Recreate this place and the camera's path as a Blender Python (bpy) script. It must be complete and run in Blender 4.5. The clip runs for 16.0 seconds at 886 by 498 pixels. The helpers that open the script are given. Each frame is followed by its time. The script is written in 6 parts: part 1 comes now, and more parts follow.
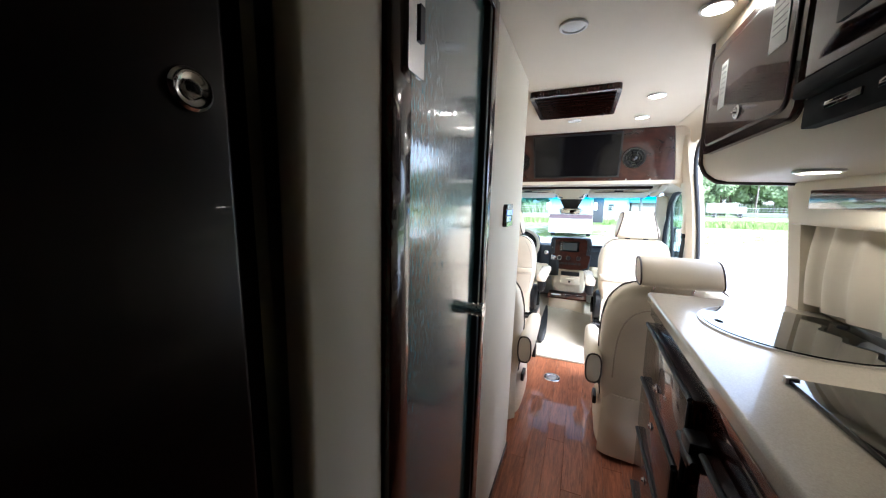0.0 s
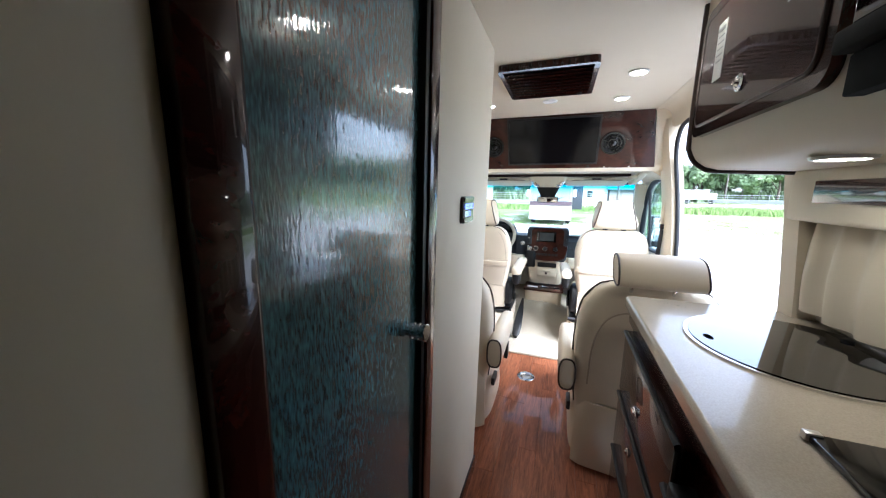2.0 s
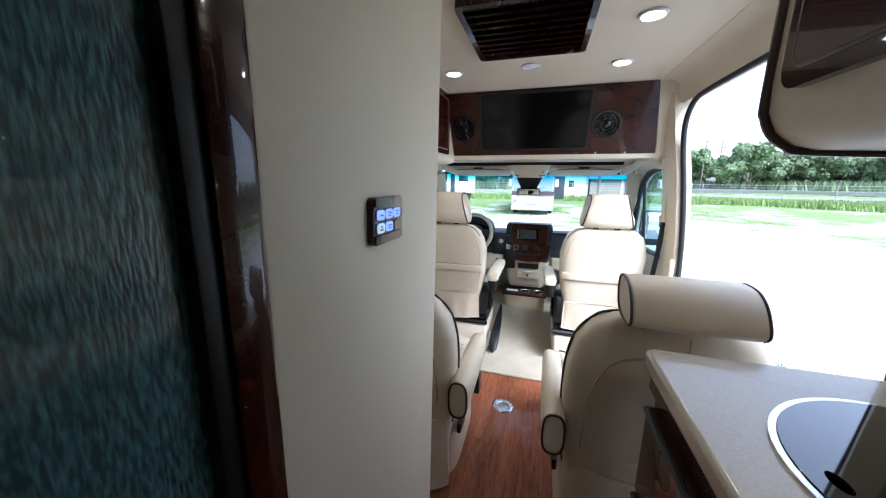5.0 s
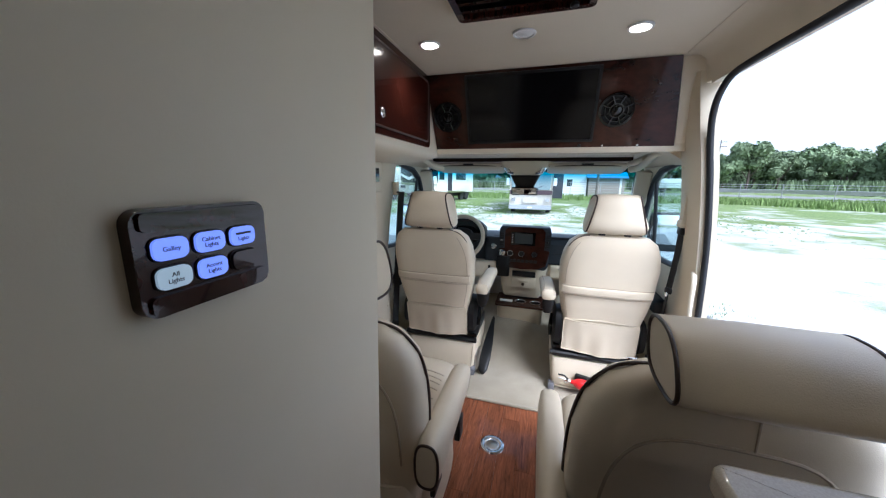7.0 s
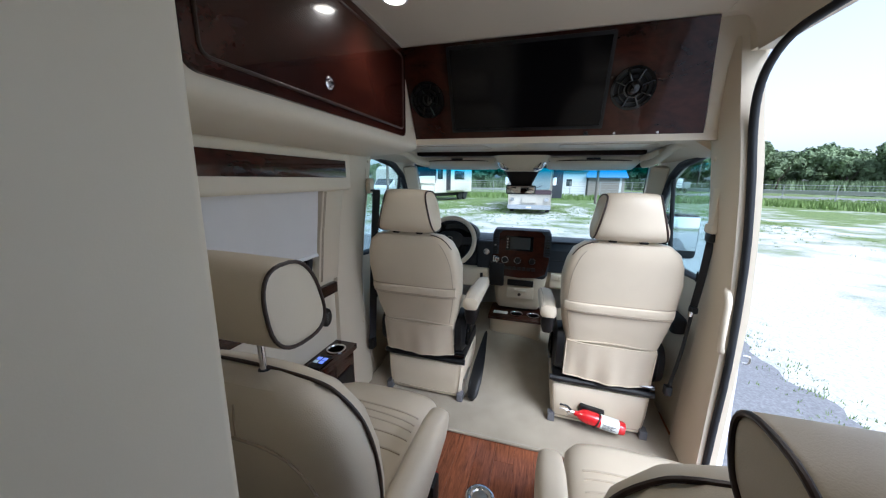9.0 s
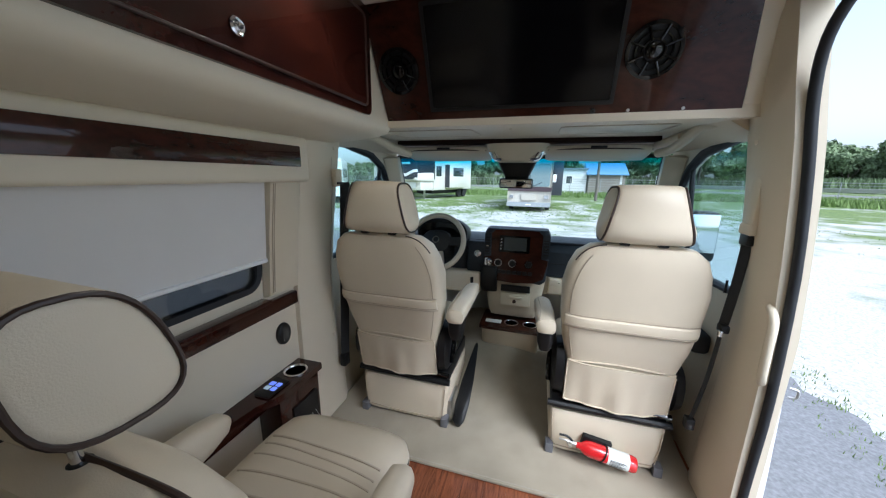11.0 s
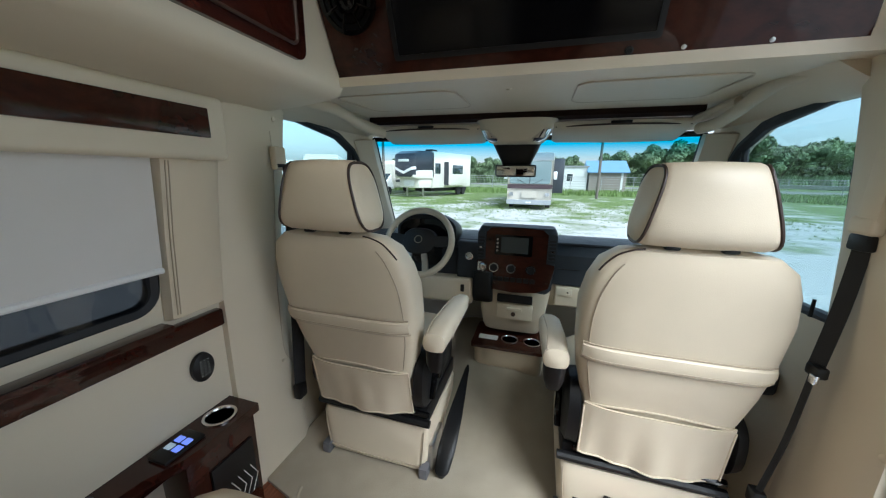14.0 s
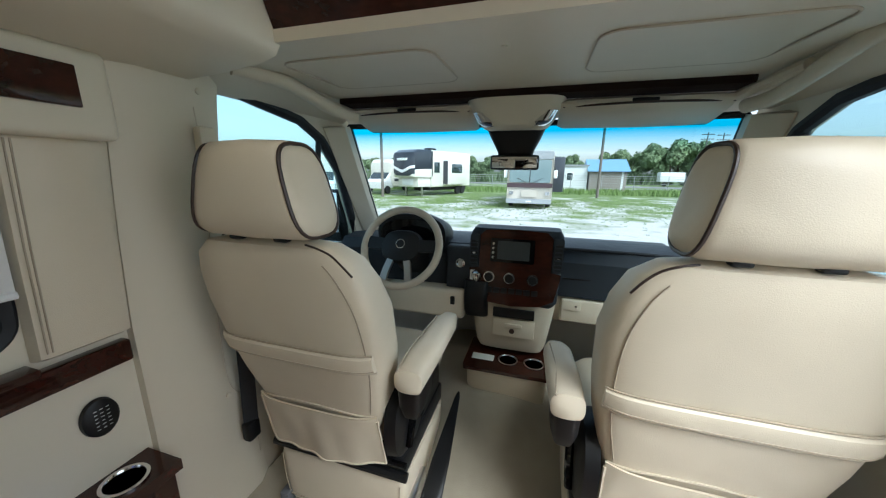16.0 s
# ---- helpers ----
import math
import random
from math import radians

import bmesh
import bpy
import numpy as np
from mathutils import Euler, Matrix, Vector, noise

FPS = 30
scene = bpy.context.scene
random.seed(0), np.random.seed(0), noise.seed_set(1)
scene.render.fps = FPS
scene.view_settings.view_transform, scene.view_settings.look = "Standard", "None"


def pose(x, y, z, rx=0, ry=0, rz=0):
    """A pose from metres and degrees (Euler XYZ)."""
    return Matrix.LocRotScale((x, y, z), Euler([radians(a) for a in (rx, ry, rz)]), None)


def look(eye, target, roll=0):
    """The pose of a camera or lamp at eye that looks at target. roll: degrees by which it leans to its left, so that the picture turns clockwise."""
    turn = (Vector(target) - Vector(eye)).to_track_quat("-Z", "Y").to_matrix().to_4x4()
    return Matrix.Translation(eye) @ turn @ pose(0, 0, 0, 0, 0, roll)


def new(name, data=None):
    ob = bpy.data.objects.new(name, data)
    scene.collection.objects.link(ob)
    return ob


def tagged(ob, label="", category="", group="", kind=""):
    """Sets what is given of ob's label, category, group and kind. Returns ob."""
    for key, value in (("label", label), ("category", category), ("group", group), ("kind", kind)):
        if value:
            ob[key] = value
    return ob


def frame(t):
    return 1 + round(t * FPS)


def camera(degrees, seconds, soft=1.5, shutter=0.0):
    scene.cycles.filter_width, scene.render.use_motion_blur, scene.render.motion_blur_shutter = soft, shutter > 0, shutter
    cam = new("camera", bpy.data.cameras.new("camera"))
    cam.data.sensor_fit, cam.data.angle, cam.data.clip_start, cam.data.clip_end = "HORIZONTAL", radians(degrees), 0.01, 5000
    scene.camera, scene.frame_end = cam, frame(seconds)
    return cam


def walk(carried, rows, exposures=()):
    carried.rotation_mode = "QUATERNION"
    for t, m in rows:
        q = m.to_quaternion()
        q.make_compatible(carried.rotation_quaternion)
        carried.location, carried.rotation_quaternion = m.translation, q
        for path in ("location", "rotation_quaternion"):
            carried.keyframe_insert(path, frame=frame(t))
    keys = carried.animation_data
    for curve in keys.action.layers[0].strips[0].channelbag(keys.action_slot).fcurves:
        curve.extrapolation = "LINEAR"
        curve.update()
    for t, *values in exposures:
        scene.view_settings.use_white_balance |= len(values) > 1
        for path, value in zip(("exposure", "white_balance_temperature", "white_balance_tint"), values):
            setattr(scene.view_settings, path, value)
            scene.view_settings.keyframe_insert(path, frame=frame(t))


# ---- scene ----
cam = camera(107.5, 16.0, soft=1.2)
METRES, EYE, TILT, LEAN, TURN = 2.28, 1.31, -8.0, -0.6, 23.0
ROWS = [
    (0.0, 0.0, 0.0, 0.0, 0.0, 0.0, -0.0),
    (0.5, 0.011, 0.0171, 0.0052, -0.71, -0.66, 0.15),
    (1.0, 0.0231, 0.0393, 0.011, -1.44, -1.3, 0.23),
    (1.5, 0.036, 0.062, 0.0159, -2.28, -1.83, 0.29),
    (2.0, 0.0496, 0.0856, 0.019, -3.08, -2.29, 0.46),
    (2.5, 0.0634, 0.1117, 0.0229, -3.84, -2.71, 0.54),
    (3.0, 0.076, 0.143, 0.0289, -4.52, -3.08, 0.58),
    (3.5, 0.0879, 0.1781, 0.0369, -5.1, -3.44, 0.77),
    (4.0, 0.0991, 0.211, 0.0413, -5.52, -3.73, 0.89),
    (6.5, 0.1699, 0.3765, 0.0632, -6.2, -4.26, 0.86),
    (7.0, 0.1858, 0.4085, 0.0655, -6.26, -4.3, 0.85),
    (7.5, 0.2017, 0.441, 0.0685, -6.26, -4.33, 0.81),
    (8.0, 0.2167, 0.4766, 0.0708, -6.26, -4.32, 0.87),
    (8.5, 0.2298, 0.5075, 0.073, -6.32, -4.35, 0.86),
    (9.0, 0.2416, 0.5362, 0.0745, -6.38, -4.35, 0.79),
    (11.5, 0.3064, 0.6721, 0.0754, -6.4, -4.85, 0.78),
    (12.0, 0.3166, 0.6965, 0.0739, -6.36, -4.85, 0.77),
    (12.5, 0.325, 0.7235, 0.0731, -6.33, -4.88, 0.78),
    (13.0, 0.3326, 0.7507, 0.0719, -6.39, -4.93, 0.82),
    (13.5, 0.3407, 0.7767, 0.0713, -6.41, -5.0, 0.78),
    (14.0, 0.3496, 0.8024, 0.0712, -6.43, -5.1, 0.77),
    (14.5, 0.3593, 0.8287, 0.0717, -6.42, -5.09, 0.82),
    (15.0, 0.3687, 0.8574, 0.0735, -6.47, -5.16, 0.76),
    (15.5, 0.3796, 0.8854, 0.0742, -6.45, -5.17, 0.76),
    (16.0, 0.3892, 0.9124, 0.0741, -6.46, -5.22, 0.84),
]
EXPOSURES = [(0.0, 2.72, 5380, 11), (2.0, 2.45, 5320, 11), (4.0, 2.05, 5250, 11), (7.0, 1.02, 5360, 12), (9.0, 0.75, 5380, 11), (12.0, 0.66, 5560, 7), (16.0, 0.70, 5680, 3)]
walk(cam, [(t, pose(0, 0, EYE, TILT, LEAN, TURN) @ pose(METRES * x, METRES * y, METRES * z, 90 + pitch, roll, yaw)) for t, x, y, z, yaw, pitch, roll in ROWS], EXPOSURES)

# ---- light ----
world = bpy.data.worlds.new("overcast_sky")
scene.world = world
world.use_nodes = True
wn = world.node_tree.nodes
sky = wn.new("ShaderNodeTexSky")
sky.sky_type, sky.sun_disc = "NISHITA", False
sky.sun_elevation, sky.sun_rotation = radians(48), radians(132)
sky.air_density, sky.dust_density, sky.ozone_density = 1.0, 2.5, 2.0
wn["Background"].inputs["Strength"].default_value = 0.15
haze = wn.new("ShaderNodeHueSaturation")   # thin cloud: paler than a clear sky
haze.inputs["Saturation"].default_value, haze.inputs["Value"].default_value = 0.42, 1.35
world.node_tree.links.new(sky.outputs["Color"], haze.inputs["Color"])
world.node_tree.links.new(haze.outputs["Color"], wn["Background"].inputs["Color"])

sun_data = bpy.data.lights.new("sun", "SUN")
sun_data.energy, sun_data.angle, sun_data.color = 2.4, radians(30), (1.0, 0.97, 0.93)
sun = new("sun", sun_data)
sun.matrix_basis = look((18, -16, 27), (0, 0, 0))


# ---- materials ----
def mat(name, color, rough=0.5, metal=0.0, coat=0.0, var=0.06, scale=6.0, bump=0.0, bump_scale=200.0, spec=0.5, per_object=0.0, sheen=0.0, crumple=0.0):
    """A painted, plastic, leather or metal surface: mottled colour, uneven gloss and fine relief."""
    m = bpy.data.materials.new(name)
    m.use_nodes = True
    nt = m.node_tree
    N, L = nt.nodes, nt.links
    b = N["Principled BSDF"]
    b.inputs["Metallic"].default_value = metal
    b.inputs["Coat Weight"].default_value = coat
    b.inputs["Coat Roughness"].default_value = 0.04
    b.inputs["Specular IOR Level"].default_value = spec
    b.inputs["Sheen Weight"].default_value = sheen
    tc = N.new("ShaderNodeTexCoord")
    n1 = N.new("ShaderNodeTexNoise")
    n1.inputs["Scale"].default_value, n1.inputs["Detail"].default_value = scale, 6
    L.new(tc.outputs["Object"], n1.inputs["Vector"])
    ramp = N.new("ShaderNodeMix")
    ramp.data_type = "RGBA"
    lo = [max(c * (1 - var * 1.6), 0) for c in color]
    hi = [min(c * (1 + var * 1.6), 1) for c in color]
    ramp.inputs["A"].default_value, ramp.inputs["B"].default_value = (*lo, 1), (*hi, 1)
    L.new(n1.outputs["Fac"], ramp.inputs["Factor"])
    out = ramp.outputs["Result"]
    if per_object:
        info = N.new("ShaderNodeObjectInfo")
        hsv = N.new("ShaderNodeHueSaturation")
        mr = N.new("ShaderNodeMapRange")
        mr.inputs["To Min"].default_value, mr.inputs["To Max"].default_value = 1 - per_object, 1 + per_object
        L.new(info.outputs["Random"], mr.inputs["Value"])
        L.new(mr.outputs["Result"], hsv.inputs["Value"])
        L.new(out, hsv.inputs["Color"])
        out = hsv.outputs["Color"]
    L.new(out, b.inputs["Base Color"])
    rr = N.new("ShaderNodeMapRange")
    rr.inputs["To Min"].default_value, rr.inputs["To Max"].default_value = rough * 0.8, min(rough * 1.2, 1)
    n2 = N.new("ShaderNodeTexNoise")
    n2.inputs["Scale"].default_value, n2.inputs["Detail"].default_value = scale * 3.7, 4
    L.new(tc.outputs["Object"], n2.inputs["Vector"])
    L.new(n2.outputs["Fac"], rr.inputs["Value"])
    L.new(rr.outputs["Result"], b.inputs["Roughness"])
    if bump:
        n3 = N.new("ShaderNodeTexNoise")
        n3.inputs["Scale"].default_value, n3.inputs["Detail"].default_value = bump_scale, 3
        L.new(tc.outputs["Object"], n3.inputs["Vector"])
        bp = N.new("ShaderNodeBump")
        bp.inputs["Strength"].default_value, bp.inputs["Distance"].default_value = bump, 0.002
        L.new(n3.outputs["Fac"], bp.inputs["Height"])
        L.new(bp.outputs["Normal"], b.inputs["Normal"])
        if crumple:   # slack, pulled covers
            n4 = N.new("ShaderNodeTexNoise")
            n4.inputs["Scale"].default_value, n4.inputs["Detail"].default_value, n4.inputs["Distortion"].default_value = 4.5, 1, 0.6
            L.new(tc.outputs["Object"], n4.inputs["Vector"])
            b2 = N.new("ShaderNodeBump")
            b2.inputs["Strength"].default_value, b2.inputs["Distance"].default_value = crumple, 0.03
            L.new(n4.outputs["Fac"], b2.inputs["Height"])
            L.new(b2.outputs["Normal"], bp.inputs["Normal"])
    return m


def wood(name, dark, light, stretch, rough=0.25, coat=1.0, rings=9.0, per_object=0.0, spec=0.15):
    """Stained wood with grain stretched along one axis, under lacquer."""
    m = bpy.data.materials.new(name)
    m.use_nodes = True
    N, L = m.node_tree.nodes, m.node_tree.links
    b = N["Principled BSDF"]
    b.inputs["Roughness"].default_value = rough
    b.inputs["Specular IOR Level"].default_value = spec
    b.inputs["Coat Weight"].default_value, b.inputs["Coat Roughness"].default_value = coat, 0.03
    tc = N.new("ShaderNodeTexCoord")
    mp = N.new("ShaderNodeMapping")
    mp.inputs["Scale"].default_value = stretch
    L.new(tc.outputs["Object"], mp.inputs["Vector"])
    src = mp.outputs["Vector"]
    if per_object:
        info = N.new("ShaderNodeObjectInfo")
        ad = N.new("ShaderNodeVectorMath")
        mul = N.new("ShaderNodeMath")
        mul.operation, mul.inputs[1].default_value = "MULTIPLY", 37.0
        L.new(info.outputs["Random"], mul.inputs[0])
        L.new(src, ad.inputs[0])
        L.new(mul.outputs[0], ad.inputs[1])
        src = ad.outputs[0]
    n1 = N.new("ShaderNodeTexNoise")
    n1.inputs["Scale"].default_value, n1.inputs["Detail"].default_value, n1.inputs["Roughness"].default_value = rings, 9, 0.65
    n1.inputs["Distortion"].default_value = 1.2
    L.new(src, n1.inputs["Vector"])
    n2 = N.new("ShaderNodeTexNoise")
    n2.inputs["Scale"].default_value, n2.inputs["Detail"].default_value = rings * 7, 4
    L.new(src, n2.inputs["Vector"])
    mx = N.new("ShaderNodeMath")
    mx.operation, mx.inputs[2].default_value = "MULTIPLY_ADD", 0.0
    mx.inputs[1].default_value = 0.35
    L.new(n2.outputs["Fac"], mx.inputs[0])
    L.new(n1.outputs["Fac"], mx.inputs[2])
    cr = N.new("ShaderNodeValToRGB")
    cr.color_ramp.elements[0].position, cr.color_ramp.elements[0].color = 0.45, (*dark, 1)
    cr.color_ramp.elements[1].position, cr.color_ramp.elements[1].color = 0.85, (*light, 1)
    L.new(mx.outputs[0], cr.inputs["Fac"])
    out = cr.outputs["Color"]
    if per_object:
        hsv = N.new("ShaderNodeHueSaturation")
        mr = N.new("ShaderNodeMapRange")
        mr.inputs["To Min"].default_value, mr.inputs["To Max"].default_value = 1 - per_object, 1 + per_object
        L.new(info.outputs["Random"], mr.inputs["Value"])
        L.new(mr.outputs["Result"], hsv.inputs["Value"])
        L.new(out, hsv.inputs["Color"])
        out = hsv.outputs["Color"]
    L.new(out, b.inputs["Base Color"])
    bp = N.new("ShaderNodeBump")
    bp.inputs["Strength"].default_value, bp.inputs["Distance"].default_value = 0.08, 0.001
    L.new(mx.outputs[0], bp.inputs["Height"])
    L.new(bp.outputs["Normal"], b.inputs["Normal"])
    return m


def glow(name, color, strength):
    m = bpy.data.materials.new(name)
    m.use_nodes = True
    b = m.node_tree.nodes["Principled BSDF"]
    b.inputs["Base Color"].default_value = (*color, 1)
    b.inputs["Emission Color"].default_value = (*color, 1)
    b.inputs["Emission Strength"].default_value = strength
    return m


def pane_material(name, tint, band=None):
    """Thin glass: tinted see-through with a Fresnel gloss; band: heights between which a shade band comes in."""
    m = bpy.data.materials.new(name)
    m.use_nodes = True
    N, L = m.node_tree.nodes, m.node_tree.links
    N.remove(N["Principled BSDF"])
    tr, gl, lw, mx = N.new("ShaderNodeBsdfTransparent"), N.new("ShaderNodeBsdfGlossy"), N.new("ShaderNodeLayerWeight"), N.new("ShaderNodeMixShader")
    pw, fr = N.new("ShaderNodeMath"), N.new("ShaderNodeMath")
    lw.inputs["Blend"].default_value = 0.5
    pw.operation, pw.inputs[1].default_value = "POWER", 5.0
    fr.operation, fr.inputs[1].default_value, fr.inputs[2].default_value = "MULTIPLY_ADD", 0.6, 0.035
    L.new(lw.outputs["Facing"], pw.inputs[0])
    L.new(pw.outputs[0], fr.inputs[0])
    tr.inputs["Color"].default_value = (*tint, 1)
    gl.inputs["Roughness"].default_value = 0.01
    L.new(fr.outputs[0], mx.inputs[0])
    L.new(tr.outputs[0], mx.inputs[1])
    L.new(gl.outputs[0], mx.inputs[2])
    L.new(mx.outputs[0], N["Material Output"].inputs["Surface"])
    if band:
        tc, sp, mr, cm = N.new("ShaderNodeTexCoord"), N.new("ShaderNodeSeparateXYZ"), N.new("ShaderNodeMapRange"), N.new("ShaderNodeMix")
        cm.data_type = "RGBA"
        L.new(tc.outputs["Object"], sp.inputs[0])
        L.new(sp.outputs["Z"], mr.inputs["Value"])
        mr.inputs["From Min"].default_value, mr.inputs["From Max"].default_value = band
        L.new(mr.outputs["Result"], cm.inputs["Factor"])
        cm.inputs["A"].default_value, cm.inputs["B"].default_value = (*tint, 1), (0.03, 0.42, 0.62, 1)
        L.new(cm.outputs["Result"], tr.inputs["Color"])
    return m


def rain_glass_material():
    """Obscured shower glass: thin vertical runs in the relief, a polished outer face."""
    m = bpy.data.materials.new("rain_glass")
    m.use_nodes = True
    N, L = m.node_tree.nodes, m.node_tree.links
    b = N["Principled BSDF"]
    b.inputs["Roughness"].default_value = 0.22
    b.inputs["Transmission Weight"].default_value = 0.25
    b.inputs["IOR"].default_value = 1.5
    b.inputs["Coat Weight"].default_value, b.inputs["Coat Roughness"].default_value = 1.0, 0.015
    b.inputs["Coat IOR"].default_value = 1.6
    tc = N.new("ShaderNodeTexCoord")

    def runs(scale, squash, detail):
        mp, n = N.new("ShaderNodeMapping"), N.new("ShaderNodeTexNoise")
        mp.inputs["Scale"].default_value = (1, 1, squash)
        n.inputs["Scale"].default_value, n.inputs["Detail"].default_value = scale, detail
        L.new(tc.outputs["Object"], mp.inputs["Vector"])
        L.new(mp.outputs["Vector"], n.inputs["Vector"])
        return n.outputs["Fac"]

    def bump(src, strength, dist):
        bp = N.new("ShaderNodeBump")
        bp.inputs["Strength"].default_value, bp.inputs["Distance"].default_value = strength, dist
        L.new(src, bp.inputs["Height"])
        return bp.outputs["Normal"]

    streak = runs(300, 0.20, 1)
    cr = N.new("ShaderNodeValToRGB")
    cr.color_ramp.elements[0].position, cr.color_ramp.elements[0].color = 0.38, (0.054, 0.104, 0.116, 1)
    cr.color_ramp.elements[1].position, cr.color_ramp.elements[1].color = 0.76, (0.135, 0.31, 0.345, 1)
    L.new(streak, cr.inputs["Fac"])
    L.new(cr.outputs["Color"], b.inputs["Base Color"])
    L.new(bump(streak, 0.4, 0.0014), b.inputs["Normal"])
    L.new(bump(runs(120, 0.42, 2), 0.22, 0.0016), b.inputs["Coat Normal"])
    return m


def ground_material():
    """White crushed stone with weedy grass coming through, greener further out."""
    m = bpy.data.materials.new("gravel_and_grass")
    m.use_nodes = True
    N, L = m.node_tree.nodes, m.node_tree.links
    b = N["Principled BSDF"]
    b.inputs["Roughness"].default_value = 0.95
    tc = N.new("ShaderNodeTexCoord")

    def noise_at(scale, detail=6):
        n = N.new("ShaderNodeTexNoise")
        n.inputs["Scale"].default_value, n.inputs["Detail"].default_value = scale, detail
        L.new(tc.outputs["Object"], n.inputs["Vector"])
        return n.outputs["Fac"]

    def ramp(src, p0, c0, p1, c1):
        r = N.new("ShaderNodeValToRGB")
        r.color_ramp.elements[0].position, r.color_ramp.elements[0].color = p0, (*c0, 1)
        r.color_ramp.elements[1].position, r.color_ramp.elements[1].color = p1, (*c1, 1)
        L.new(src, r.inputs["Fac"])
        return r.outputs["Color"]

    def blend(f, a, c):
        x = N.new("ShaderNodeMix")
        x.data_type = "RGBA"
        L.new(f, x.inputs["Factor"])
        L.new(a, x.inputs["A"])
        L.new(c, x.inputs["B"])
        return x.outputs["Result"]

    vor = N.new("ShaderNodeTexVoronoi")
    vor.inputs["Scale"].default_value = 42
    L.new(tc.outputs["Object"], vor.inputs["Vector"])
    stone = ramp(vor.outputs["Color"], 0.0, (0.34, 0.335, 0.325), 1.0, (0.62, 0.61, 0.595))
    grass = ramp(noise_at(9), 0.3, (0.06, 0.10, 0.025), 0.75, (0.20, 0.27, 0.07))
    ln = N.new("ShaderNodeVectorMath")
    ln.operation = "LENGTH"
    L.new(tc.outputs["Object"], ln.inputs[0])
    far = N.new("ShaderNodeMapRange")
    far.inputs["From Min"].default_value, far.inputs["From Max"].default_value = 7.0, 34.0
    far.inputs["To Min"].default_value, far.inputs["To Max"].default_value = -0.20, 0.16
    L.new(ln.outputs["Value"], far.inputs["Value"])
    s = N.new("ShaderNodeMath")
    L.new(noise_at(0.55, 10), s.inputs[0])
    L.new(far.outputs["Result"], s.inputs[1])
    cov = ramp(s.outputs[0], 0.42, (0, 0, 0), 0.62, (1, 1, 1))
    L.new(blend(cov, stone, grass), b.inputs["Base Color"])
    bp = N.new("ShaderNodeBump")
    bp.inputs["Strength"].default_value, bp.inputs["Distance"].default_value = 0.3, 0.012
    L.new(vor.outputs["Distance"], bp.inputs["Height"])
    L.new(bp.outputs["Normal"], b.inputs["Normal"])
    return m


LEATHER = mat("cream_leather", (0.64, 0.555, 0.42), 0.42, var=0.05, scale=5, bump=0.25, bump_scale=420, crumple=0.28)
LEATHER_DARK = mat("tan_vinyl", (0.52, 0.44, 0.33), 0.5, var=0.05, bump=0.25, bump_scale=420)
PIPING = mat("brown_piping", (0.035, 0.018, 0.012), 0.4)
SEAM = mat("seam_thread", (0.40, 0.33, 0.24), 0.6)
WALL = mat("cream_vinyl_wall", (0.68, 0.61, 0.48), 0.55, var=0.03, scale=3, bump=0.05, bump_scale=500)
CEIL = mat("cream_ceiling_vinyl", (0.63, 0.565, 0.45), 0.55, var=0.03, scale=3, bump=0.1, bump_scale=500)
LINER = mat("cream_moulded_plastic", (0.64, 0.565, 0.435), 0.5, var=0.03, scale=4, bump=0.1, bump_scale=600)
CHERRY = wood("dark_cherry_gloss", (0.012, 0.003, 0.002), (0.044, 0.010, 0.006), (6, 1, 1.2), coat=0.6)
# duller, near-black copy of the cherry: the dim rear is put into its colour
ROBE = wood("shaded_wardrobe_wood", (0.002, 0.0010, 0.0008), (0.006, 0.002, 0.0014), (6, 1, 1.2), rough=0.3, coat=0.12, spec=0.22)
BURL = wood("burl_gloss", (0.011, 0.0032, 0.002), (0.052, 0.014, 0.008), (1, 1, 2), rings=4, coat=0.48)
PLANK = wood("cherry_floor", (0.085, 0.026, 0.012), (0.30, 0.105, 0.048), (9, 0.8, 1), rough=0.35, coat=0.35, rings=7, per_object=0.13)
CARPET = mat("beige_carpet", (0.33, 0.285, 0.21), 0.95, var=0.16, scale=7, bump=1.0, bump_scale=350, sheen=0.3)
BLACK = mat("black_plastic", (0.007, 0.007, 0.0075), 0.45, spec=0.35, bump=0.15, bump_scale=700)
RUBBER = mat("black_rubber_seal", (0.007, 0.008, 0.011), 0.6)
MATT_BLACK = mat("matt_black_trim", (0.004, 0.004, 0.0042), 0.8, spec=0.08)
NAVY = mat("dark_blue_grey_plastic", (0.014, 0.019, 0.026), 0.6, bump=0.3, bump_scale=500)
GLOSSBLACK = mat("black_glass", (0.004, 0.004, 0.0045), 0.06, coat=0.1, var=0.02, spec=0.4)
LIDGLASS = mat("polished_black_glass", (0.004, 0.004, 0.0045), 0.04, coat=1.0, var=0.02)
SCREEN = mat("switched_off_screen", (0.004, 0.004, 0.005), 0.12, var=0.02, spec=0.28)
CHROME = mat("chrome", (0.75, 0.75, 0.76), 0.12, metal=1.0, var=0.02)
STEEL = mat("brushed_steel", (0.55, 0.54, 0.52), 0.3, metal=1.0, var=0.05)
COUNTER = mat("speckled_solid_surface", (0.45, 0.395, 0.31), 0.22, coat=0.4, var=0.17, scale=420)
SHADE = mat("grey_roller_fabric", (0.68, 0.66, 0.64), 0.8, var=0.03, bump=0.2, bump_scale=900)
WHITE = mat("white_paint", (0.78, 0.78, 0.78), 0.3, var=0.02)
PAPER = mat("white_paper_label", (0.72, 0.74, 0.70), 0.7)
PRINT = mat("faded_print", (0.35, 0.36, 0.36), 0.7)
INK = mat("printed_ink", (0.05, 0.05, 0.06), 0.6)
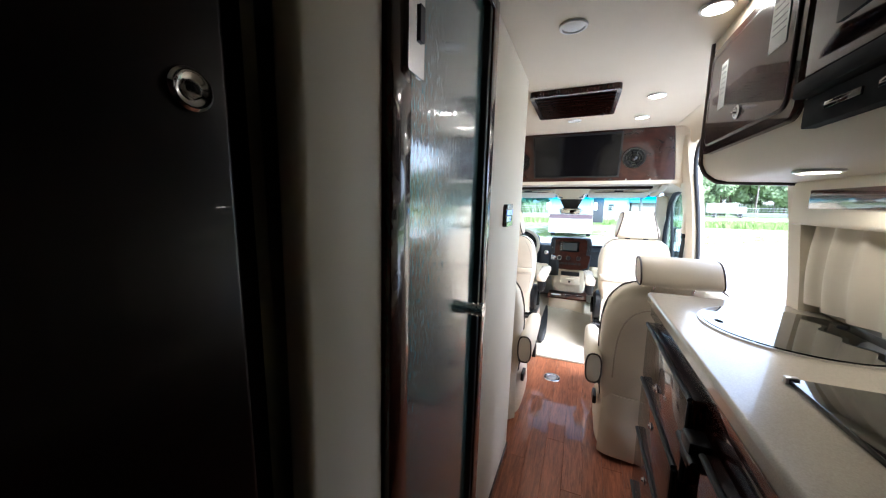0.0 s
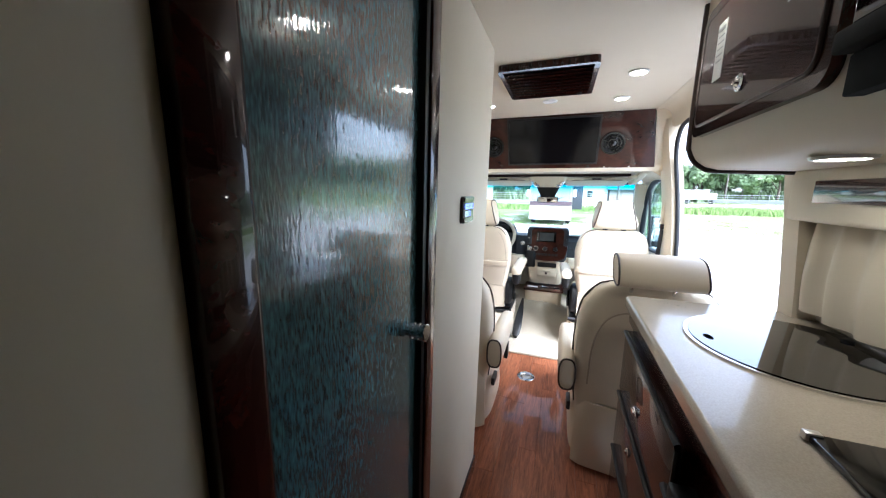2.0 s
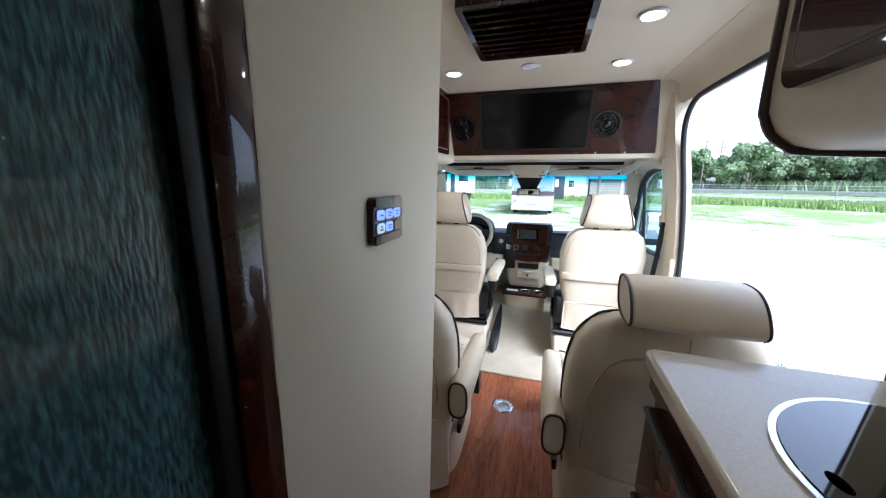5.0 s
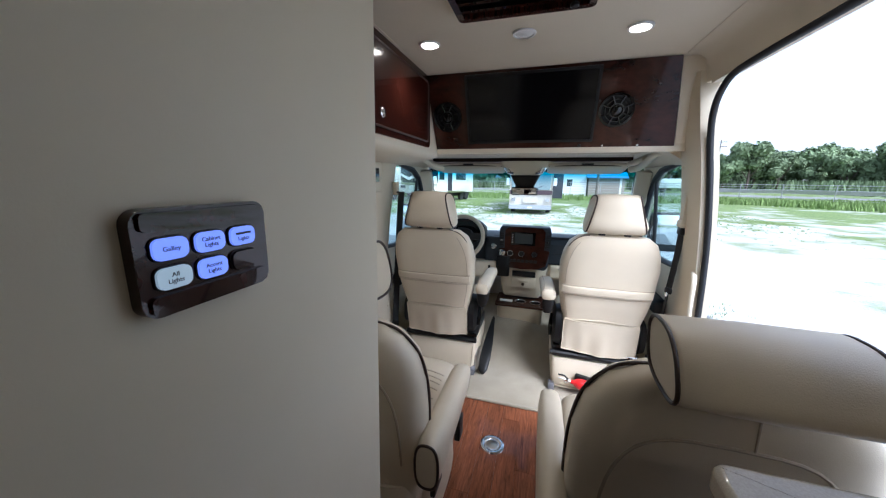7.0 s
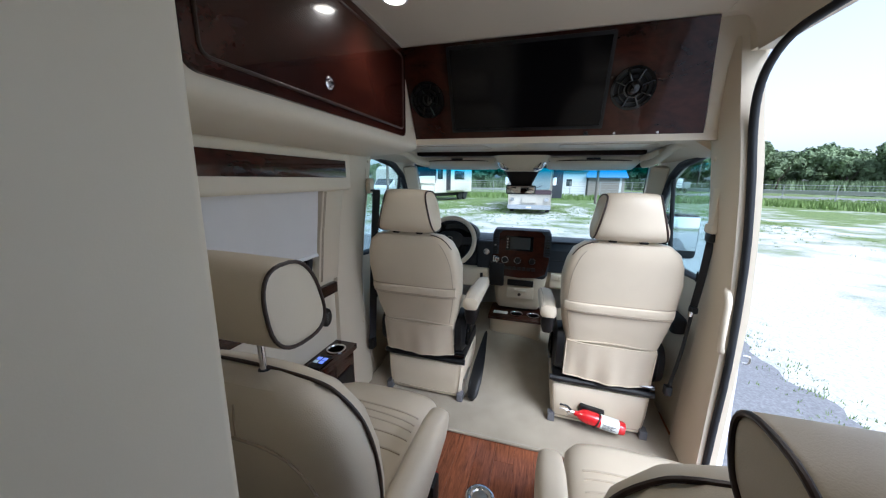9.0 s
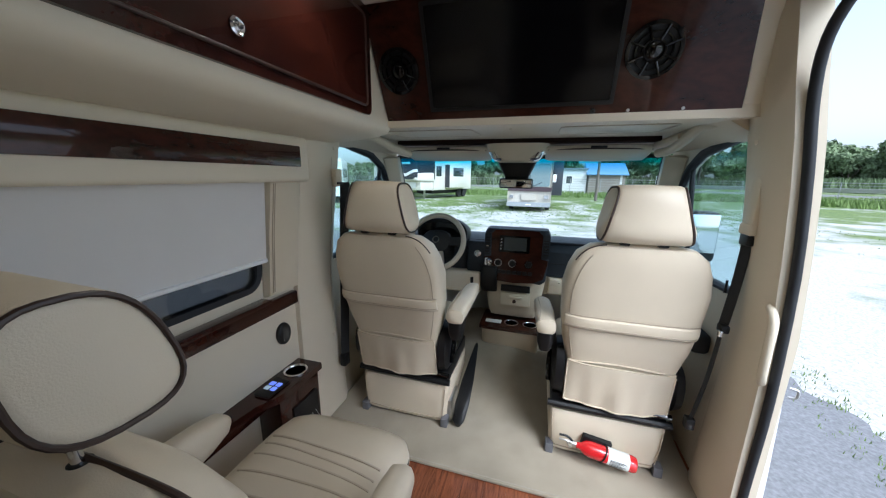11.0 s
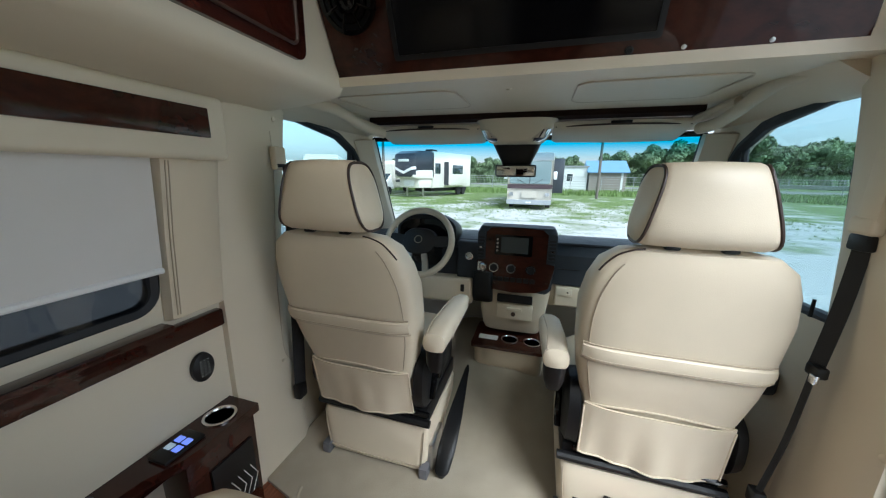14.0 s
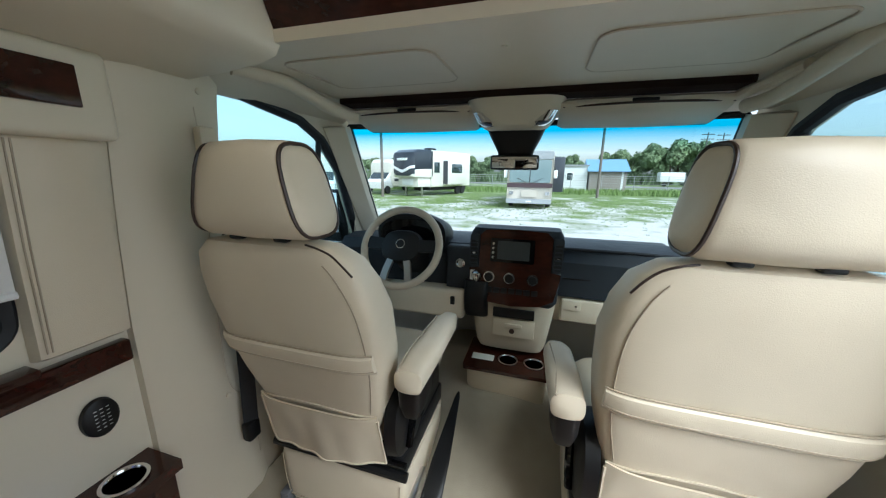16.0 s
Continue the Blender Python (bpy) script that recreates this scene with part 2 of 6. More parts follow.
RED = mat("red_enamel", (0.55, 0.012, 0.016), 0.25, coat=0.6, var=0.03)
WEB = mat("black_seat_belt", (0.014, 0.014, 0.015), 0.7, bump=0.4, bump_scale=800)
LAMP = glow("warm_led", (1.0, 0.86, 0.66), 14.0)
BLUE_LED = glow("blue_lit_button", (0.20, 0.28, 0.85), 0.5)
WHITE_LED = glow("white_lit_button", (0.45, 0.55, 0.60), 0.25)
WINDSCREEN = pane_material("windscreen_glass", (0.86, 0.93, 0.93), band=(1.29, 1.375))
TINTED = pane_material("tinted_side_glass", (0.70, 0.82, 0.84))
PRIVACY = pane_material("dark_privacy_glass", (0.29, 0.305, 0.31))
RAIN = rain_glass_material()
GROUND = ground_material()
MIRROR = mat("mirror_silver", (0.85, 0.86, 0.87), 0.02, metal=1.0, var=0.0)


# ---- building blocks ----
def part(name, bm, material, parent=None, label="", sharp=38, m=None):
    """Links a bmesh as one mesh object, under a thing or a part where parent is given."""
    if m is not None:
        bm.transform(m)
    bmesh.ops.recalc_face_normals(bm, faces=bm.faces)
    me = bpy.data.meshes.new(name)
    bm.to_mesh(me)
    bm.free()
    me.polygons.foreach_set("use_smooth", [True] * len(me.polygons))
    me.set_sharp_from_angle(angle=radians(sharp))
    me.materials.append(material)
    ob = new(name, me)
    if parent is not None:
        ob.parent = parent
        if parent.parent is None:
            ob.matrix_parent_inverse = parent.matrix_basis.inverted()
    if label:
        tagged(ob, label)
    return ob


def thing(name, x, y, z, label, category, group="", kind=""):
    ob = new(name)
    ob.empty_display_size = 0.05
    ob.matrix_basis = pose(x, y, z)
    return tagged(ob, label, category, group, kind)


def box(x0, x1, y0, y1, z0, z1, bevel=0.0, seg=2, bm=None):
    bm = bm or bmesh.new()
    m = Matrix.Translation(((x0 + x1) / 2, (y0 + y1) / 2, (z0 + z1) / 2)) @ Matrix.Diagonal((abs(x1 - x0), abs(y1 - y0), abs(z1 - z0), 1))
    vs = bmesh.ops.create_cube(bm, size=1, matrix=m)["verts"]
    if bevel:
        es = list({e for v in vs for e in v.link_edges})
        bmesh.ops.bevel(bm, geom=es, offset=bevel, segments=seg, profile=0.5, affect="EDGES")
    return bm


def cyl(r0, r1, a, b, seg=28, bm=None):
    """A capped cylinder or cone from point a to point b."""
    bm = bm or bmesh.new()
    a, b = Vector(a), Vector(b)
    q = (b - a).to_track_quat("Z", "Y").to_matrix().to_4x4()
    bmesh.ops.create_cone(bm, cap_ends=True, segments=seg, radius1=r0, radius2=r1, depth=(b - a).length, matrix=Matrix.Translation((a + b) / 2) @ q)
    return bm


def turned(profile, a, axis, seg=32, bm=None):
    """A lathed solid: profile of (radius, height) along axis from point a."""
    bm = bm or bmesh.new()
    q = Vector(axis).to_track_quat("Z", "Y").to_matrix().to_4x4()
    rings = []
    for r, h in profile:
        rings.append([bm.verts.new(Vector(a) + q.to_3x3() @ Vector((r * math.cos(t), r * math.sin(t), h))) for t in [2 * math.pi * k / seg for k in range(seg)]])
    for p, n in zip(rings, rings[1:]):
        for k in range(seg):
            bm.faces.new((p[k], p[(k + 1) % seg], n[(k + 1) % seg], n[k]))
    for ring, r in ((rings[0], profile[0][0]), (rings[-1], profile[-1][0])):
        if r > 1e-5:
            bm.faces.new(ring)
    bmesh.ops.remove_doubles(bm, verts=bm.verts, dist=1e-6)
    return bm


def smooth_path(points, n=6, closed=False):
    """Points along a Catmull-Rom curve."""
    P = [Vector(p) for p in points]
    out = []
    cnt = len(P)
    for i in range(cnt if closed else cnt - 1):
        p0 = P[(i - 1) % cnt] if closed or i else P[0]
        p1, p2 = P[i], P[(i + 1) % cnt]
        p3 = P[(i + 2) % cnt] if closed or i + 2 < cnt else P[-1]
        for k in range(n):
            t = k / n
            out.append(0.5 * (2 * p1 + (p2 - p0) * t + (2 * p0 - 5 * p1 + 4 * p2 - p3) * t * t + (3 * p1 - p0 - 3 * p2 + p3) * t ** 3))
    if not closed:
        out.append(P[-1])
    return out


def tube(points, r, seg=8, smooth=6, closed=False, flat=None, bm=None):
    """A swept cord; flat=(width, thickness, normal) makes a strap instead."""
    bm = bm or bmesh.new()
    P = smooth_path(points, smooth, closed) if smooth else [Vector(p) for p in points]
    rings = []
    up = Vector((0.13, 0.31, 0.94))
    for i, p in enumerate(P):
        a = P[i - 1] if i or closed else P[i]
        b = P[(i + 1) % len(P)] if i + 1 < len(P) or closed else P[i]
        d = (b - a).normalized()
        if flat:
            n = Vector(flat[2])
            n = (n - d * n.dot(d)).normalized()
            s = d.cross(n)
            rings.append([bm.verts.new(p + s * (u * flat[0] / 2) + n * (v * flat[1] / 2)) for u, v in ((-1, -1), (1, -1), (1, 1), (-1, 1))])
        else:
            u = (up - d * up.dot(d)).normalized()
            w = d.cross(u)
            up = u
            rings.append([bm.verts.new(p + r * (u * math.cos(t) + w * math.sin(t))) for t in [2 * math.pi * k / seg for k in range(seg)]])
    k = len(rings[0])
    pairs = list(zip(rings, rings[1:])) + ([(rings[-1], rings[0])] if closed else [])
    for p, n in pairs:
        for j in range(k):
            bm.faces.new((p[j], p[(j + 1) % k], n[(j + 1) % k], n[j]))
    if not closed:
        bm.faces.new(rings[0])
        bm.faces.new(rings[-1])
    return bm


def loft(rings, bm=None, caps=True):
    """A skin over rings of equally many points."""
    bm = bm or bmesh.new()
    R = [[bm.verts.new(p) for p in ring] for ring in rings]
    k = len(R[0])
    for p, n in zip(R, R[1:]):
        for j in range(k):
            bm.faces.new((p[j], p[(j + 1) % k], n[(j + 1) % k], n[j]))
    if caps:
        bm.faces.new(R[0])
        bm.faces.new(R[-1])
    return bm


def sup(cx, cy, rx, ry, n=4.0, seg=32):
    """A rounded rectangle as points in a plane."""
    out = []
    for k in range(seg):
        t = 2 * math.pi * (k + 0.5) / seg
        c, s = math.cos(t), math.sin(t)
        out.append((cx + rx * math.copysign(abs(c) ** (2 / n), c), cy + ry * math.copysign(abs(s) ** (2 / n), s)))
    return out


def pillow_z(levels, n=4.0, seg=32, bm=None):
    """A padded body from levels of (z, centre x, centre y, half width, half depth)."""
    return loft([[(x, y, z) for x, y in sup(cx, cy, rx, ry, n, seg)] for z, cx, cy, rx, ry in levels], bm)


def plate(outline, depth, bm=None, holes=()):
    """A slab from an outline in the xy plane, thickness along z from 0 to depth, with holes."""
    bm = bm or bmesh.new()
    loops = [outline, *holes]
    edges = []
    for lp in loops:
        vs = [bm.verts.new((x, y, 0)) for x, y in lp]
        edges += [bm.edges.new((vs[i], vs[(i + 1) % len(vs)])) for i in range(len(vs))]
    fs = bmesh.ops.triangle_fill(bm, use_beauty=True, use_dissolve=True, edges=edges)
    faces = [f for f in fs["geom"] if isinstance(f, bmesh.types.BMFace)]
    ex = bmesh.ops.extrude_face_region(bm, geom=faces)
    bmesh.ops.translate(bm, verts=[v for v in ex["geom"] if isinstance(v, bmesh.types.BMVert)], vec=(0, 0, depth))
    return bm


def rect(x0, x1, y0, y1, r=0.0, seg=5):
    """A rectangle outline with rounded corners."""
    if not r:
        return [(x0, y0), (x1, y0), (x1, y1), (x0, y1)]
    out = []
    for cx, cy, a in ((x1 - r, y0 + r, -90), (x1 - r, y1 - r, 0), (x0 + r, y1 - r, 90), (x0 + r, y0 + r, 180)):
        out += [(cx + r * math.cos(radians(a + 90 * k / seg)), cy + r * math.sin(radians(a + 90 * k / seg))) for k in range(seg + 1)]
    return out


# frames of reference: a plate's x, y, z laid onto a wall that faces +x, -x, or the rear
ONTO_PX = Matrix(((0, 0, 1, 0), (1, 0, 0, 0), (0, 1, 0, 0), (0, 0, 0, 1)))   # plate x -> world y, plate y -> world z, depth -> +x
ONTO_NX = Matrix(((0, 0, -1, 0), (1, 0, 0, 0), (0, 1, 0, 0), (0, 0, 0, 1)))  # depth -> -x
ONTO_NY = Matrix(((1, 0, 0, 0), (0, 0, -1, 0), (0, 1, 0, 0), (0, 0, 0, 1)))  # plate x -> world x, plate y -> world z, depth -> -y


def at(x, y, z, m):
    return Matrix.Translation((x, y, z)) @ m


MID = -0.11  # the van's centre line
PROFILE = [(-1.0, -0.02), (-1.0, 0.8), (-0.975, 1.05), (-0.945, 1.25), (-0.925, 1.4), (-0.88, 1.6), (-0.80, 1.75), (-0.70, 1.83), (-0.60, 1.87)]


PROFILE_R = [(0.78, -0.02), (0.78, 0.8), (0.76, 1.05), (0.74, 1.25), (0.72, 1.4), (0.685, 1.6), (0.668, 1.72), (0.66, 1.79), (0.64, 1.87)]


def side_x(z, side):
    """The wall's inner face at a height; side -1 left, 1 right."""
    P = PROFILE if side < 0 else PROFILE_R
    return float(np.interp(z, [p[1] for p in P], [p[0] for p in P]))


def side_wall(name, side, y0, y1, holes, material, label, inset=0.0, thick=0.06, z0=-0.02, z1=1.87):
    """A piece of the van's curved side, cut open where holes of (y0, y1, z0, z1, corner radius) are."""
    bm = bmesh.new()
    bm = plate(rect(y0, y1, z0, z1), thick, holes=[rect(a, b, c, d, r, 8) for a, b, c, d, r in holes])
    geo = bm.verts[:] + bm.edges[:] + bm.faces[:]
    for z in [p[1] for p in PROFILE[1:-1]]:
        if z0 < z < z1:
            geo = bm.verts[:] + bm.edges[:] + bm.faces[:]
            bmesh.ops.bisect_plane(bm, geom=geo, plane_co=(0, z, 0), plane_no=(0, 1, 0))
    for v in bm.verts:
        y, z, d = v.co
        v.co = (side_x(z, side) + side * (d - inset), y, z)
    ob = part(name, bm, material)
    return tagged(ob, label, "wall", kind="structure")


# ---- structure ----
ground = part("ground", plate(rect(-400, 400, -300, 500), 0.2), GROUND, m=Matrix.Translation((0, 0, -0.95)))
tagged(ground, "white crushed gravel lot with weedy grass patches", "ground", kind="structure")

floor = tagged(part("floor", box(-1.04, 0.82, -1.0, 4.3, -0.08, -0.008), CHERRY), "van floor under reddish wood planks", "floor", kind="structure")
side_wall("wall_left", -1, -1.0, 2.80, [(1.72, 2.60, 0.84, 1.27, 0.06)], WALL, "cream vinyl side wall with a window opening")
side_wall("wall_right", 1, -1.0, 1.56, [(0.2, 1.30, 1.01, 1.28, 0.05)], WALL, "cream vinyl side wall behind the galley counter")
side_wall("door_header", 1, 1.56, 2.80, [], LINER, "cream trim above the open sliding door", z0=1.745)
# added behind the camera, never seen: closes the rear and bounces little light
unseen_wall_rear = tagged(part("unseen_wall_rear", box(-0.30, 0.82, -0.62, -0.58, -0.02, 1.9), CHERRY), "unseen rear wall, dark to cut bounced light", "wall", kind="structure")

bm = bmesh.new()
pts = [(-0.62, 1.86), (0.58, 1.86), (0.58, 1.93), (-0.62, 1.93)]
bm = loft([[(x, y, z) for x, z in pts] for y in (-1.0, 2.95)])
tagged(part("ceiling", bm, CEIL), "smooth cream vinyl ceiling", "ceiling", kind="structure")
for side, pts in ((-1, [(-0.88, 1.60), (-0.83, 1.70), (-0.77, 1.785), (-0.66, 1.845), (-0.58, 1.858), (-0.58, 1.90), (-0.80, 1.90), (-0.92, 1.62)]),
                  (1, [(0.668, 1.735), (0.655, 1.79), (0.634, 1.83), (0.60, 1.853), (0.565, 1.858), (0.565, 1.90), (0.69, 1.90), (0.70, 1.74)])):
    bm = loft([[(x, y, z) for x, z in pts] for y in (-1.0, 2.76)])
    tagged(part("ceiling_cove", bm, CEIL), "curved cream cove between ceiling and side", "trim", kind="structure")

tagged(part("ceiling_front", box(0.582, 0.66, 2.762, 2.95, 1.8605, 1.93), CEIL), "flat cream ceiling over the front cabinet", "ceiling", kind="structure")
tagged(part("ceiling_corner", box(-0.90, -0.622, 2.762, 2.95, 1.8605, 1.93), CEIL), "flat cream ceiling over the front cabinet", "ceiling", kind="structure")

# the washroom partition leans a little outwards towards its foot
LEANW = Matrix(((1, 0, 0.02, -0.29), (0, 1, 0, 0), (0, 0, 1, 0), (0, 0, 0, 1)))


def on_partition(x, y, z):
    """A plate lying on the partition: plate x along the van, plate y up, depth into the aisle."""
    return LEANW @ at(x, y, z, ONTO_PX)


tagged(part("wall_washroom", box(-0.035, 0, 0.965, 1.575, 0, 1.86, 0.012, 3), WALL, m=LEANW), "plain cream washroom partition", "wall", kind="structure")
tagged(part("wall_washroom_return", box(-1.0, -0.30, 1.525, 1.570, 0, 1.86), WALL), "cream end of the washroom partition", "wall", kind="structure")
tagged(part("wall_washroom_rear", box(-0.035, 0, 0.25, 0.405, 0, 1.86, 0.012, 3), WALL, m=LEANW), "narrow cream partition beside the washroom door", "wall", kind="structure")
tagged(part("wall_washroom_back", box(-1.0, -0.35, 0.24, 0.28, 0, 1.86), WALL), "cream inner washroom wall", "wall", kind="structure")
tagged(part("baseboard", box(0.0, 0.008, 0.97, 1.57, 0.0, 0.07, 0.002), CHERRY, m=LEANW), "dark cherry baseboard at the partition's foot", "trim", kind="structure")

# washroom door: jambs, header, framed rain glass, knob and strike
door = thing("door_1", -0.3, 0.68, 0.0, "closed rain glass door in a dark gloss wood frame", "door", kind="structure")
for y0, y1, w in ((0.405, 0.462, 0.012), (0.915, 0.965, 0.010)):
    part("jamb", box(-0.04, w, y0, y1, 0, 1.86, 0.004), CHERRY, door, m=LEANW)
part("header", box(-0.04, 0.012, 0.462, 0.915, 1.82, 1.86, 0.003), CHERRY, door, m=LEANW)
part("threshold", box(-0.04, 0.012, 0.462, 0.915, 0, 0.04, 0.003), CHERRY, door, m=LEANW)
for y0, y1 in ((0.462, 0.470), (0.895, 0.915)):
    part("edge_frame", box(-0.03, 0.004, y0, y1, 0.04, 1.82, 0.002), BLACK, door, m=LEANW)
part("pane", box(-0.022, -0.012, 0.470, 0.895, 0.04, 1.82), RAIN, door, "blue-green rain textured glass", m=LEANW)
knob = part("knob", turned([(0.0, 0), (0.013, 0), (0.013, 0.008), (0.018, 0.009), (0.018, 0.015), (0.014, 0.016), (0.014, 0.020), (0.019, 0.021), (0.019, 0.028), (0.015, 0.029), (0.015, 0.033), (0.020, 0.034), (0.020, 0.045), (0.018, 0.047), (0.0, 0.047)], (-0.282, 0.855, 1.014), (1, 0, 0)), CHROME, door, "ribbed chrome knob")
strike = part("latch_plate", plate(rect(0, 0.05, 0, 0.12, 0.004), 0.006), CHROME, door, "chrome latch plate", m=on_partition(0.013, 0.436, 1.50))
part("latch_slot", plate(rect(0, 0.014, 0, 0.05), 0.003), BLACK, strike, m=on_partition(0.0195, 0.466, 1.55))

# tall dark wardrobe beside the first steps
wardrobe = thing("wardrobe", -0.6, -0.3, 0.0, "tall dark gloss wood wardrobe with a round latch", "wardrobe")
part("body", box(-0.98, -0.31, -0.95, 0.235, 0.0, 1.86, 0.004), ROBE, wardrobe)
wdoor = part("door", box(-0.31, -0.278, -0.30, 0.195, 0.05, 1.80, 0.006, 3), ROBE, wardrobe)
part("latch", turned([(0.0, 0), (0.0145, 0), (0.016, 0.002), (0.014, 0.004), (0.0105, 0.0037), (0.008, 0.002), (0.0065, 0.002), (0.006, 0.005), (0.0, 0.006)], (-0.278, 0.164, 1.393), (1, 0, 0)), CHROME, wdoor, "round chrome push latch")

# ---- galley ----
base = thing("galley_base_cabinet", 0.55, 1.0, 0.0, "dark gloss cherry galley cabinet with drawers", "cabinet")
part("body", box(0.298, 0.775, -0.6, 1.485, 0.06, 0.926, 0.003), CHERRY, base)
part("toe_kick", box(0.345, 0.77, -0.6, 1.47, 0.0, 0.06), BLACK, base)
part("fascia", box(0.281, 0.298, -0.6, 1.485, 0.872, 0.926, 0.003), CHERRY, base)


def drawer_front(y0, y1, z0, z1, latch, oval=False):
    d = part("drawer_front", box(0.264, 0.295, y0, y1, z0, z1, 0.006, 3), CHERRY, base)
    part("edge_band", tube([(0.263, y0 + .008, z1 - .004), (0.263, y1 - .008, z1 - .004)], 0.007, smooth=0), BLACK, d)
    part("edge_band", tube([(0.263, y0 + .004, z0 + .008), (0.263, y0 + .004, z1 - .008)], 0.007, smooth=0), BLACK, d)
    stretch = Matrix.Translation((0.264, *latch)) @ Matrix.Diagonal((1, 1.7 if oval else 1, 0.8 if oval else 1, 1))
    part("latch", turned([(0, 0), (0.013, 0), (0.014, 0.003), (0.009, 0.005), (0.008, 0.010), (0, 0.011)], (0, 0, 0), (-1, 0, 0), 20), CHROME, d, "oval chrome latch" if oval else "round chrome latch", m=stretch)


drawer_front(0.87, 1.43, 0.645, 0.862, (1.19, 0.715), True)
drawer_front(0.93, 1.43, 0.430, 0.637, (1.21, 0.565))
drawer_front(0.93, 1.43, 0.185, 0.422, (1.225, 0.345))
drawer_front(0.93, 1.43, 0.070, 0.178, (1.225, 0.125))
drawer_front(0.22, 0.78, 0.08, 0.80, (0.66, 0.62))
drawer_front(-0.55, 0.20, 0.08, 0.80, (0.12, 0.62))
part("door_catch", box(0.247, 0.292, 0.80, 0.86, 0.735, 0.80, 0.006), BLACK, base)
part("catch_pin", cyl(0.008, 0.008, (0.252, 0.775, 0.765), (0.252, 0.885, 0.765)), BLACK, base)

ctp = thing("countertop", 0.53, 0.6, 0.926, "speckled beige solid surface galley countertop with an upstand", "countertop")
SX, SY, SR = 0.562, 1.17, 0.212   # the sink's middle and rim radius
counter = plate(rect(0.262, 0.775, -0.6, 1.492, 0.02), 0.042, holes=[sup(SX, SY, SR - 0.035, SR - 0.035, 2, 40)])
counter = part("slab", counter, COUNTER, ctp, m=Matrix.Translation((0, 0, 0.926)))
mod = counter.modifiers.new("bevel", "BEVEL")
mod.width, mod.segments, mod.limit_method = 0.010, 4, "ANGLE"
part("upstand", box(0.735, 0.775, -0.6, 1.46, 0.969, 1.0, 0.006), COUNTER, ctp)

sink = thing("sink", SX, SY, 0.81, "round steel sink under a dark glass lid", "sink")
rings = [[(x, y, z) for x, y in sup(SX, SY, (SR - 0.037) * k, (SR - 0.037) * k, 2, 40)] for k, z in ((1, 0.967), (0.98, 0.90), (0.9, 0.84), (0.2, 0.825))]
part("bowl", loft(rings, caps=False), STEEL, sink)
part("rim", plate(sup(SX, SY, SR, SR, 2, 56), 0.005, holes=[sup(SX, SY, SR - 0.009, SR - 0.009, 2, 56)]), CHROME, sink, m=Matrix.Translation((0, 0, 0.968)))
lid = plate(sup(SX, SY, SR - 0.010, SR - 0.010, 2, 56), 0.006, holes=[[(0.393 + 0.010 * math.cos(a / 8 * math.pi), SY - 0.004 + 0.018 * math.sin(a / 8 * math.pi)) for a in range(16)]])
part("lid", lid, LIDGLASS, sink, "black glass lid with a finger hole", m=Matrix.Translation((0, 0, 0.969)))
for dy in (-0.09, 0.08):
    part("lid_hinge", turned([(0, 0), (0.012, 0), (0.012, 0.003), (0.008, 0.005), (0, 0.005)], (0.70, SY + dy, 0.975), (0, 0, 1), 20), BLACK, sink)

hob = thing("cooktop", 0.57, 0.54, 0.968, "black glass cooktop with steel corners on the counter", "cooktop")
part("glass", box(0.392, 0.715, 0.24, 0.812, 0.969, 0.979, 0.0012), GLOSSBLACK, hob)
for yy in (0.24, 0.812):
    part("steel_trim", box(0.387, 0.408, yy - 0.006, yy + 0.006, 0.969, 0.982, 0.002), STEEL, hob)
for cx, cy, r in ((0.54, 0.40, 0.09), (0.54, 0.655, 0.075)):
    part("burner_ring", plate(sup(cx, cy, r, r, 2, 40), 0.0012, holes=[sup(cx, cy, r - 0.003, r - 0.003, 2, 40)]), STEEL, hob, m=Matrix.Translation((0, 0, 0.9788)))

# overhead cabinets above the galley
ohp = [(0.382, 1.857), (0.382, 1.50), (0.386, 1.455), (0.400, 1.425), (0.425, 1.405), (0.46, 1.395), (0.68, 1.388), (0.68, 1.857)]
oh = thing("galley_overhead_cabinet", 0.5, 0.7, 1.39, "cream overhead cabinet with dark gloss doors", "overhead cabinet")
part("body", loft([[(x, y, z) for x, z in ohp] for y in (-0.6, 1.455)]), WALL, oh, sharp=30)
part("end_welt", tube([(x - 0.002, 1.455, z - 0.002) for x, z in ohp[:-1]], 0.008, smooth=3), PIPING, oh, "dark brown welt round the cabinet's end")


def framed_door(parent, y0, y1, z0, z1, x, latch=None):
    fr = plate(rect(y0, y1, z0, z1, 0.035), 0.016, holes=[rect(y0 + 0.028, y1 - 0.028, z0 + 0.028, z1 - 0.028, 0.025)])
    d = part("door_frame", fr, CHERRY, parent, m=at(x, 0, 0, ONTO_NX))
    part("door_panel", plate(rect(y0 + 0.030, y1 - 0.030, z0 + 0.030, z1 - 0.030, 0.024), 0.020), CHERRY, d, m=at(x, 0, 0, ONTO_NX))
    ring = [(x - 0.017, y, z) for y, z in rect(y0 + 0.028, y1 - 0.028, z0 + 0.028, z1 - 0.028, 0.025)]
    part("bead", tube(ring, 0.004, smooth=0, closed=True), PIPING, d)
    if latch:
        part("latch", turned([(0, 0), (0.016, 0), (0.018, 0.003), (0.014, 0.006), (0.010, 0.004), (0.008, 0.004), (0.006, 0.012), (0, 0.013)], (x - 0.02, *latch), (-1, 0, 0), 24), CHROME, d, "chrome push latch")
    return d


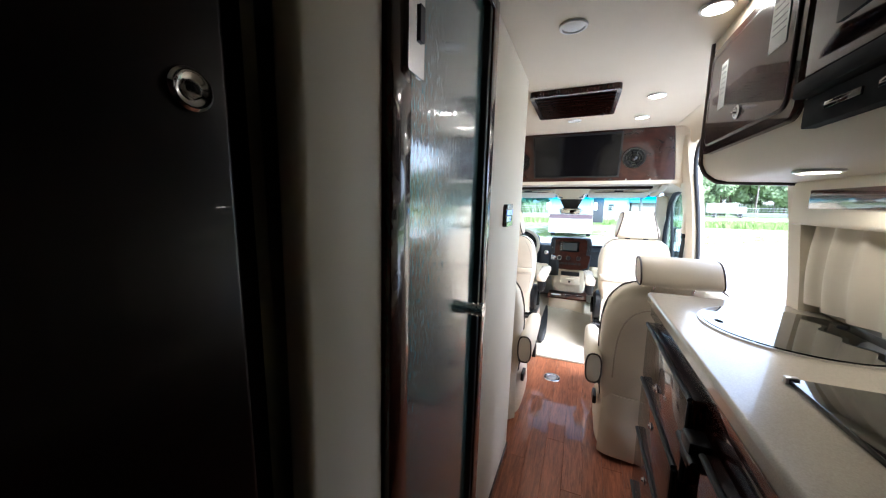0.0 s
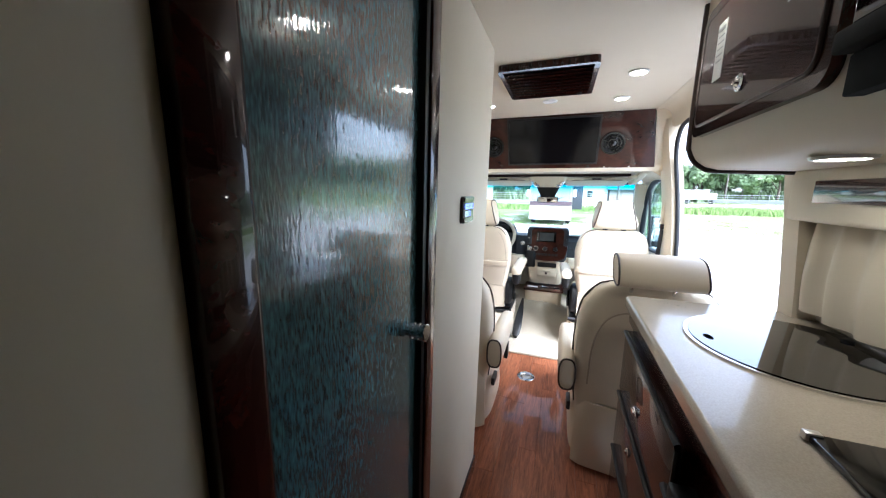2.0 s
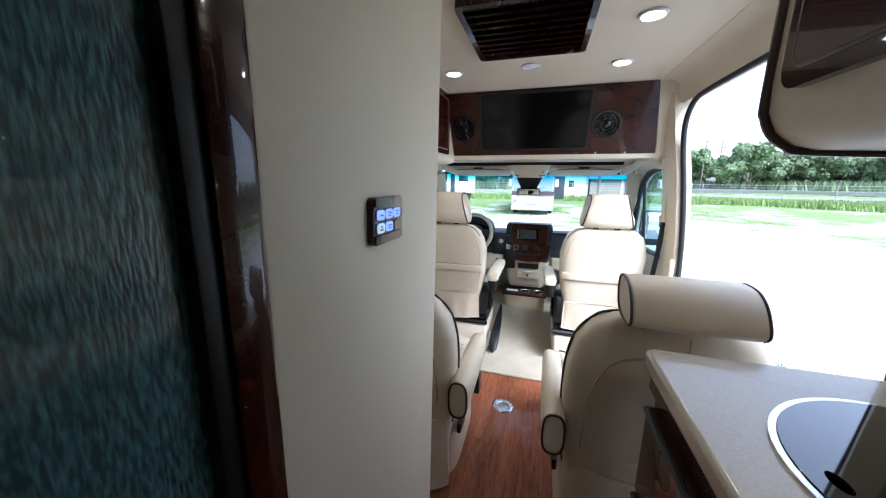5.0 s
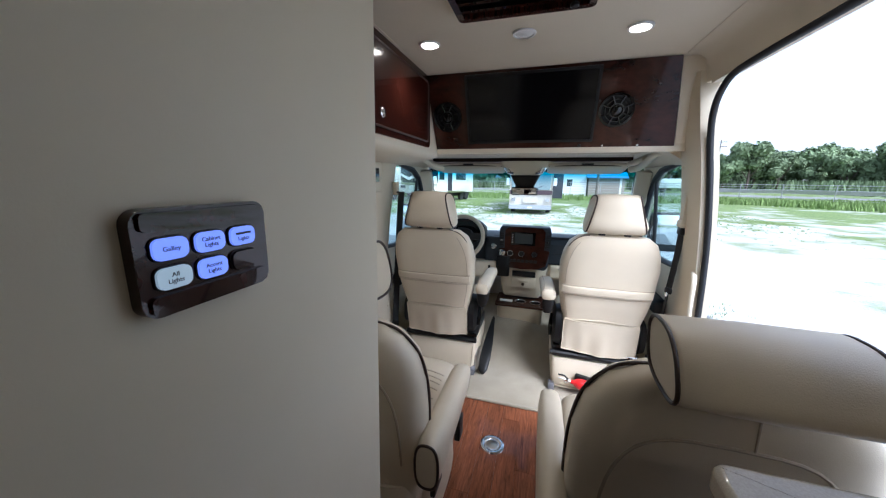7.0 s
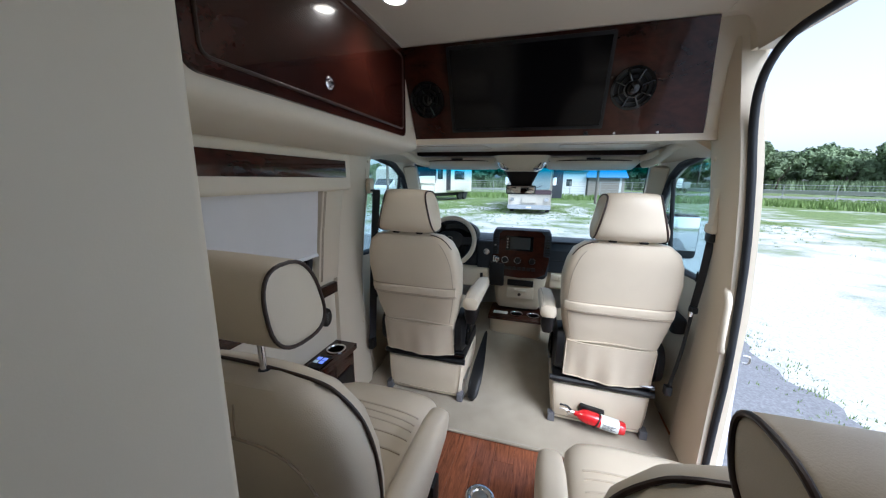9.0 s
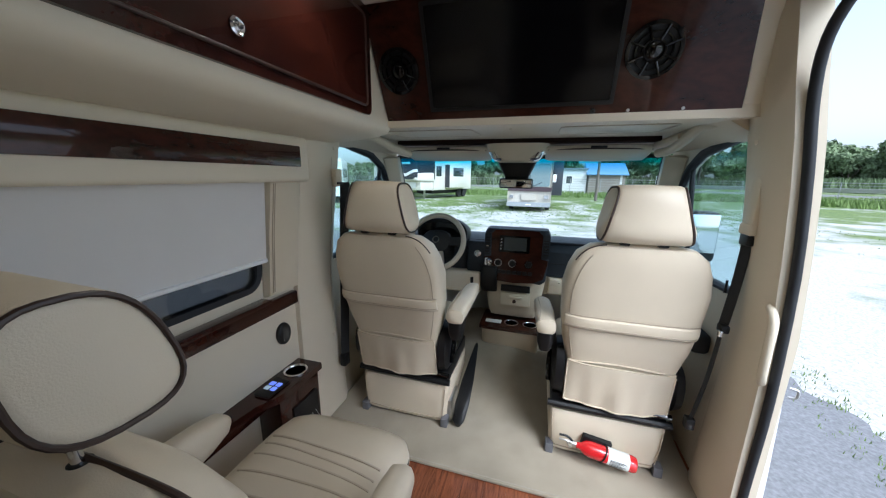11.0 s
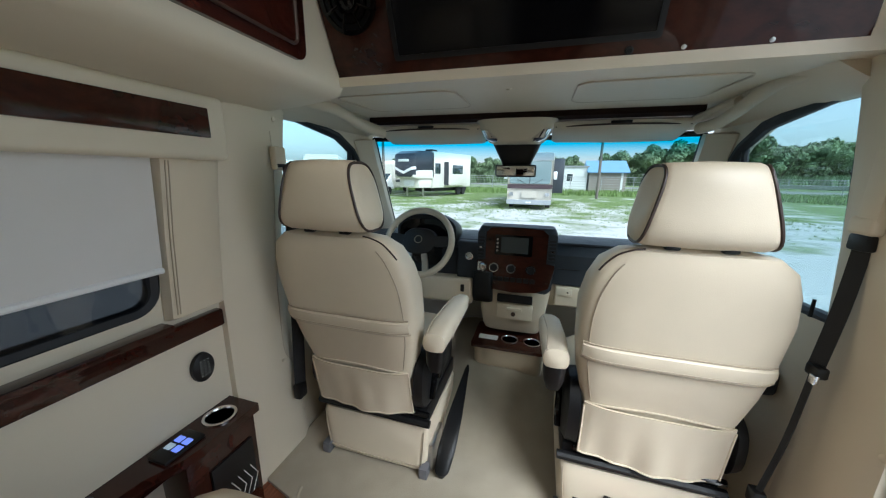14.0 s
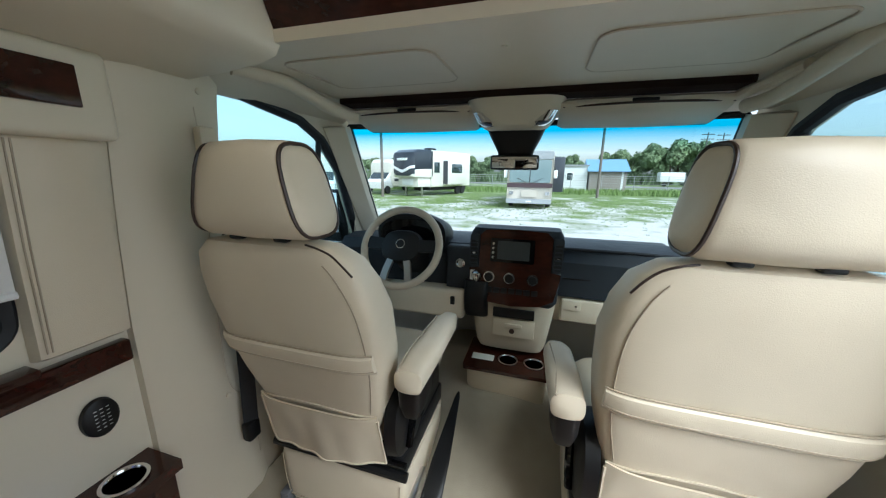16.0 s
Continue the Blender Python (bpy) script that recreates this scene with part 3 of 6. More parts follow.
d1 = framed_door(oh, 0.875, 1.40, 1.480, 1.80, 0.382, (1.132, 1.557))
for y0, y1, z0, z1 in ((0.93, 1.0, 1.645, 1.765), (1.24, 1.285, 1.60, 1.73)):
    lab = part("paper_label", plate(rect(y0, y1, z0, z1), 0.0012), PAPER, d1, "white printed label", m=at(0.3618, 0, 0, ONTO_NX))
    part("print", plate(rect(y0 + .006, y1 - .006, z1 - .02, z1 - .012), 0.0008), PRINT, d1, m=at(0.3604, 0, 0, ONTO_NX))
    for k in range(5):
        part("print", plate(rect(y0 + .006, y1 - .010, z1 - .033 - .014 * k, z1 - .031 - .014 * k), 0.0008), PRINT, d1, m=at(0.3604, 0, 0, ONTO_NX))
mw = thing("microwave", 0.37, 0.45, 1.47, "black glass built-in microwave in the overhead cabinet", "microwave")
part("front", box(0.356, 0.388, 0.12, 0.835, 1.535, 1.83, 0.006), GLOSSBLACK, mw)
part("trim", box(0.350, 0.384, 0.10, 0.850, 1.508, 1.537, 0.004), MATT_BLACK, mw)
part("window", box(0.353, 0.357, 0.30, 0.76, 1.60, 1.80), SCREEN, mw)
vent = part("vent_rail", box(0.362, 0.386, 0.10, 0.835, 1.452, 1.504, 0.003), MATT_BLACK, mw)
for k in range(6):
    part("vent_slot", box(0.359, 0.364, 0.14 + 0.11 * k, 0.22 + 0.11 * k, 1.472, 1.484, 0.001), GLOSSBLACK, vent)

val = thing("galley_valance", 0.66, 0.8, 1.26, "cream window valance with a dark wood strip", "valance")
part("box", box(0.63, 0.735, 0.1, 1.44, 1.255, 1.392, 0.012, 3), WALL, val)
part("strip", box(0.622, 0.632, 0.15, 1.33, 1.305, 1.360, 0.003), CHERRY, val)
pil = tagged(part("door_pillar_rear", loft([[(side_x(z, 1) + 0.07, 1.55, z), (side_x(z, 1) + 0.07, 1.60, z), (side_x(z, 1) - 0.01, 1.585, z), (side_x(z, 1) - 0.08, 1.50, z), (side_x(z, 1) - 0.08, 1.43, z), (side_x(z, 1), 1.42, z)] for z in [0.0, 0.4, 0.8, 1.05, 1.25, 1.4, 1.6, 1.78]]), LINER), "cream moulded pillar behind the sliding door", "pillar", kind="structure")

bm = bmesh.new()
ys = np.linspace(0.12, 1.42, 140)
front = [(0.695 + 0.012 * math.sin(y * 62) + 0.006 * math.sin(y * 23 + 1), float(y)) for y in ys]
rings = [[(x - 0.015 * math.sin((z - 0.95) * 9), y, z) for x, y in front] + [(x + 0.006, y, z) for x, y in reversed(front)] for z in (1.002, 1.05, 1.11, 1.18, 1.26)]
tagged(part("curtain", loft(rings), WALL, sharp=80), "cream pleated curtain behind the counter", "curtain")


# ---- left side ----
ohl = thing("overhead_cabinet", -0.7, 2.1, 1.44, "cream overhead cabinet with dark gloss doors", "overhead cabinet")
prof = [(-0.605, 1.858), (-0.590, 1.52), (-0.585, 1.475), (-0.598, 1.455), (-0.64, 1.443), (-0.75, 1.43), (-0.90, 1.42), (-0.90, 1.858)]
part("body", loft([[(x, y, z) for x, z in prof] for y in (1.575, 2.945)]), WALL, ohl, sharp=50)
for y0, y1, ly in ((1.59, 1.80, 1.70), (1.81, 2.775, 2.22)):
    fr = plate(rect(y0, y1, 1.495, 1.845, 0.03), 0.016, holes=[rect(y0 + 0.03, y1 - 0.03, 1.525, 1.815, 0.02)])
    dd = part("door_frame", fr, CHERRY, ohl, m=at(-0.592, 0, 0, ONTO_PX))
    part("door_panel", plate(rect(y0 + 0.032, y1 - 0.032, 1.527, 1.813, 0.018), 0.018), CHERRY, dd, m=at(-0.594, 0, 0, ONTO_PX))
    part("bead", tube([(-0.575, y, z) for y, z in rect(y0 + 0.03, y1 - 0.03, 1.525, 1.815, 0.02)], 0.004, smooth=0, closed=True), PIPING, dd)
    part("latch", turned([(0, 0), (0.016, 0), (0.018, 0.003), (0.014, 0.006), (0.010, 0.004), (0.008, 0.004), (0.006, 0.012), (0, 0.013)], (-0.576, ly, 1.575), (1, 0, 0), 24), CHROME, dd, "chrome push latch")

vl = thing("window_valance", -0.88, 2.1, 1.25, "cream window valance with a glossy burl strip", "valance")
part("box", box(-0.97, -0.862, 1.50, 2.772, 1.255, 1.425, 0.015, 3), WALL, vl)
part("strip", box(-0.864, -0.852, 1.52, 2.713, 1.312, 1.388, 0.003), BURL, vl)

win = thing("window_1", -0.98, 2.15, 0.83, "side window half covered by a roller shade", "window", kind="structure")
yzs = rect(1.72, 2.60, 0.84, 1.27, 0.06, 8)
part("window_frame", tube([(side_x(z, -1) - 0.02, y, z) for y, z in yzs], 0.022, smooth=0, closed=True), RUBBER, win)
pw = part("pane", plate(rect(1.72, 2.60, 0.84, 1.27, 0.06, 8), 0.005), PRIVACY, win, m=at(-1.005, 0, 0, ONTO_PX))
pw.visible_shadow = False
part("mullion", box(-1.01, -0.985, 2.03, 2.07, 0.84, 1.0, 0.004), RUBBER, win)

shade = thing("roller_shade", -0.95, 2.1, 0.94, "light grey roller shade pulled most of the way down", "shade")
part("cloth", loft([[(-0.925, y, 1.27), (-0.955, y, 0.965), (-0.957, y, 0.965), (-0.927, y, 1.27)] for y in (1.55, 2.60)]), SHADE, shade)
part("bottom_bar", tube([(-0.956, 1.55, 0.958), (-0.956, 2.60, 0.958)], 0.009, smooth=0), WHITE, shade)
pad = thing("padded_window_panel", -0.96, 2.69, 0.79, "cream padded vertical panel beside the window", "panel")
part("pad", loft([[(side_x(z, -1) + 0.004, 2.605, z), (side_x(z, -1) + d, 2.610, z), (side_x(z, -1) + d + 0.006, 2.622, z), (side_x(z, -1) + d + 0.006, 2.755, z), (side_x(z, -1) + d, 2.767, z), (side_x(z, -1) + 0.004, 2.770, z)] for z, d in ((0.800, 0.02), (0.808, 0.034), (1.05, 0.036), (1.25, 0.036), (1.262, 0.03))]), LEATHER, pad)
for yy in (2.618, 2.626):
    part("stitching", tube([(side_x(z, -1) + 0.0425, yy, z) for z in (0.82, 1.05, 1.25)], 0.0018, smooth=0, seg=6), SEAM, pad)
sill = thing("window_sill", -0.97, 2.2, 0.73, "dark gloss cherry sill rail along the side wall", "sill", kind="structure")
part("rail", box(-1.0, -0.968, 1.50, 2.764, 0.722, 0.779, 0.006, 3), CHERRY, sill)
part("ledge", box(-1.0, -0.948, 1.50, 2.60, 0.779, 0.797, 0.003), CHERRY, sill)

dial = thing("speaker_remote", -0.99, 2.67, 0.61, "round black remote disc with white markings on the wall", "remote")
part("disc", turned([(0, 0), (0.046, 0), (0.050, 0.006), (0.048, 0.016), (0.040, 0.021), (0, 0.022)], (0, 0, 0), (1, 0, 0), 36), BLACK, dial, m=Matrix.Translation((-1.0, 2.683, 0.605)) @ Matrix.Diagonal((1, 0.74, 1, 1)))
for k in range(6):
    for j in (-1, 0, 1):
        part("marking", plate(rect(2.683 + j * 0.012 - 0.003, 2.683 + j * 0.012 + 0.003, 0.580 + k * 0.010, 0.5815 + k * 0.010), 0.0008), PAPER, dial, m=at(-0.9782, 0, 0, ONTO_PX))

con = thing("side_console", -0.93, 2.5, 0.0, "dark gloss cherry armrest console with a cup holder", "console")
top = [(1.55, -1.0), (2.764, -1.0), (2.764, -0.872), (2.56, -0.872), (2.51, -0.88), (2.44, -0.915), (2.30, -0.935), (1.55, -0.94)]
hole = [(2.675 + 0.040 * math.cos(k * math.pi / 14), -0.938 + 0.040 * math.sin(k * math.pi / 14)) for k in range(28)]
ct = plate([(x, y) for y, x in top], 0.030, holes=[[(x, y) for y, x in hole]])
ctop = part("top", ct, CHERRY, con, m=Matrix.Translation((0, 0, 0.408)))
part("carcass", box(-1.0, -0.885, 2.52, 2.752, 0.03, 0.408, 0.004), CHERRY, con)
part("plinth", box(-1.0, -0.90, 2.535, 2.75, 0.0, 0.03), BLACK, con)
part("side_rail", box(-1.0, -0.95, 1.55, 2.52, 0.355, 0.408, 0.004), CHERRY, con)
net = part("net_pocket", box(-0.886, -0.876, 2.58, 2.73, 0.12, 0.33, 0.004), BLACK, con)
for k in range(6):
    part("net_cord", tube([(-0.875, 2.585 + k * 0.024, 0.125), (-0.875, 2.61 + k * 0.024, 0.18), (-0.875, 2.585 + k * 0.024, 0.235)], 0.0016, seg=5, smooth=0), PAPER, net)
cup = part("cup_holder", turned([(0.039, 0.0), (0.049, 0.0), (0.049, 0.005), (0.041, 0.005), (0.039, 0.0)], (-0.938, 2.675, 0.438), (0, 0, 1), 36), CHROME, con, "chrome cup holder rim")
part("cup_well", turned([(0.039, 0.0), (0.037, -0.027), (0.0, -0.029)], (-0.938, 2.675, 0.438), (0, 0, 1), 36), STEEL, cup)
sw = part("switch_block", box(-0.972, -0.902, 2.485, 2.60, 0.437, 0.449, 0.005), BLACK, con)
for i in range(2):
    for j in range(2):
        part("button", box(-0.962 + i * 0.03, -0.939 + i * 0.03, 2.52 + j * 0.028, 2.542 + j * 0.028, 0.448, 0.453, 0.003), WHITE_LED if (i, j) == (0, 0) else BLUE_LED, sw)
sock = part("power_socket", box(-0.985, -0.940, 2.27, 2.37, 0.437, 0.451, 0.008, 3), BLACK, con)
part("socket_face", box(-0.972, -0.951, 2.29, 2.33, 0.450, 0.454, 0.003), GLOSSBLACK, sock)

# ---- front overhead cabinet with the television ----
TVM = Matrix.Translation((0, 2.935, 1.49)) @ Matrix.Rotation(radians(23.5), 4, "X") @ ONTO_NY  # plate y runs up the sloping face
tvc = thing("front_overhead_cabinet", MID, 2.9, 1.48, "glossy burl overhead cabinet holding a television", "overhead cabinet")
part("face", plate([(-0.585, 0), (0.622, 0), (0.556, 0.40), (-0.60, 0.40)], 0.02), BURL, tvc, m=TVM @ Matrix.Translation((0, 0, -0.02)))
part("carcass", loft([[(x, 2.975, 1.492), (x, 3.2, 1.492), (x, 3.2, 1.86), (x, 2.815, 1.86)] for x in (-0.60, 0.545)]), CHERRY, tvc)
tagged(part("pillar_corner", loft([[(0.626, y + 0.155, 1.49), (0.74, y + 0.155, 1.49), (0.74, y, 1.93), (0.556, y, 1.93)] for y in (2.783, 3.10)]), LINER), "cream trim beside the front cabinet", "trim", kind="structure")
tv = thing("television", -0.08, 2.86, 1.52, "switched-off black flat television set into the cabinet", "television")
tvb = part("bezel", plate(rect(-0.395, 0.250, 0.042, 0.388, 0.006), 0.006, holes=[rect(-0.382, 0.237, 0.055, 0.375, 0.002)]), BLACK, tv, m=TVM)
part("screen", plate(rect(-0.382, 0.237, 0.055, 0.375), 0.003), SCREEN, tv, m=TVM)


def speaker(cx, cy):
    sp = thing("speaker", cx, 2.86, 1.60, "round black car speaker with a spoked ring grille", "speaker", "speakers beside the television")
    def ring(r0, r1, h, material, name):
        part(name, plate(sup(cx, cy, r1, r1, 2, 40), h, holes=[sup(cx, cy, r0, r0, 2, 40)]), material, sp, m=TVM)
    ring(0.068, 0.078, 0.012, GLOSSBLACK, "rim")
    ring(0.028, 0.034, 0.014, GLOSSBLACK, "inner_ring")
    ring(0.049, 0.053, 0.013, GLOSSBLACK, "middle_ring")
    part("cone", turned([(0.0, -0.006), (0.02, -0.004), (0.067, 0.003), (0.067, 0.0), (0.0, 0.0)][0:4], (0, 0, 0), (0, 0, 1), 36), BLACK, sp, m=TVM @ Matrix.Translation((cx, cy, 0.002)))
    part("tweeter", turned([(0.022, 0), (0.022, 0.012), (0.014, 0.017), (0, 0.018)], (0, 0, 0), (0, 0, 1), 28), GLOSSBLACK, sp, m=TVM @ Matrix.Translation((cx, cy, 0.0)))
    for k in range(8):
        a = radians(45 * k + 22)
        part("spoke", tube([(cx + 0.030 * math.cos(a), cy + 0.030 * math.sin(a), 0.013), (cx + 0.072 * math.cos(a), cy + 0.072 * math.sin(a), 0.013)], 0.004, smooth=0), GLOSSBLACK, sp, m=TVM)


speaker(0.335, 0.19)
speaker(-0.50, 0.19)
eye = tagged(part("sensor_eye", turned([(0.009, 0), (0.009, 0.004), (0.006, 0.005), (0.005, 0.002), (0, 0.002)], (0, 0, 0), (0, 0, 1), 24), BLACK, m=TVM @ Matrix.Translation((0.19, 0.022, 0.0))), "small round black sensor in the burl panel", "sensor")
for cx in (0.30, 0.46):
    tagged(part("screw_cap", turned([(0.005, 0), (0.005, 0.002), (0, 0.003)], (0, 0, 0), (0, 0, 1), 16), STEEL, m=TVM @ Matrix.Translation((cx, 0.02, 0.0))), "small metal screw cap in the burl panel", "screw cap", "screw caps")

# ---- ceiling fittings ----
ac = thing("air_conditioner_grille", -0.06, 1.97, 1.85, "dark cherry slatted air conditioner grille on the ceiling", "air vent")
part("frame", plate(rect(-0.275, 0.135, 1.74, 2.20, 0.02), 0.028, holes=[rect(-0.255, 0.115, 1.762, 2.178, 0.008)]), CHERRY, ac, m=Matrix.Translation((0, 0, 1.832)))
part("backing", box(-0.255, 0.115, 1.762, 2.178, 1.850, 1.858), BLACK, ac)
for k in range(9):
    part("slat", box(-0.253, 0.113, -0.017, 0.017, -0.003, 0.003), CHERRY, ac, m=Matrix.Translation((0, 1.786 + k * 0.046, 1.843)) @ Matrix.Rotation(radians(28), 4, "X"))
part("knob", turned([(0.012, 0), (0.012, 0.008), (0.009, 0.011), (0, 0.011)], (0.075, 2.165, 1.834), (0, 0, -1), 20), BLACK, ac)


def downlight(x, y, z=1.858, spot=1.6, on=True):
    d = thing("downlight", x, y, z - 0.01, "round recessed warm downlight" if on else "round white unlit ceiling disc", "downlight", "ceiling downlights" if on else "")
    part("trim_ring", turned([(0.038, 0), (0.043, 0.001), (0.041, 0.006), (0.034, 0.007), (0.033, 0.002)], (x, y, z), (0, 0, -1), 32), WHITE, d)
    part("lens", turned([(0.034, 0.001), (0.030, 0.004), (0, 0.005)], (x, y, z), (0, 0, -1), 28), LAMP if on else WHITE, d)
    if on:
        l = bpy.data.lights.new("downlight_lamp", "SPOT")
        l.energy, l.spot_size, l.spot_blend, l.color, l.shadow_soft_size = spot, radians(140), 0.8, (1.0, 0.88, 0.72), 0.03
        o = new("downlight_lamp", l)
        o.matrix_basis = pose(x, y, z - 0.012)
        o.parent = d
        o.matrix_parent_inverse = d.matrix_basis.inverted()


for x, y, p in ((0.31, 1.20, 0.12), (0.31, 2.00, 1.2), (0.31, 2.44, 1.8), (-0.45, 2.40, 3.6)):
    downlight(x, y, spot=p)
downlight(-0.06, 1.16, on=False)
downlight(-0.08, 2.39, on=False)
downlight(0.49, 1.03, 1.394, 0.18)


# ---- cab ----
def pillar_section(z, y0, y1, side, proud):
    x = side_x(z, side)
    return [(x + side * 0.05, y0, z), (x - side * proud * 0.5, y0 + 0.005, z), (x - side * proud, y0 + 0.05, z), (x - side * proud, y1 - 0.06, z), (x - side * proud * 0.4, y1 - 0.005, z), (x + side * 0.05, y1, z)]


ZS = [-0.02, 0.3, 0.6, 0.8, 1.05, 1.25, 1.4, 1.55, 1.72, 1.80]
bp = loft([pillar_section(z, 2.772, 3.05 + 0.12 * max(0, 0.6 - z), -1, 0.045) for z in ZS])
tagged(part("pillar_left", bp, LINER), "cream moulded pillar behind the driver", "pillar", kind="structure")
bp = loft([pillar_section(z, 2.808, 3.045 + 0.1 * max(0, 0.6 - z), 1, 0.035) for z in ZS])
tagged(part("pillar_right", bp, LINER), "cream moulded pillar beside the sliding door", "pillar", kind="structure")

for side, nm in ((-1, "left"), (1, "right")):
    hole = [(3.04, 0.86), (3.50, 0.83), (3.92, 0.80), (3.86, 0.95), (3.72, 1.20), (3.56, 1.34), (3.42, 1.40), (3.20, 1.43), (3.04, 1.44)]
    bm = plate([(3.0, -0.02), (4.3, -0.02), (4.3, 0.86), (4.12, 0.88), (3.80, 1.38), (3.66, 1.50), (3.60, 1.60), (3.0, 1.60)], 0.05, holes=[hole])
    for z in (0.4, 0.8, 1.05, 1.25, 1.4):
        bmesh.ops.bisect_plane(bm, geom=bm.verts[:] + bm.edges[:] + bm.faces[:], plane_co=(0, z, 0), plane_no=(0, 1, 0))
    for v in bm.verts:
        y, z, d = v.co
        v.co = (side_x(z, side) + side * (d + 0.0), y, z)
    dr = thing("door_" + nm, side_x(0.5, side), 3.5, 0.0, "cab door with cream trim and a black-edged window", "door", kind="structure")
    part("inner_panel", bm, LINER, dr)
    part("window_seal", tube([(side_x(z, side) + side * 0.015, y, z) for y, z in hole], 0.021, smooth=0, closed=True), RUBBER, dr)
    pn = plate(hole, 0.004)
    for v in pn.verts:
        y, z, d = v.co
        v.co = (side_x(z, side) + side * (0.03 + d), y, z)
    pn = part("pane", pn, TINTED, dr)
    pn.visible_shadow = False
    part("quarter_bar", tube([(side_x(0.82, side) + side * 0.02, 3.56, 0.82), (side_x(1.33, side) + side * 0.02, 3.555, 1.335)], 0.012, smooth=0), RUBBER, dr)
    if side > 0:
        part("lock_pin", cyl(0.005, 0.004, (0.745, 3.07, 0.86), (0.745, 3.07, 0.91), 12), BLACK, dr)
    part("armrest", box(side_x(.6, side) - (0.0 if side < 0 else 0.07), side_x(.6, side) + (0.07 if side < 0 else 0.0), 3.15, 3.6, 0.55, 0.64, 0.02, 3), NAVY, dr)
    # outside mirror
    mx = side_x(0.9, side) + side * 0.18
    mi = thing("wing_mirror", mx, 3.95, 0.8, "black wing mirror on the cab door", "mirror", "wing mirrors")
    part("housing", box(mx - 0.10, mx + 0.10, 3.86, 3.98, 0.80, 1.10, 0.03, 3), BLACK, mi)
    part("mirror_glass", box(mx - 0.085, mx + 0.085, 3.853, 3.861, 0.86, 1.085, 0.002), MIRROR, mi)
    part("arm", tube([(mx, 3.93, 0.84), (side_x(0.8, side) + side * 0.04, 3.93, 0.80)], 0.03, smooth=0), BLACK, mi)

# windscreen and its surround
W_TOP, W_BOT = (3.76, 1.405), (4.22, 0.82)
ws = thing("windscreen", MID, 4.0, 0.82, "wide windscreen with a blue shade band", "windscreen", kind="structure")
def ws_pt(u, v):
    """u across -1..1, v up 0..1, bowed forwards in the middle."""
    half = 0.86 * (1 - v) + 0.77 * v
    bow = 0.10 * (1 - u * u) * (1 - 0.4 * v)
    return (MID + u * half, W_BOT[0] + (W_TOP[0] - W_BOT[0]) * v + bow - 0.07, W_BOT[1] + (W_TOP[1] - W_BOT[1]) * v)
bm = bmesh.new()
NU, NV = 24, 8
grid = [[bm.verts.new(ws_pt(-1 + 2 * i / NU, j / NV)) for i in range(NU + 1)] for j in range(NV + 1)]
for j in range(NV):
    for i in range(NU):
        bm.faces.new((grid[j][i], grid[j][i + 1], grid[j + 1][i + 1], grid[j + 1][i]))
pn = part("pane", bm, WINDSCREEN, ws)
pn.visible_shadow = False
edge = [ws_pt(-1, v / 6) for v in range(7)] + [ws_pt(-1 + u / 6, 1) for u in range(13)] + [ws_pt(1, 1 - v / 6) for v in range(7)] + [ws_pt(1 - u / 6, 0) for u in range(13)]
part("seal", tube(edge, 0.012, smooth=0, closed=True), RUBBER, ws)
for side in (-1, 1):
    pts = [ws_pt(side, v) for v in (-0.05, 0.25, 0.5, 0.75, 1.0)]
    rings = []
    for k, (x, y, z) in enumerate(pts):
        xo = side_x(z, side)
        rings.append([(x - side * 0.01, y - 0.01, z), (x - side * 0.015, y - 0.06, z - 0.01), (xo - side * 0.005, y - 0.14, z - 0.02), (xo + side * 0.06, y - 0.12, z), (xo + side * 0.06, y + 0.05, z), (x, y + 0.03, z)])
    tagged(part("pillar_front", loft(rings), LINER), "cream padded windscreen pillar", "pillar", kind="structure")

# headliner shelf over the cab
bm = loft([[(x, 2.93, 1.475), (x, 3.25, 1.490), (x, 3.55, 1.485), (x, 3.68, 1.46), (x, 3.80, 1.43), (x, 3.84, 1.46), (x, 3.6, 1.60), (x, 2.93, 1.60)] for x in (-0.95, 0.73)])
hl = part("headliner_shelf", bm, LINER)
tagged(hl, "cream moulded headliner over the cab seats", "headliner", kind="structure")
for x0, x1 in ((-0.70, -0.27), (0.10, 0.52)):
    o = rect(x0, x1, 3.06, 3.38, 0.05)
    part("panel_seam", tube([(x, y, 1.4795 + 0.010 * min(1.0, (y - 3.06) / 0.24)) for x, y in o], 0.003, smooth=0, closed=True, seg=6), LEATHER_DARK, hl)
part("button", turned([(0.008, 0), (0.008, 0.003), (0, 0.005)], (-0.10, 3.10, 1.483), (0, 0, -1), 16), LINER, hl)
# solid dark brown strip that stands in for the shade above the visors
part("shadow_gap", box(-0.80, 0.58, 3.50, 3.60, 1.464, 1.487), mat("brown_gap_shade", (0.02, 0.011, 0.008), 0.85, spec=0.1), hl)
for side in (-1, 1):
    x = side_x(1.5, side)
    tagged(part("cab_side_trim", loft([[(side_x(1.42, side) - side * 0.0, y, 1.42), (x - side * 0.09, y, 1.485), (x - side * 0.09, y, 1.56), (x + side * 0.05, y, 1.56), (x + side * 0.05, y, 1.42)] for y in (3.0, 3.35, 3.70)]), LINER), "cream trim above the cab door", "trim", kind="structure")

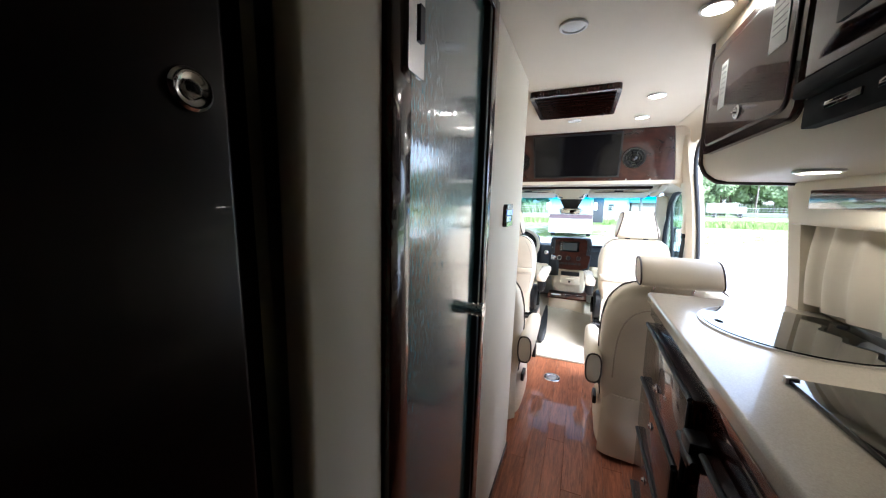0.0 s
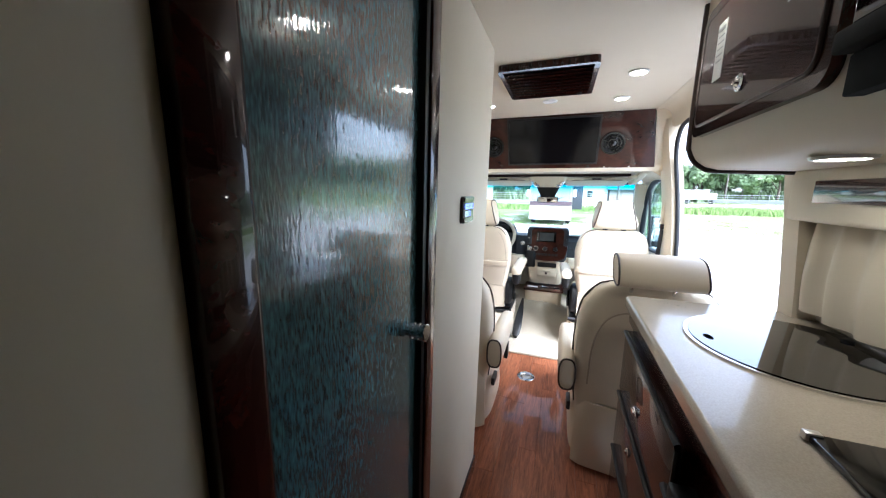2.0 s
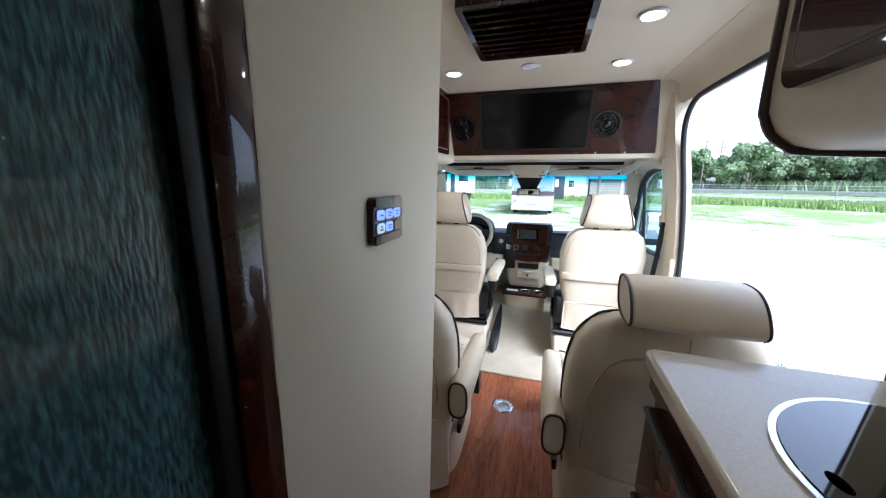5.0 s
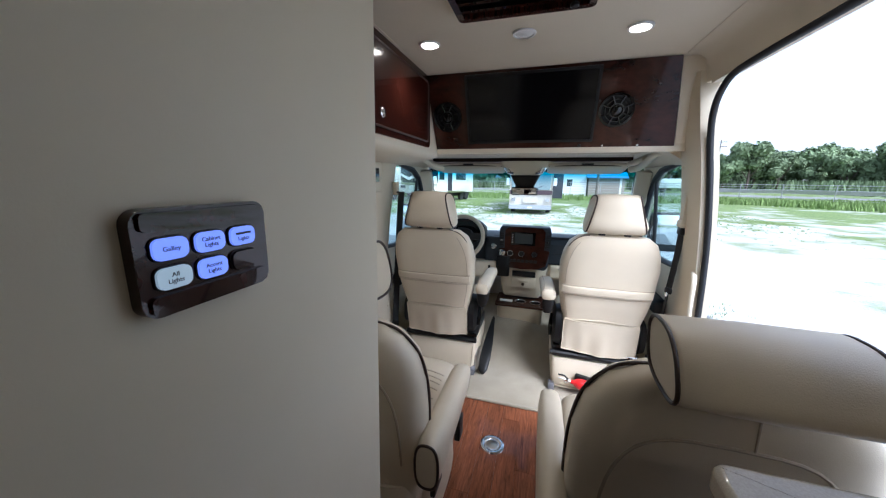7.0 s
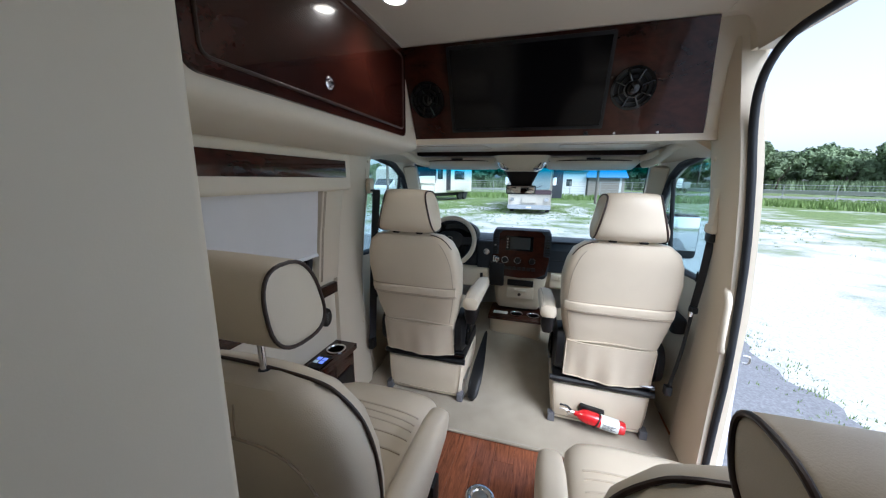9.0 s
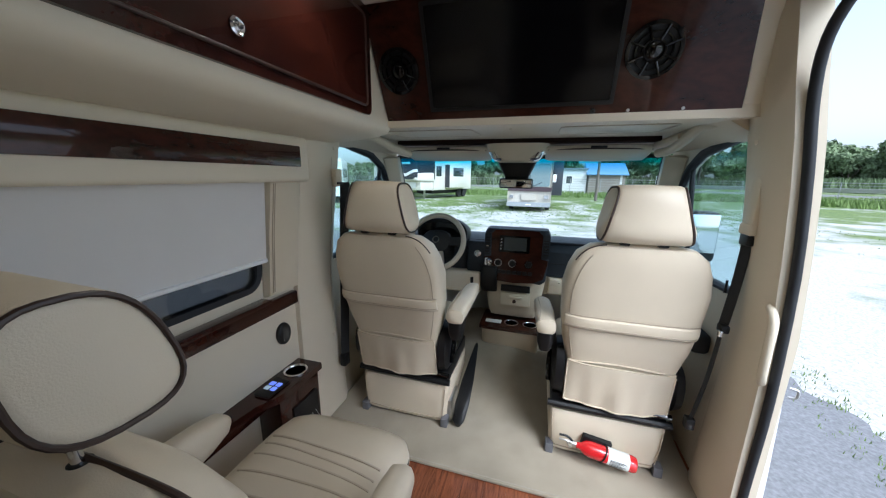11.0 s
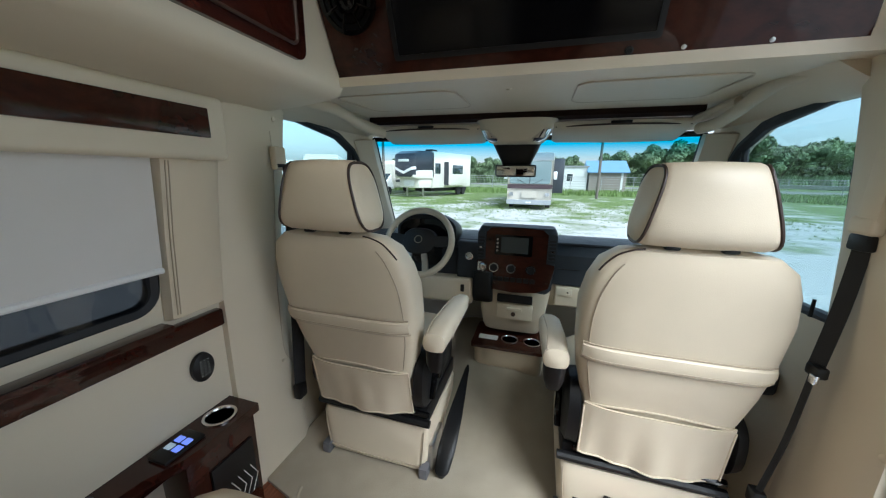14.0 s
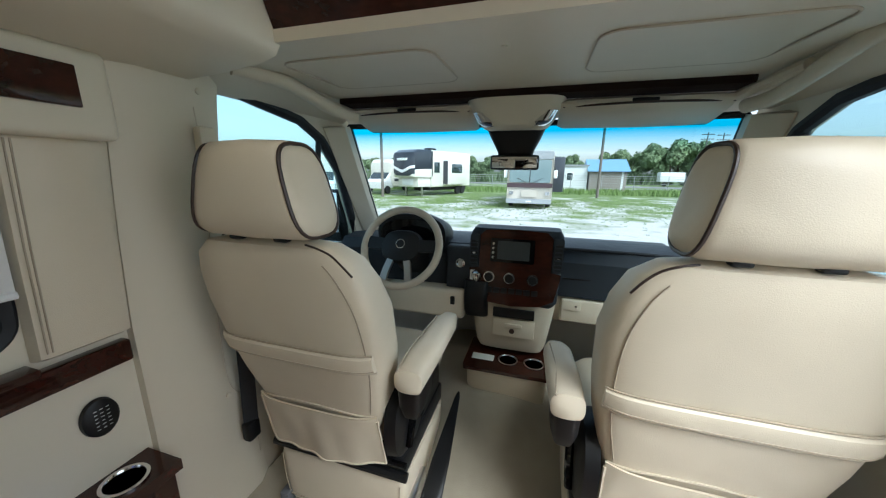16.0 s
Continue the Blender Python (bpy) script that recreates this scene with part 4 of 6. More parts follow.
for x0, x1, dx in ((-0.80, -0.27, -1), (0.05, 0.58, 1)):
    v = thing("sun_visor", (x0 + x1) / 2, 3.65, 1.40, "cream padded sun visor folded up with brown edging", "sun visor", "sun visors")
    rings = []
    for x, r in ((x0, 0.006), (x0 + 0.02, 0.022), ((x0 + x1) / 2, 0.027), (x1 - 0.02, 0.022), (x1, 0.006)):
        rings.append([(x, 3.66 + yy * 0.10, 1.418 - yy * 0.026 + zz * r) for yy, zz in sup(0, 0, 1, 1, 2.6, 20)])
    part("pad", loft(rings), LEATHER, v)
    part("edging", tube([(x0 + 0.01, 3.575, 1.432), ((x0 + x1) / 2, 3.555, 1.434), (x1 - 0.01, 3.575, 1.432)], 0.004), PIPING, v)
    part("clip", box((x0 + x1) / 2 - 0.04, (x0 + x1) / 2 + 0.04, 3.556, 3.566, 1.438, 1.449, 0.003), BLACK, v)
    part("hinge_bar", tube([(x0 + 0.01 if dx < 0 else x1 - 0.01, 3.60, 1.44), (MID + dx * 0.70, 3.50, 1.455), (MID + dx * 0.72, 3.35, 1.465)], 0.017), LEATHER, v)

for pts in ([(-0.835, 3.04, 1.475), (-0.795, 3.12, 1.470), (-0.774, 3.20, 1.463), (-0.748, 3.36, 1.422), (-0.72, 3.48, 1.408)], [(0.66, 3.06, 1.49), (0.638, 3.14, 1.486), (0.625, 3.22, 1.480), (0.614, 3.45, 1.421), (0.585, 3.55, 1.408)]):
    tagged(part("cab_corner_roll", tube(pts, 0.021, seg=12), LINER), "cream padded roll along the cab ceiling's corner", "trim", kind="structure")

pod = thing("overhead_lamp_pod", MID, 3.62, 1.36, "cream overhead map lamp pod with clear lenses", "lamp pod")
part("shell", loft([[(x, y, z) for x, y in sup(MID, 3.64, hw, hd, 3.5, 28)] for z, hw, hd in ((1.50, 0.19, 0.14), (1.45, 0.178, 0.13), (1.40, 0.145, 0.10), (1.375, 0.125, 0.085), (1.366, 0.10, 0.06))]), LINER, pod)
for dx in (-1, 1):
    part("lens", pillow_z([(1.372, MID + dx * 0.085, 3.60, 0.026, 0.035), (1.385, MID + dx * 0.10, 3.585, 0.034, 0.04), (1.42, MID + dx * 0.125, 3.575, 0.030, 0.032)], 2.5, 20), CHROME, pod)
    part("switch", box(MID + dx * 0.03 - 0.01, MID + dx * 0.03 + 0.01, 3.572, 3.58, 1.376, 1.386, 0.002), BLACK, pod)
mirror = thing("rear_view_mirror", MID, 3.72, 1.22, "interior mirror on a black sensor mount", "mirror")
part("mount", loft([[(x, y, z) for x, y in sup(MID, cy, hw, hd, 4, 24)] for z, hw, hd, cy in ((1.375, 0.115, 0.06, 3.70), (1.34, 0.10, 0.05, 3.72), (1.29, 0.075, 0.04, 3.74), (1.268, 0.07, 0.03, 3.74))]), BLACK, mirror)
part("housing", box(MID - 0.100, MID + 0.100, 3.69, 3.715, 1.215, 1.275, 0.010, 3), BLACK, mirror)
part("mirror_glass", box(MID - 0.092, MID + 0.092, 3.686, 3.691, 1.222, 1.268, 0.001), MIRROR, mirror)

# dashboard
dash = thing("dashboard", MID, 3.9, 0.3, "dark blue-grey dashboard with a burl centre stack", "dashboard")
rings = []
for x in np.linspace(-0.98, 0.76, 15):
    f = 0.05 * abs((x - MID) / 0.87) ** 2
    rings.append([(x, 4.28 - f, 0.83), (x, 3.90 - f, 0.875), (x, 3.80 - f, 0.865), (x, 3.755 - f, 0.82), (x, 3.745 - f, 0.665), (x, 3.80, 0.64), (x, 4.28 - f, 0.6)])
part("upper", loft(rings), NAVY, dash)
rings = []
for x in (-0.98, -0.6, -0.3, 0.1, 0.4, 0.76):
    rings.append([(x, 4.2, 0.66), (x, 3.765, 0.662), (x, 3.75, 0.60), (x, 3.78, 0.53), (x, 3.86, 0.50), (x, 4.2, 0.50)])
part("lower", loft(rings), LINER, dash)
glove = part("glove_box", box(0.13, 0.62, 3.735, 3.76, 0.545, 0.655, 0.010, 3), LINER, dash)
part("glove_latch", box(0.135, 0.215, 3.728, 3.737, 0.605, 0.648, 0.004), LINER, glove)
part("lock", turned([(0.005, 0), (0.005, 0.002), (0, 0.003)], (0.195, 3.728, 0.627), (0, -1, 0), 12), CHROME, glove)
seamb = part("shelf_line", box(0.13, 0.70, 3.742, 3.752, 0.745, 0.750), BLACK, dash)
part("dash_lip", tube([(0.12, 3.79, 0.872), (0.45, 3.785, 0.872), (0.74, 3.75, 0.868)], 0.008), RUBBER, dash)

ST = Matrix.Translation((0, 3.664, 0.63)) @ Matrix.Rotation(radians(-10), 4, "X") @ ONTO_NY
part("stack_body", loft([[(x, y, z) for x, y in sup(-0.085, 3.80, hw, 0.13 + d, 9, 36)] for z, hw, d in ((0.60, 0.17, -0.03), (0.64, 0.196, -0.004), (0.80, 0.206, -0.034), (0.93, 0.206, -0.058), (0.955, 0.192, -0.07))]), NAVY, dash)
stk = part("stack_face", plate([(-0.262, 0.03), (-0.20, 0.0), (-0.085, -0.01), (0.03, 0.0), (0.092, 0.03), (0.113, 0.125), (0.114, 0.148), (0.073, 0.154), (0.075, 0.30), (0.05, 0.325), (-0.085, 0.332), (-0.215, 0.325), (-0.24, 0.30), (-0.238, 0.154), (-0.282, 0.148), (-0.281, 0.125)], 0.012), BURL, dash, "glossy burl centre stack", m=ST)
for x0, x1 in ((-0.285, -0.243), (0.078, 0.120)):
    vt = part("air_vent", plate(rect(x0, x1, 0.155, 0.305, 0.012), 0.016), NAVY, dash, m=ST)
    part("vent_opening", plate(rect(x0 + .006, x1 - .006, 0.165, 0.275, 0.006), 0.002), BLACK, vt, m=ST @ Matrix.Translation((0, 0, 0.016)))
    for k in range(6):
        part("vane", plate(rect(x0 + .007, x1 - .007, 0.170 + k * 0.018, 0.176 + k * 0.018), 0.003), NAVY, vt, m=ST @ Matrix.Translation((0, 0, 0.0178)))
    part("vent_tab", plate(rect((x0 + x1) / 2 - .006, (x0 + x1) / 2 + .006, 0.215, 0.221), 0.003), CHROME, vt, m=ST @ Matrix.Translation((0, 0, 0.021)))
rad = part("radio", plate(rect(-0.190, 0.0, 0.185, 0.290, 0.006), 0.006), GLOSSBLACK, dash, m=ST @ Matrix.Translation((0, 0, 0.011)))
part("radio_screen", plate(rect(-0.160, -0.02, 0.197, 0.280, 0.003), 0.002), mat("grey_screen", (0.05, 0.055, 0.055), 0.25), rad, m=ST @ Matrix.Translation((0, 0, 0.017)))
for k in range(4):
    part("radio_button", turned([(0.006, 0), (0.006, 0.004), (0, 0.005)], (0, 0, 0), (0, 0, 1), 14), CHROME, rad, m=ST @ Matrix.Translation((-0.177, 0.205 + k * 0.02, 0.017)))
for x in (-0.19, -0.10, 0.0):
    kb = part("climate_knob", turned([(0.025, 0), (0.025, 0.006), (0.020, 0.007), (0.018, 0.018), (0, 0.019)], (0, 0, 0), (0, 0, 1), 28), BLACK, dash, m=ST @ Matrix.Translation((x, 0.115, 0.011)))
    part("knob_ring", plate(sup(0, 0, 0.024, 0.024, 2, 28), 0.0025, holes=[sup(0, 0, 0.021, 0.021, 2, 28)]), CHROME, kb, m=ST @ Matrix.Translation((x, 0.115, 0.017)))
for k in range(7):
    part("dash_button", plate(rect(-0.2 + k * 0.033, -0.172 + k * 0.033, 0.045, 0.070, 0.004), 0.005), BLACK, dash, m=ST @ Matrix.Translation((0, 0, 0.011)))
part("card", plate(rect(-0.275, -0.243, 0.095, 0.140, 0.003), 0.004), PAPER, dash, "white card", m=ST @ Matrix.Translation((0, 0, 0.02)))
sh = part("gear_panel", loft([[(x, y, z) for x, y in sup(-0.245, cy, 0.055, 0.05, 4, 24)] for z, cy in ((0.545, 3.72), (0.58, 3.69), (0.66, 3.68), (0.72, 3.70))]), BLACK, dash)
part("gear_knob", pillow_z([(0.72, -0.245, 3.66, 0.010, 0.010), (0.745, -0.245, 3.655, 0.022, 0.022), (0.765, -0.245, 3.655, 0.022, 0.022), (0.775, -0.245, 3.655, 0.008, 0.008)], 2, 20), CHROME, sh)
part("console_base", loft([[(x, y, z) for x, y in sup(-0.085, 3.80, hw, hd, 5, 28)] for z, hw, hd in ((0.36, 0.15, 0.06), (0.40, 0.165, 0.085), (0.50, 0.18, 0.105), (0.62, 0.195, 0.115))]), LINER, dash)
slot = part("slot", box(-0.165, 0.02, 3.672, 3.70, 0.555, 0.598, 0.004), BLACK, dash)
dr2 = part("ash_drawer", box(-0.165, 0.025, 3.682, 3.71, 0.455, 0.545, 0.006), LINER, dash)
part("ash_grip", box(-0.11, -0.03, 3.674, 3.69, 0.505, 0.525, 0.005), LINER, dr2)
part("socket", turned([(0.012, 0), (0.012, 0.004), (0, 0.005)], (-0.075, 3.682, 0.488), (0, -1, 0), 18), PIPING, dr2)

# driver's binnacle and steering wheel
part("binnacle", loft([[(x, y, z) for x, z in sup(-0.585, 0.905 + dz, hw, hh, 2.6, 32)] for y, hw, hh, dz in ((3.715, 0.175, 0.10, 0), (3.75, 0.18, 0.105, 0), (3.88, 0.17, 0.09, -0.02), (4.0, 0.13, 0.05, -0.04))]), BLACK, dash)
part("gauge_face", loft([[(x, y, z) for x, z in sup(-0.585, 0.895, 0.16, 0.085, 2.6, 32)] for y in (3.709, 3.715)]), GLOSSBLACK, dash)
part("column_shroud", loft([[(x, y, z) for x, z in sup(-0.588, 0.80 + dz, hw, hw, 3, 24)] for y, hw, dz in ((3.625, 0.05, 0.055), (3.68, 0.07, 0.02), (3.78, 0.10, -0.03))]), BLACK, dash)
part("start_switch", turned([(0.022, 0), (0.022, 0.006), (0.016, 0.008), (0.012, 0.004), (0, 0.005)], (-0.33, 3.70, 0.79), (0, -1, 0), 24), CHROME, dash)
part("switch_panel", box(-0.40, -0.28, 3.70, 3.76, 0.655, 0.87, 0.012, 3), NAVY, dash)
part("knee_panel", box(-0.70, -0.30, 3.66, 3.76, 0.52, 0.665, 0.02, 3), LINER, dash)
part("obd_port", box(-0.365, -0.345, 3.652, 3.664, 0.595, 0.635, 0.003), BLACK, dash)

WHM = Matrix.Translation((-0.588, 3.60, 0.868)) @ Matrix.Rotation(radians(-28), 4, "X") @ ONTO_NY
wheel = thing("steering_wheel", -0.588, 3.6, 0.70, "beige-wrapped three-spoke steering wheel with a dark hub", "steering wheel")
circ = [(0.182 * math.cos(k * math.pi / 20), 0.182 * math.sin(k * math.pi / 20), 0.0) for k in range(40)]
part("rim", tube(circ, 0.017, seg=14, smooth=0, closed=True), LEATHER_DARK, wheel, m=WHM)
part("hub", loft([[(x, y, z) for x, y in sup(0, 0.005, hw, hh, 2.6, 32)] for z, hw, hh in ((-0.04, 0.05, 0.045), (-0.012, 0.100, 0.080), (0.006, 0.090, 0.070), (0.012, 0.055, 0.045))]), BLACK, wheel, m=WHM)
for s in (-1, 1):
    part("spoke", loft([[(s * x, y + h, z) for y, z in ((-0.030, -0.012), (0.026, -0.012), (0.026, 0.005), (-0.030, 0.005))] for x, h in ((0.06, 0.010), (0.11, 0.012), (0.178, 0.016))]), BLACK, wheel, m=WHM)
    part("lower_spoke", loft([[(s * (x + dx), y, z) for dx, z in ((-0.016, -0.012), (0.016, -0.012), (0.016, 0.004), (-0.016, 0.004))] for x, y in ((0.035, -0.045), (0.052, -0.105), (0.064, -0.170))]), STEEL, wheel, m=WHM)
part("badge", plate(sup(0, 0.012, 0.022, 0.022, 2, 28), 0.004, holes=[sup(0, 0.012, 0.0185, 0.0185, 2, 28)]), CHROME, wheel, m=WHM @ Matrix.Translation((0, 0, 0.010)))

# low console at the foot of the dash
lc = thing("cup_holder_console", -0.09, 3.72, 0.0, "cream low console with a burl top and two cup holders", "console")
part("body", loft([[(x, y, z) for x, y in sup(-0.09, cy, 0.185, hd, 6, 28)] for z, cy, hd in ((0.10, 3.76, 0.13), (0.30, 3.735, 0.145), (0.315, 3.735, 0.145))]), LEATHER, lc)
cups = [(-0.085, 3.69), (0.035, 3.69)]
tp = plate(rect(-0.285, 0.105, 3.585, 3.875, 0.02), 0.016, holes=[[(cx + 0.040 * math.cos(k * math.pi / 12), cy + 0.040 * math.sin(k * math.pi / 12)) for k in range(24)] for cx, cy in cups])
part("top", tp, BURL, lc, m=Matrix.Translation((0, 0, 0.3155)))
for cx, cy in cups:
    part("cup_holder", turned([(0.039, 0.0), (0.047, 0.0), (0.047, 0.003), (0.041, 0.003), (0.039, 0.0)], (cx, cy, 0.332), (0, 0, 1), 32), CHROME, lc)
    part("cup_well", turned([(0.039, 0.0), (0.038, -0.0145), (0.0, -0.0148)], (cx, cy, 0.332), (0, 0, 1), 32), BLACK, lc)
part("tray", box(-0.255, -0.150, 3.66, 3.71, 0.3305, 0.3345, 0.002), PAPER, lc)

# carpet, rising over the tunnel in front
bm = bmesh.new()
xs = np.linspace(-0.80, 0.76, 30)
ysx = np.linspace(2.79, 4.2, 30)
def rug_z(x, y):
    hump = max(0.0, min(1.0, (y - 3.15) / 0.45))
    hump = hump * hump * (3 - 2 * hump)
    mid = math.exp(-((x - MID) / 0.34) ** 4)
    return 0.014 + 0.19 * hump * (0.35 + 0.65 * mid)
grid = [[bm.verts.new((x if j == 0 else -0.98 + (x + 0.80) * 1.74 / 1.56, y, rug_z(x, y))) for x in xs] for j, y in enumerate(ysx)]
for j in range(29):
    for i in range(29):
        bm.faces.new((grid[j][i], grid[j][i + 1], grid[j + 1][i + 1], grid[j + 1][i]))
ex = bmesh.ops.extrude_face_region(bm, geom=bm.faces[:])
for v in [v for v in ex["geom"] if isinstance(v, bmesh.types.BMVert)]:
    v.co.z = -0.006
rug = tagged(part("cab_carpet", bm, CARPET), "beige cut-pile carpet over the cab floor", "carpet")
part("bound_edge", tube([(-0.80, 2.84, 0.011), (-0.785, 2.80, 0.011), (-0.75, 2.79, 0.011), (-0.3, 2.79, 0.011), (0.2, 2.79, 0.011), (0.74, 2.80, 0.011)], 0.009), CARPET, rug)


# ---- cab chairs, seen from behind ----
GREYPL = mat("grey_plastic", (0.12, 0.12, 0.13), 0.5)


def front_seat(cx, px, side, lean, set_back, fz, label):
    """cx: the back's middle; px: the pedestal's; side: 1 when the aisle lies on the right; lean: how far the back tips per metre of height;
    set_back: its shift along the van; fz: the pocket flap's lift."""
    st = thing("cab_chair", px, 3.2, 0.0, label, "chair", "cab chairs")
    a = side
    tip = Matrix(((1, 0, 0, 0), (0, 1, -lean, set_back), (0, 0, 1, 0), (0, 0, 0, 1)))
    # pedestal with its stitched cover, black slides above
    ped = part("pedestal", loft([[(x, y, z) for x, y in sup(px, 3.25, hw, hd, 14, 44)] for z, hw, hd in ((0.03, 0.228, 0.215), (0.13, 0.238, 0.222), (0.225, 0.243, 0.22), (0.238, 0.238, 0.214))]), LEATHER, st)
    for s in (-1, 1):
        part("cover_welt", tube([(px + s * 0.210, 3.034, 0.035), (px + s * 0.220, 3.029, 0.13), (px + s * 0.226, 3.030, 0.222)], 0.0022, seg=6), SEAM, ped)
        part("foot", box(px + s * 0.226 - 0.018, px + s * 0.226 + 0.018, 3.012, 3.06, 0.0, 0.06, 0.004), GREYPL, st)
    part("cover_hem", tube([(px - 0.22, 3.032, 0.05), (px, 3.028, 0.045), (px + 0.22, 3.032, 0.05)], 0.003, seg=6), SEAM, ped)
    part("slide_frame", box(px - 0.235, px + 0.235, 3.045, 3.46, 0.238, 0.315, 0.008), BLACK, st)
    part("slide_rail", tube([(px - 0.250, 3.032, 0.272), (px + 0.250, 3.032, 0.264)], 0.016, smooth=0), BLACK, st)
    part("slide_rail", tube([(px - 0.20, 3.036, 0.312), (px + 0.245, 3.036, 0.302)], 0.011, smooth=0), GLOSSBLACK, st)
    part("cushion", loft([[(x, y, z) for x, z in sup(cx, 0.40 + dz, hw, hh, 3.5, 32)] for y, hw, hh, dz in ((3.06, 0.20, 0.06, 0), (3.10, 0.235, 0.085, 0), (3.34, 0.245, 0.09, 0.01), (3.52, 0.24, 0.085, 0.02), (3.58, 0.21, 0.06, 0.02))]), LEATHER, st)
    # backrest: wide shoulders, waist
    lv = [(0.44, 0.185, 0.045, 2.975), (0.46, 0.20, 0.06, 2.985), (0.52, 0.215, 0.072, 2.992), (0.62, 0.238, 0.084, 2.995), (0.72, 0.250, 0.09, 2.994), (0.86, 0.256, 0.085, 2.988),
          (0.94, 0.242, 0.075, 2.978), (1.00, 0.218, 0.062, 2.968), (1.035, 0.175, 0.045, 2.960), (1.049, 0.10, 0.02, 2.957)]
    back = part("backrest", pillow_z([(z, cx, cy, hw, hd) for z, hw, hd, cy in lv], 4.6, 52), LEATHER, st, m=tip)

    def rear(x, z):
        """The rear face of the back at a place."""
        hw, hd, cy = (float(np.interp(z, [l[0] for l in lv], [l[k] for l in lv])) for k in (1, 2, 3))
        return cy - hd * max(0.0, 1 - abs(x / hw) ** 4.6) ** (1 / 4.6)

    # pocket flap with its edge stitch
    zt, zb = 0.718 + fz, 0.665 + fz
    xs_ = np.linspace(-0.236, 0.236, 21)
    rows = [[(cx + x, rear(x, z) - d, z) for x in xs_] + [(cx + x, rear(x, z) + 0.012, z) for x in xs_[::-1]] for z, d in ((zb, 0.004), (zb + 0.004, 0.013), (zb + 0.03, 0.015), (zt - 0.006, 0.011), (zt, 0.003))]
    fl = part("pocket_flap", loft(rows), LEATHER, back, m=tip)
    part("flap_stitch", tube([(cx + x, rear(x, zb + 0.009) - 0.0135, zb + 0.009) for x in xs_], 0.0018, smooth=0, seg=6), SEAM, fl, m=tip)
    part("flap_stitch", tube([(cx + x, rear(x, zt) - 0.004, zt + 0.002) for x in xs_], 0.0026, smooth=0, seg=6), SEAM, fl, m=tip)
    # darker cord under the flap draws the crease's shade
    part("flap_crease_shade", tube([(cx + x, rear(x, zb) - 0.002, zb - 0.004) for x in xs_], 0.004, smooth=0, seg=6), LEATHER_DARK, fl, m=tip)
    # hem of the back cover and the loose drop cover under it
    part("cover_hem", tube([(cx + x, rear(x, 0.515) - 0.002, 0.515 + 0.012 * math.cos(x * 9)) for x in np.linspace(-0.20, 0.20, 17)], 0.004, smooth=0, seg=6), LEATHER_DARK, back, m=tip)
    rng = random.Random(int(cx * 100))
    ph = rng.random() * 3
    cols = np.linspace(-0.205, 0.205, 25)
    rows = []
    for z, sag in ((0.305, 1.0), (0.33, 0.95), (0.375, 0.75), (0.44, 0.45), (0.50, 0.12), (0.515, 0.0)):
        rows.append([(cx + x, 2.918 + 0.03 * abs(x / 0.21) ** 5 - 0.014 - sag * 0.009 * math.sin(x * 23 + ph) - sag * 0.004 * math.sin(x * 61 + ph), z - sag * (0.004 * math.cos(x * 9) - 0.02 * x * a)) for x in cols])
    part("drop_cover", loft([q + [(p[0], p[1] + 0.006, p[2]) for p in reversed(q)] for q in rows]), LEATHER, back, m=tip)
    for k in (0, -1):
        part("cover_welt", tube([q[k] for q in rows[:-1]], 0.004, smooth=3, seg=6), LEATHER, back, m=tip)
    part("cover_welt", tube(rows[0], 0.004, smooth=0, seg=6), LEATHER, back, m=tip)
    part("shoulder_piping", tube([(cx + a * x, rear(x, z) - 0.0012, z) for x, z in ((0.120, 1.041), (0.150, 1.036), (0.180, 1.022), (0.205, 1.000), (0.222, 0.972))], 0.0027, seg=7), PIPING, back, m=tip)
    part("side_seam", tube([(cx + a * x, rear(x, z) - 0.0015, z) for x, z in ((0.165, 1.0), (0.19, 0.96), (0.215, 0.88), (0.222, 0.78), (0.215, 0.66), (0.19, 0.53))], 0.0016, seg=6), SEAM, back, m=tip)
    # headrest: a wedge with piped ends
    hr = []
    for x, k in ((-0.137, 0.62), (-0.134, 0.82), (-0.126, 0.94), (-0.110, 1.0), (0, 1.03), (0.110, 1.0), (0.126, 0.94), (0.134, 0.82), (0.137, 0.62)):
        hr.append([(cx + x * (1 - 0.14 * v + 0.05 * u * (1 + v)), 2.972 + u * (0.068 - 0.014 * v) * k + 0.012 * v, 1.155 + v * 0.105 * k) for u, v in sup(0, 0, 1, 1, 3.2, 28)])
    h = part("headrest", loft(hr), LEATHER, st, sharp=60, m=tip)
    for s, ring in ((-1, hr[2]), (1, hr[6])):
        part("headrest_piping", tube([(p[0] + s * 0.002, p[1], p[2]) for p in ring], 0.0042, smooth=0, closed=True, seg=7), PIPING, h, m=tip)
    for s in (-1, 1):
        part("headrest_clip", box(cx + s * 0.062 - 0.017, cx + s * 0.062 + 0.017, 2.916, 2.95, 1.044, 1.055, 0.004), BLACK, st, m=tip)
        part("headrest_post", cyl(0.006, 0.006, (cx + s * 0.062, 2.965, 1.0), (cx + s * 0.062, 2.965, 1.09), 12), STEEL, st, m=tip)
    # aisle armrest on its black bracket
    ax = cx + a * 0.305
    ya = 2.957 if a > 0 else 2.985
    reach = 1.0 if a > 0 else 0.64
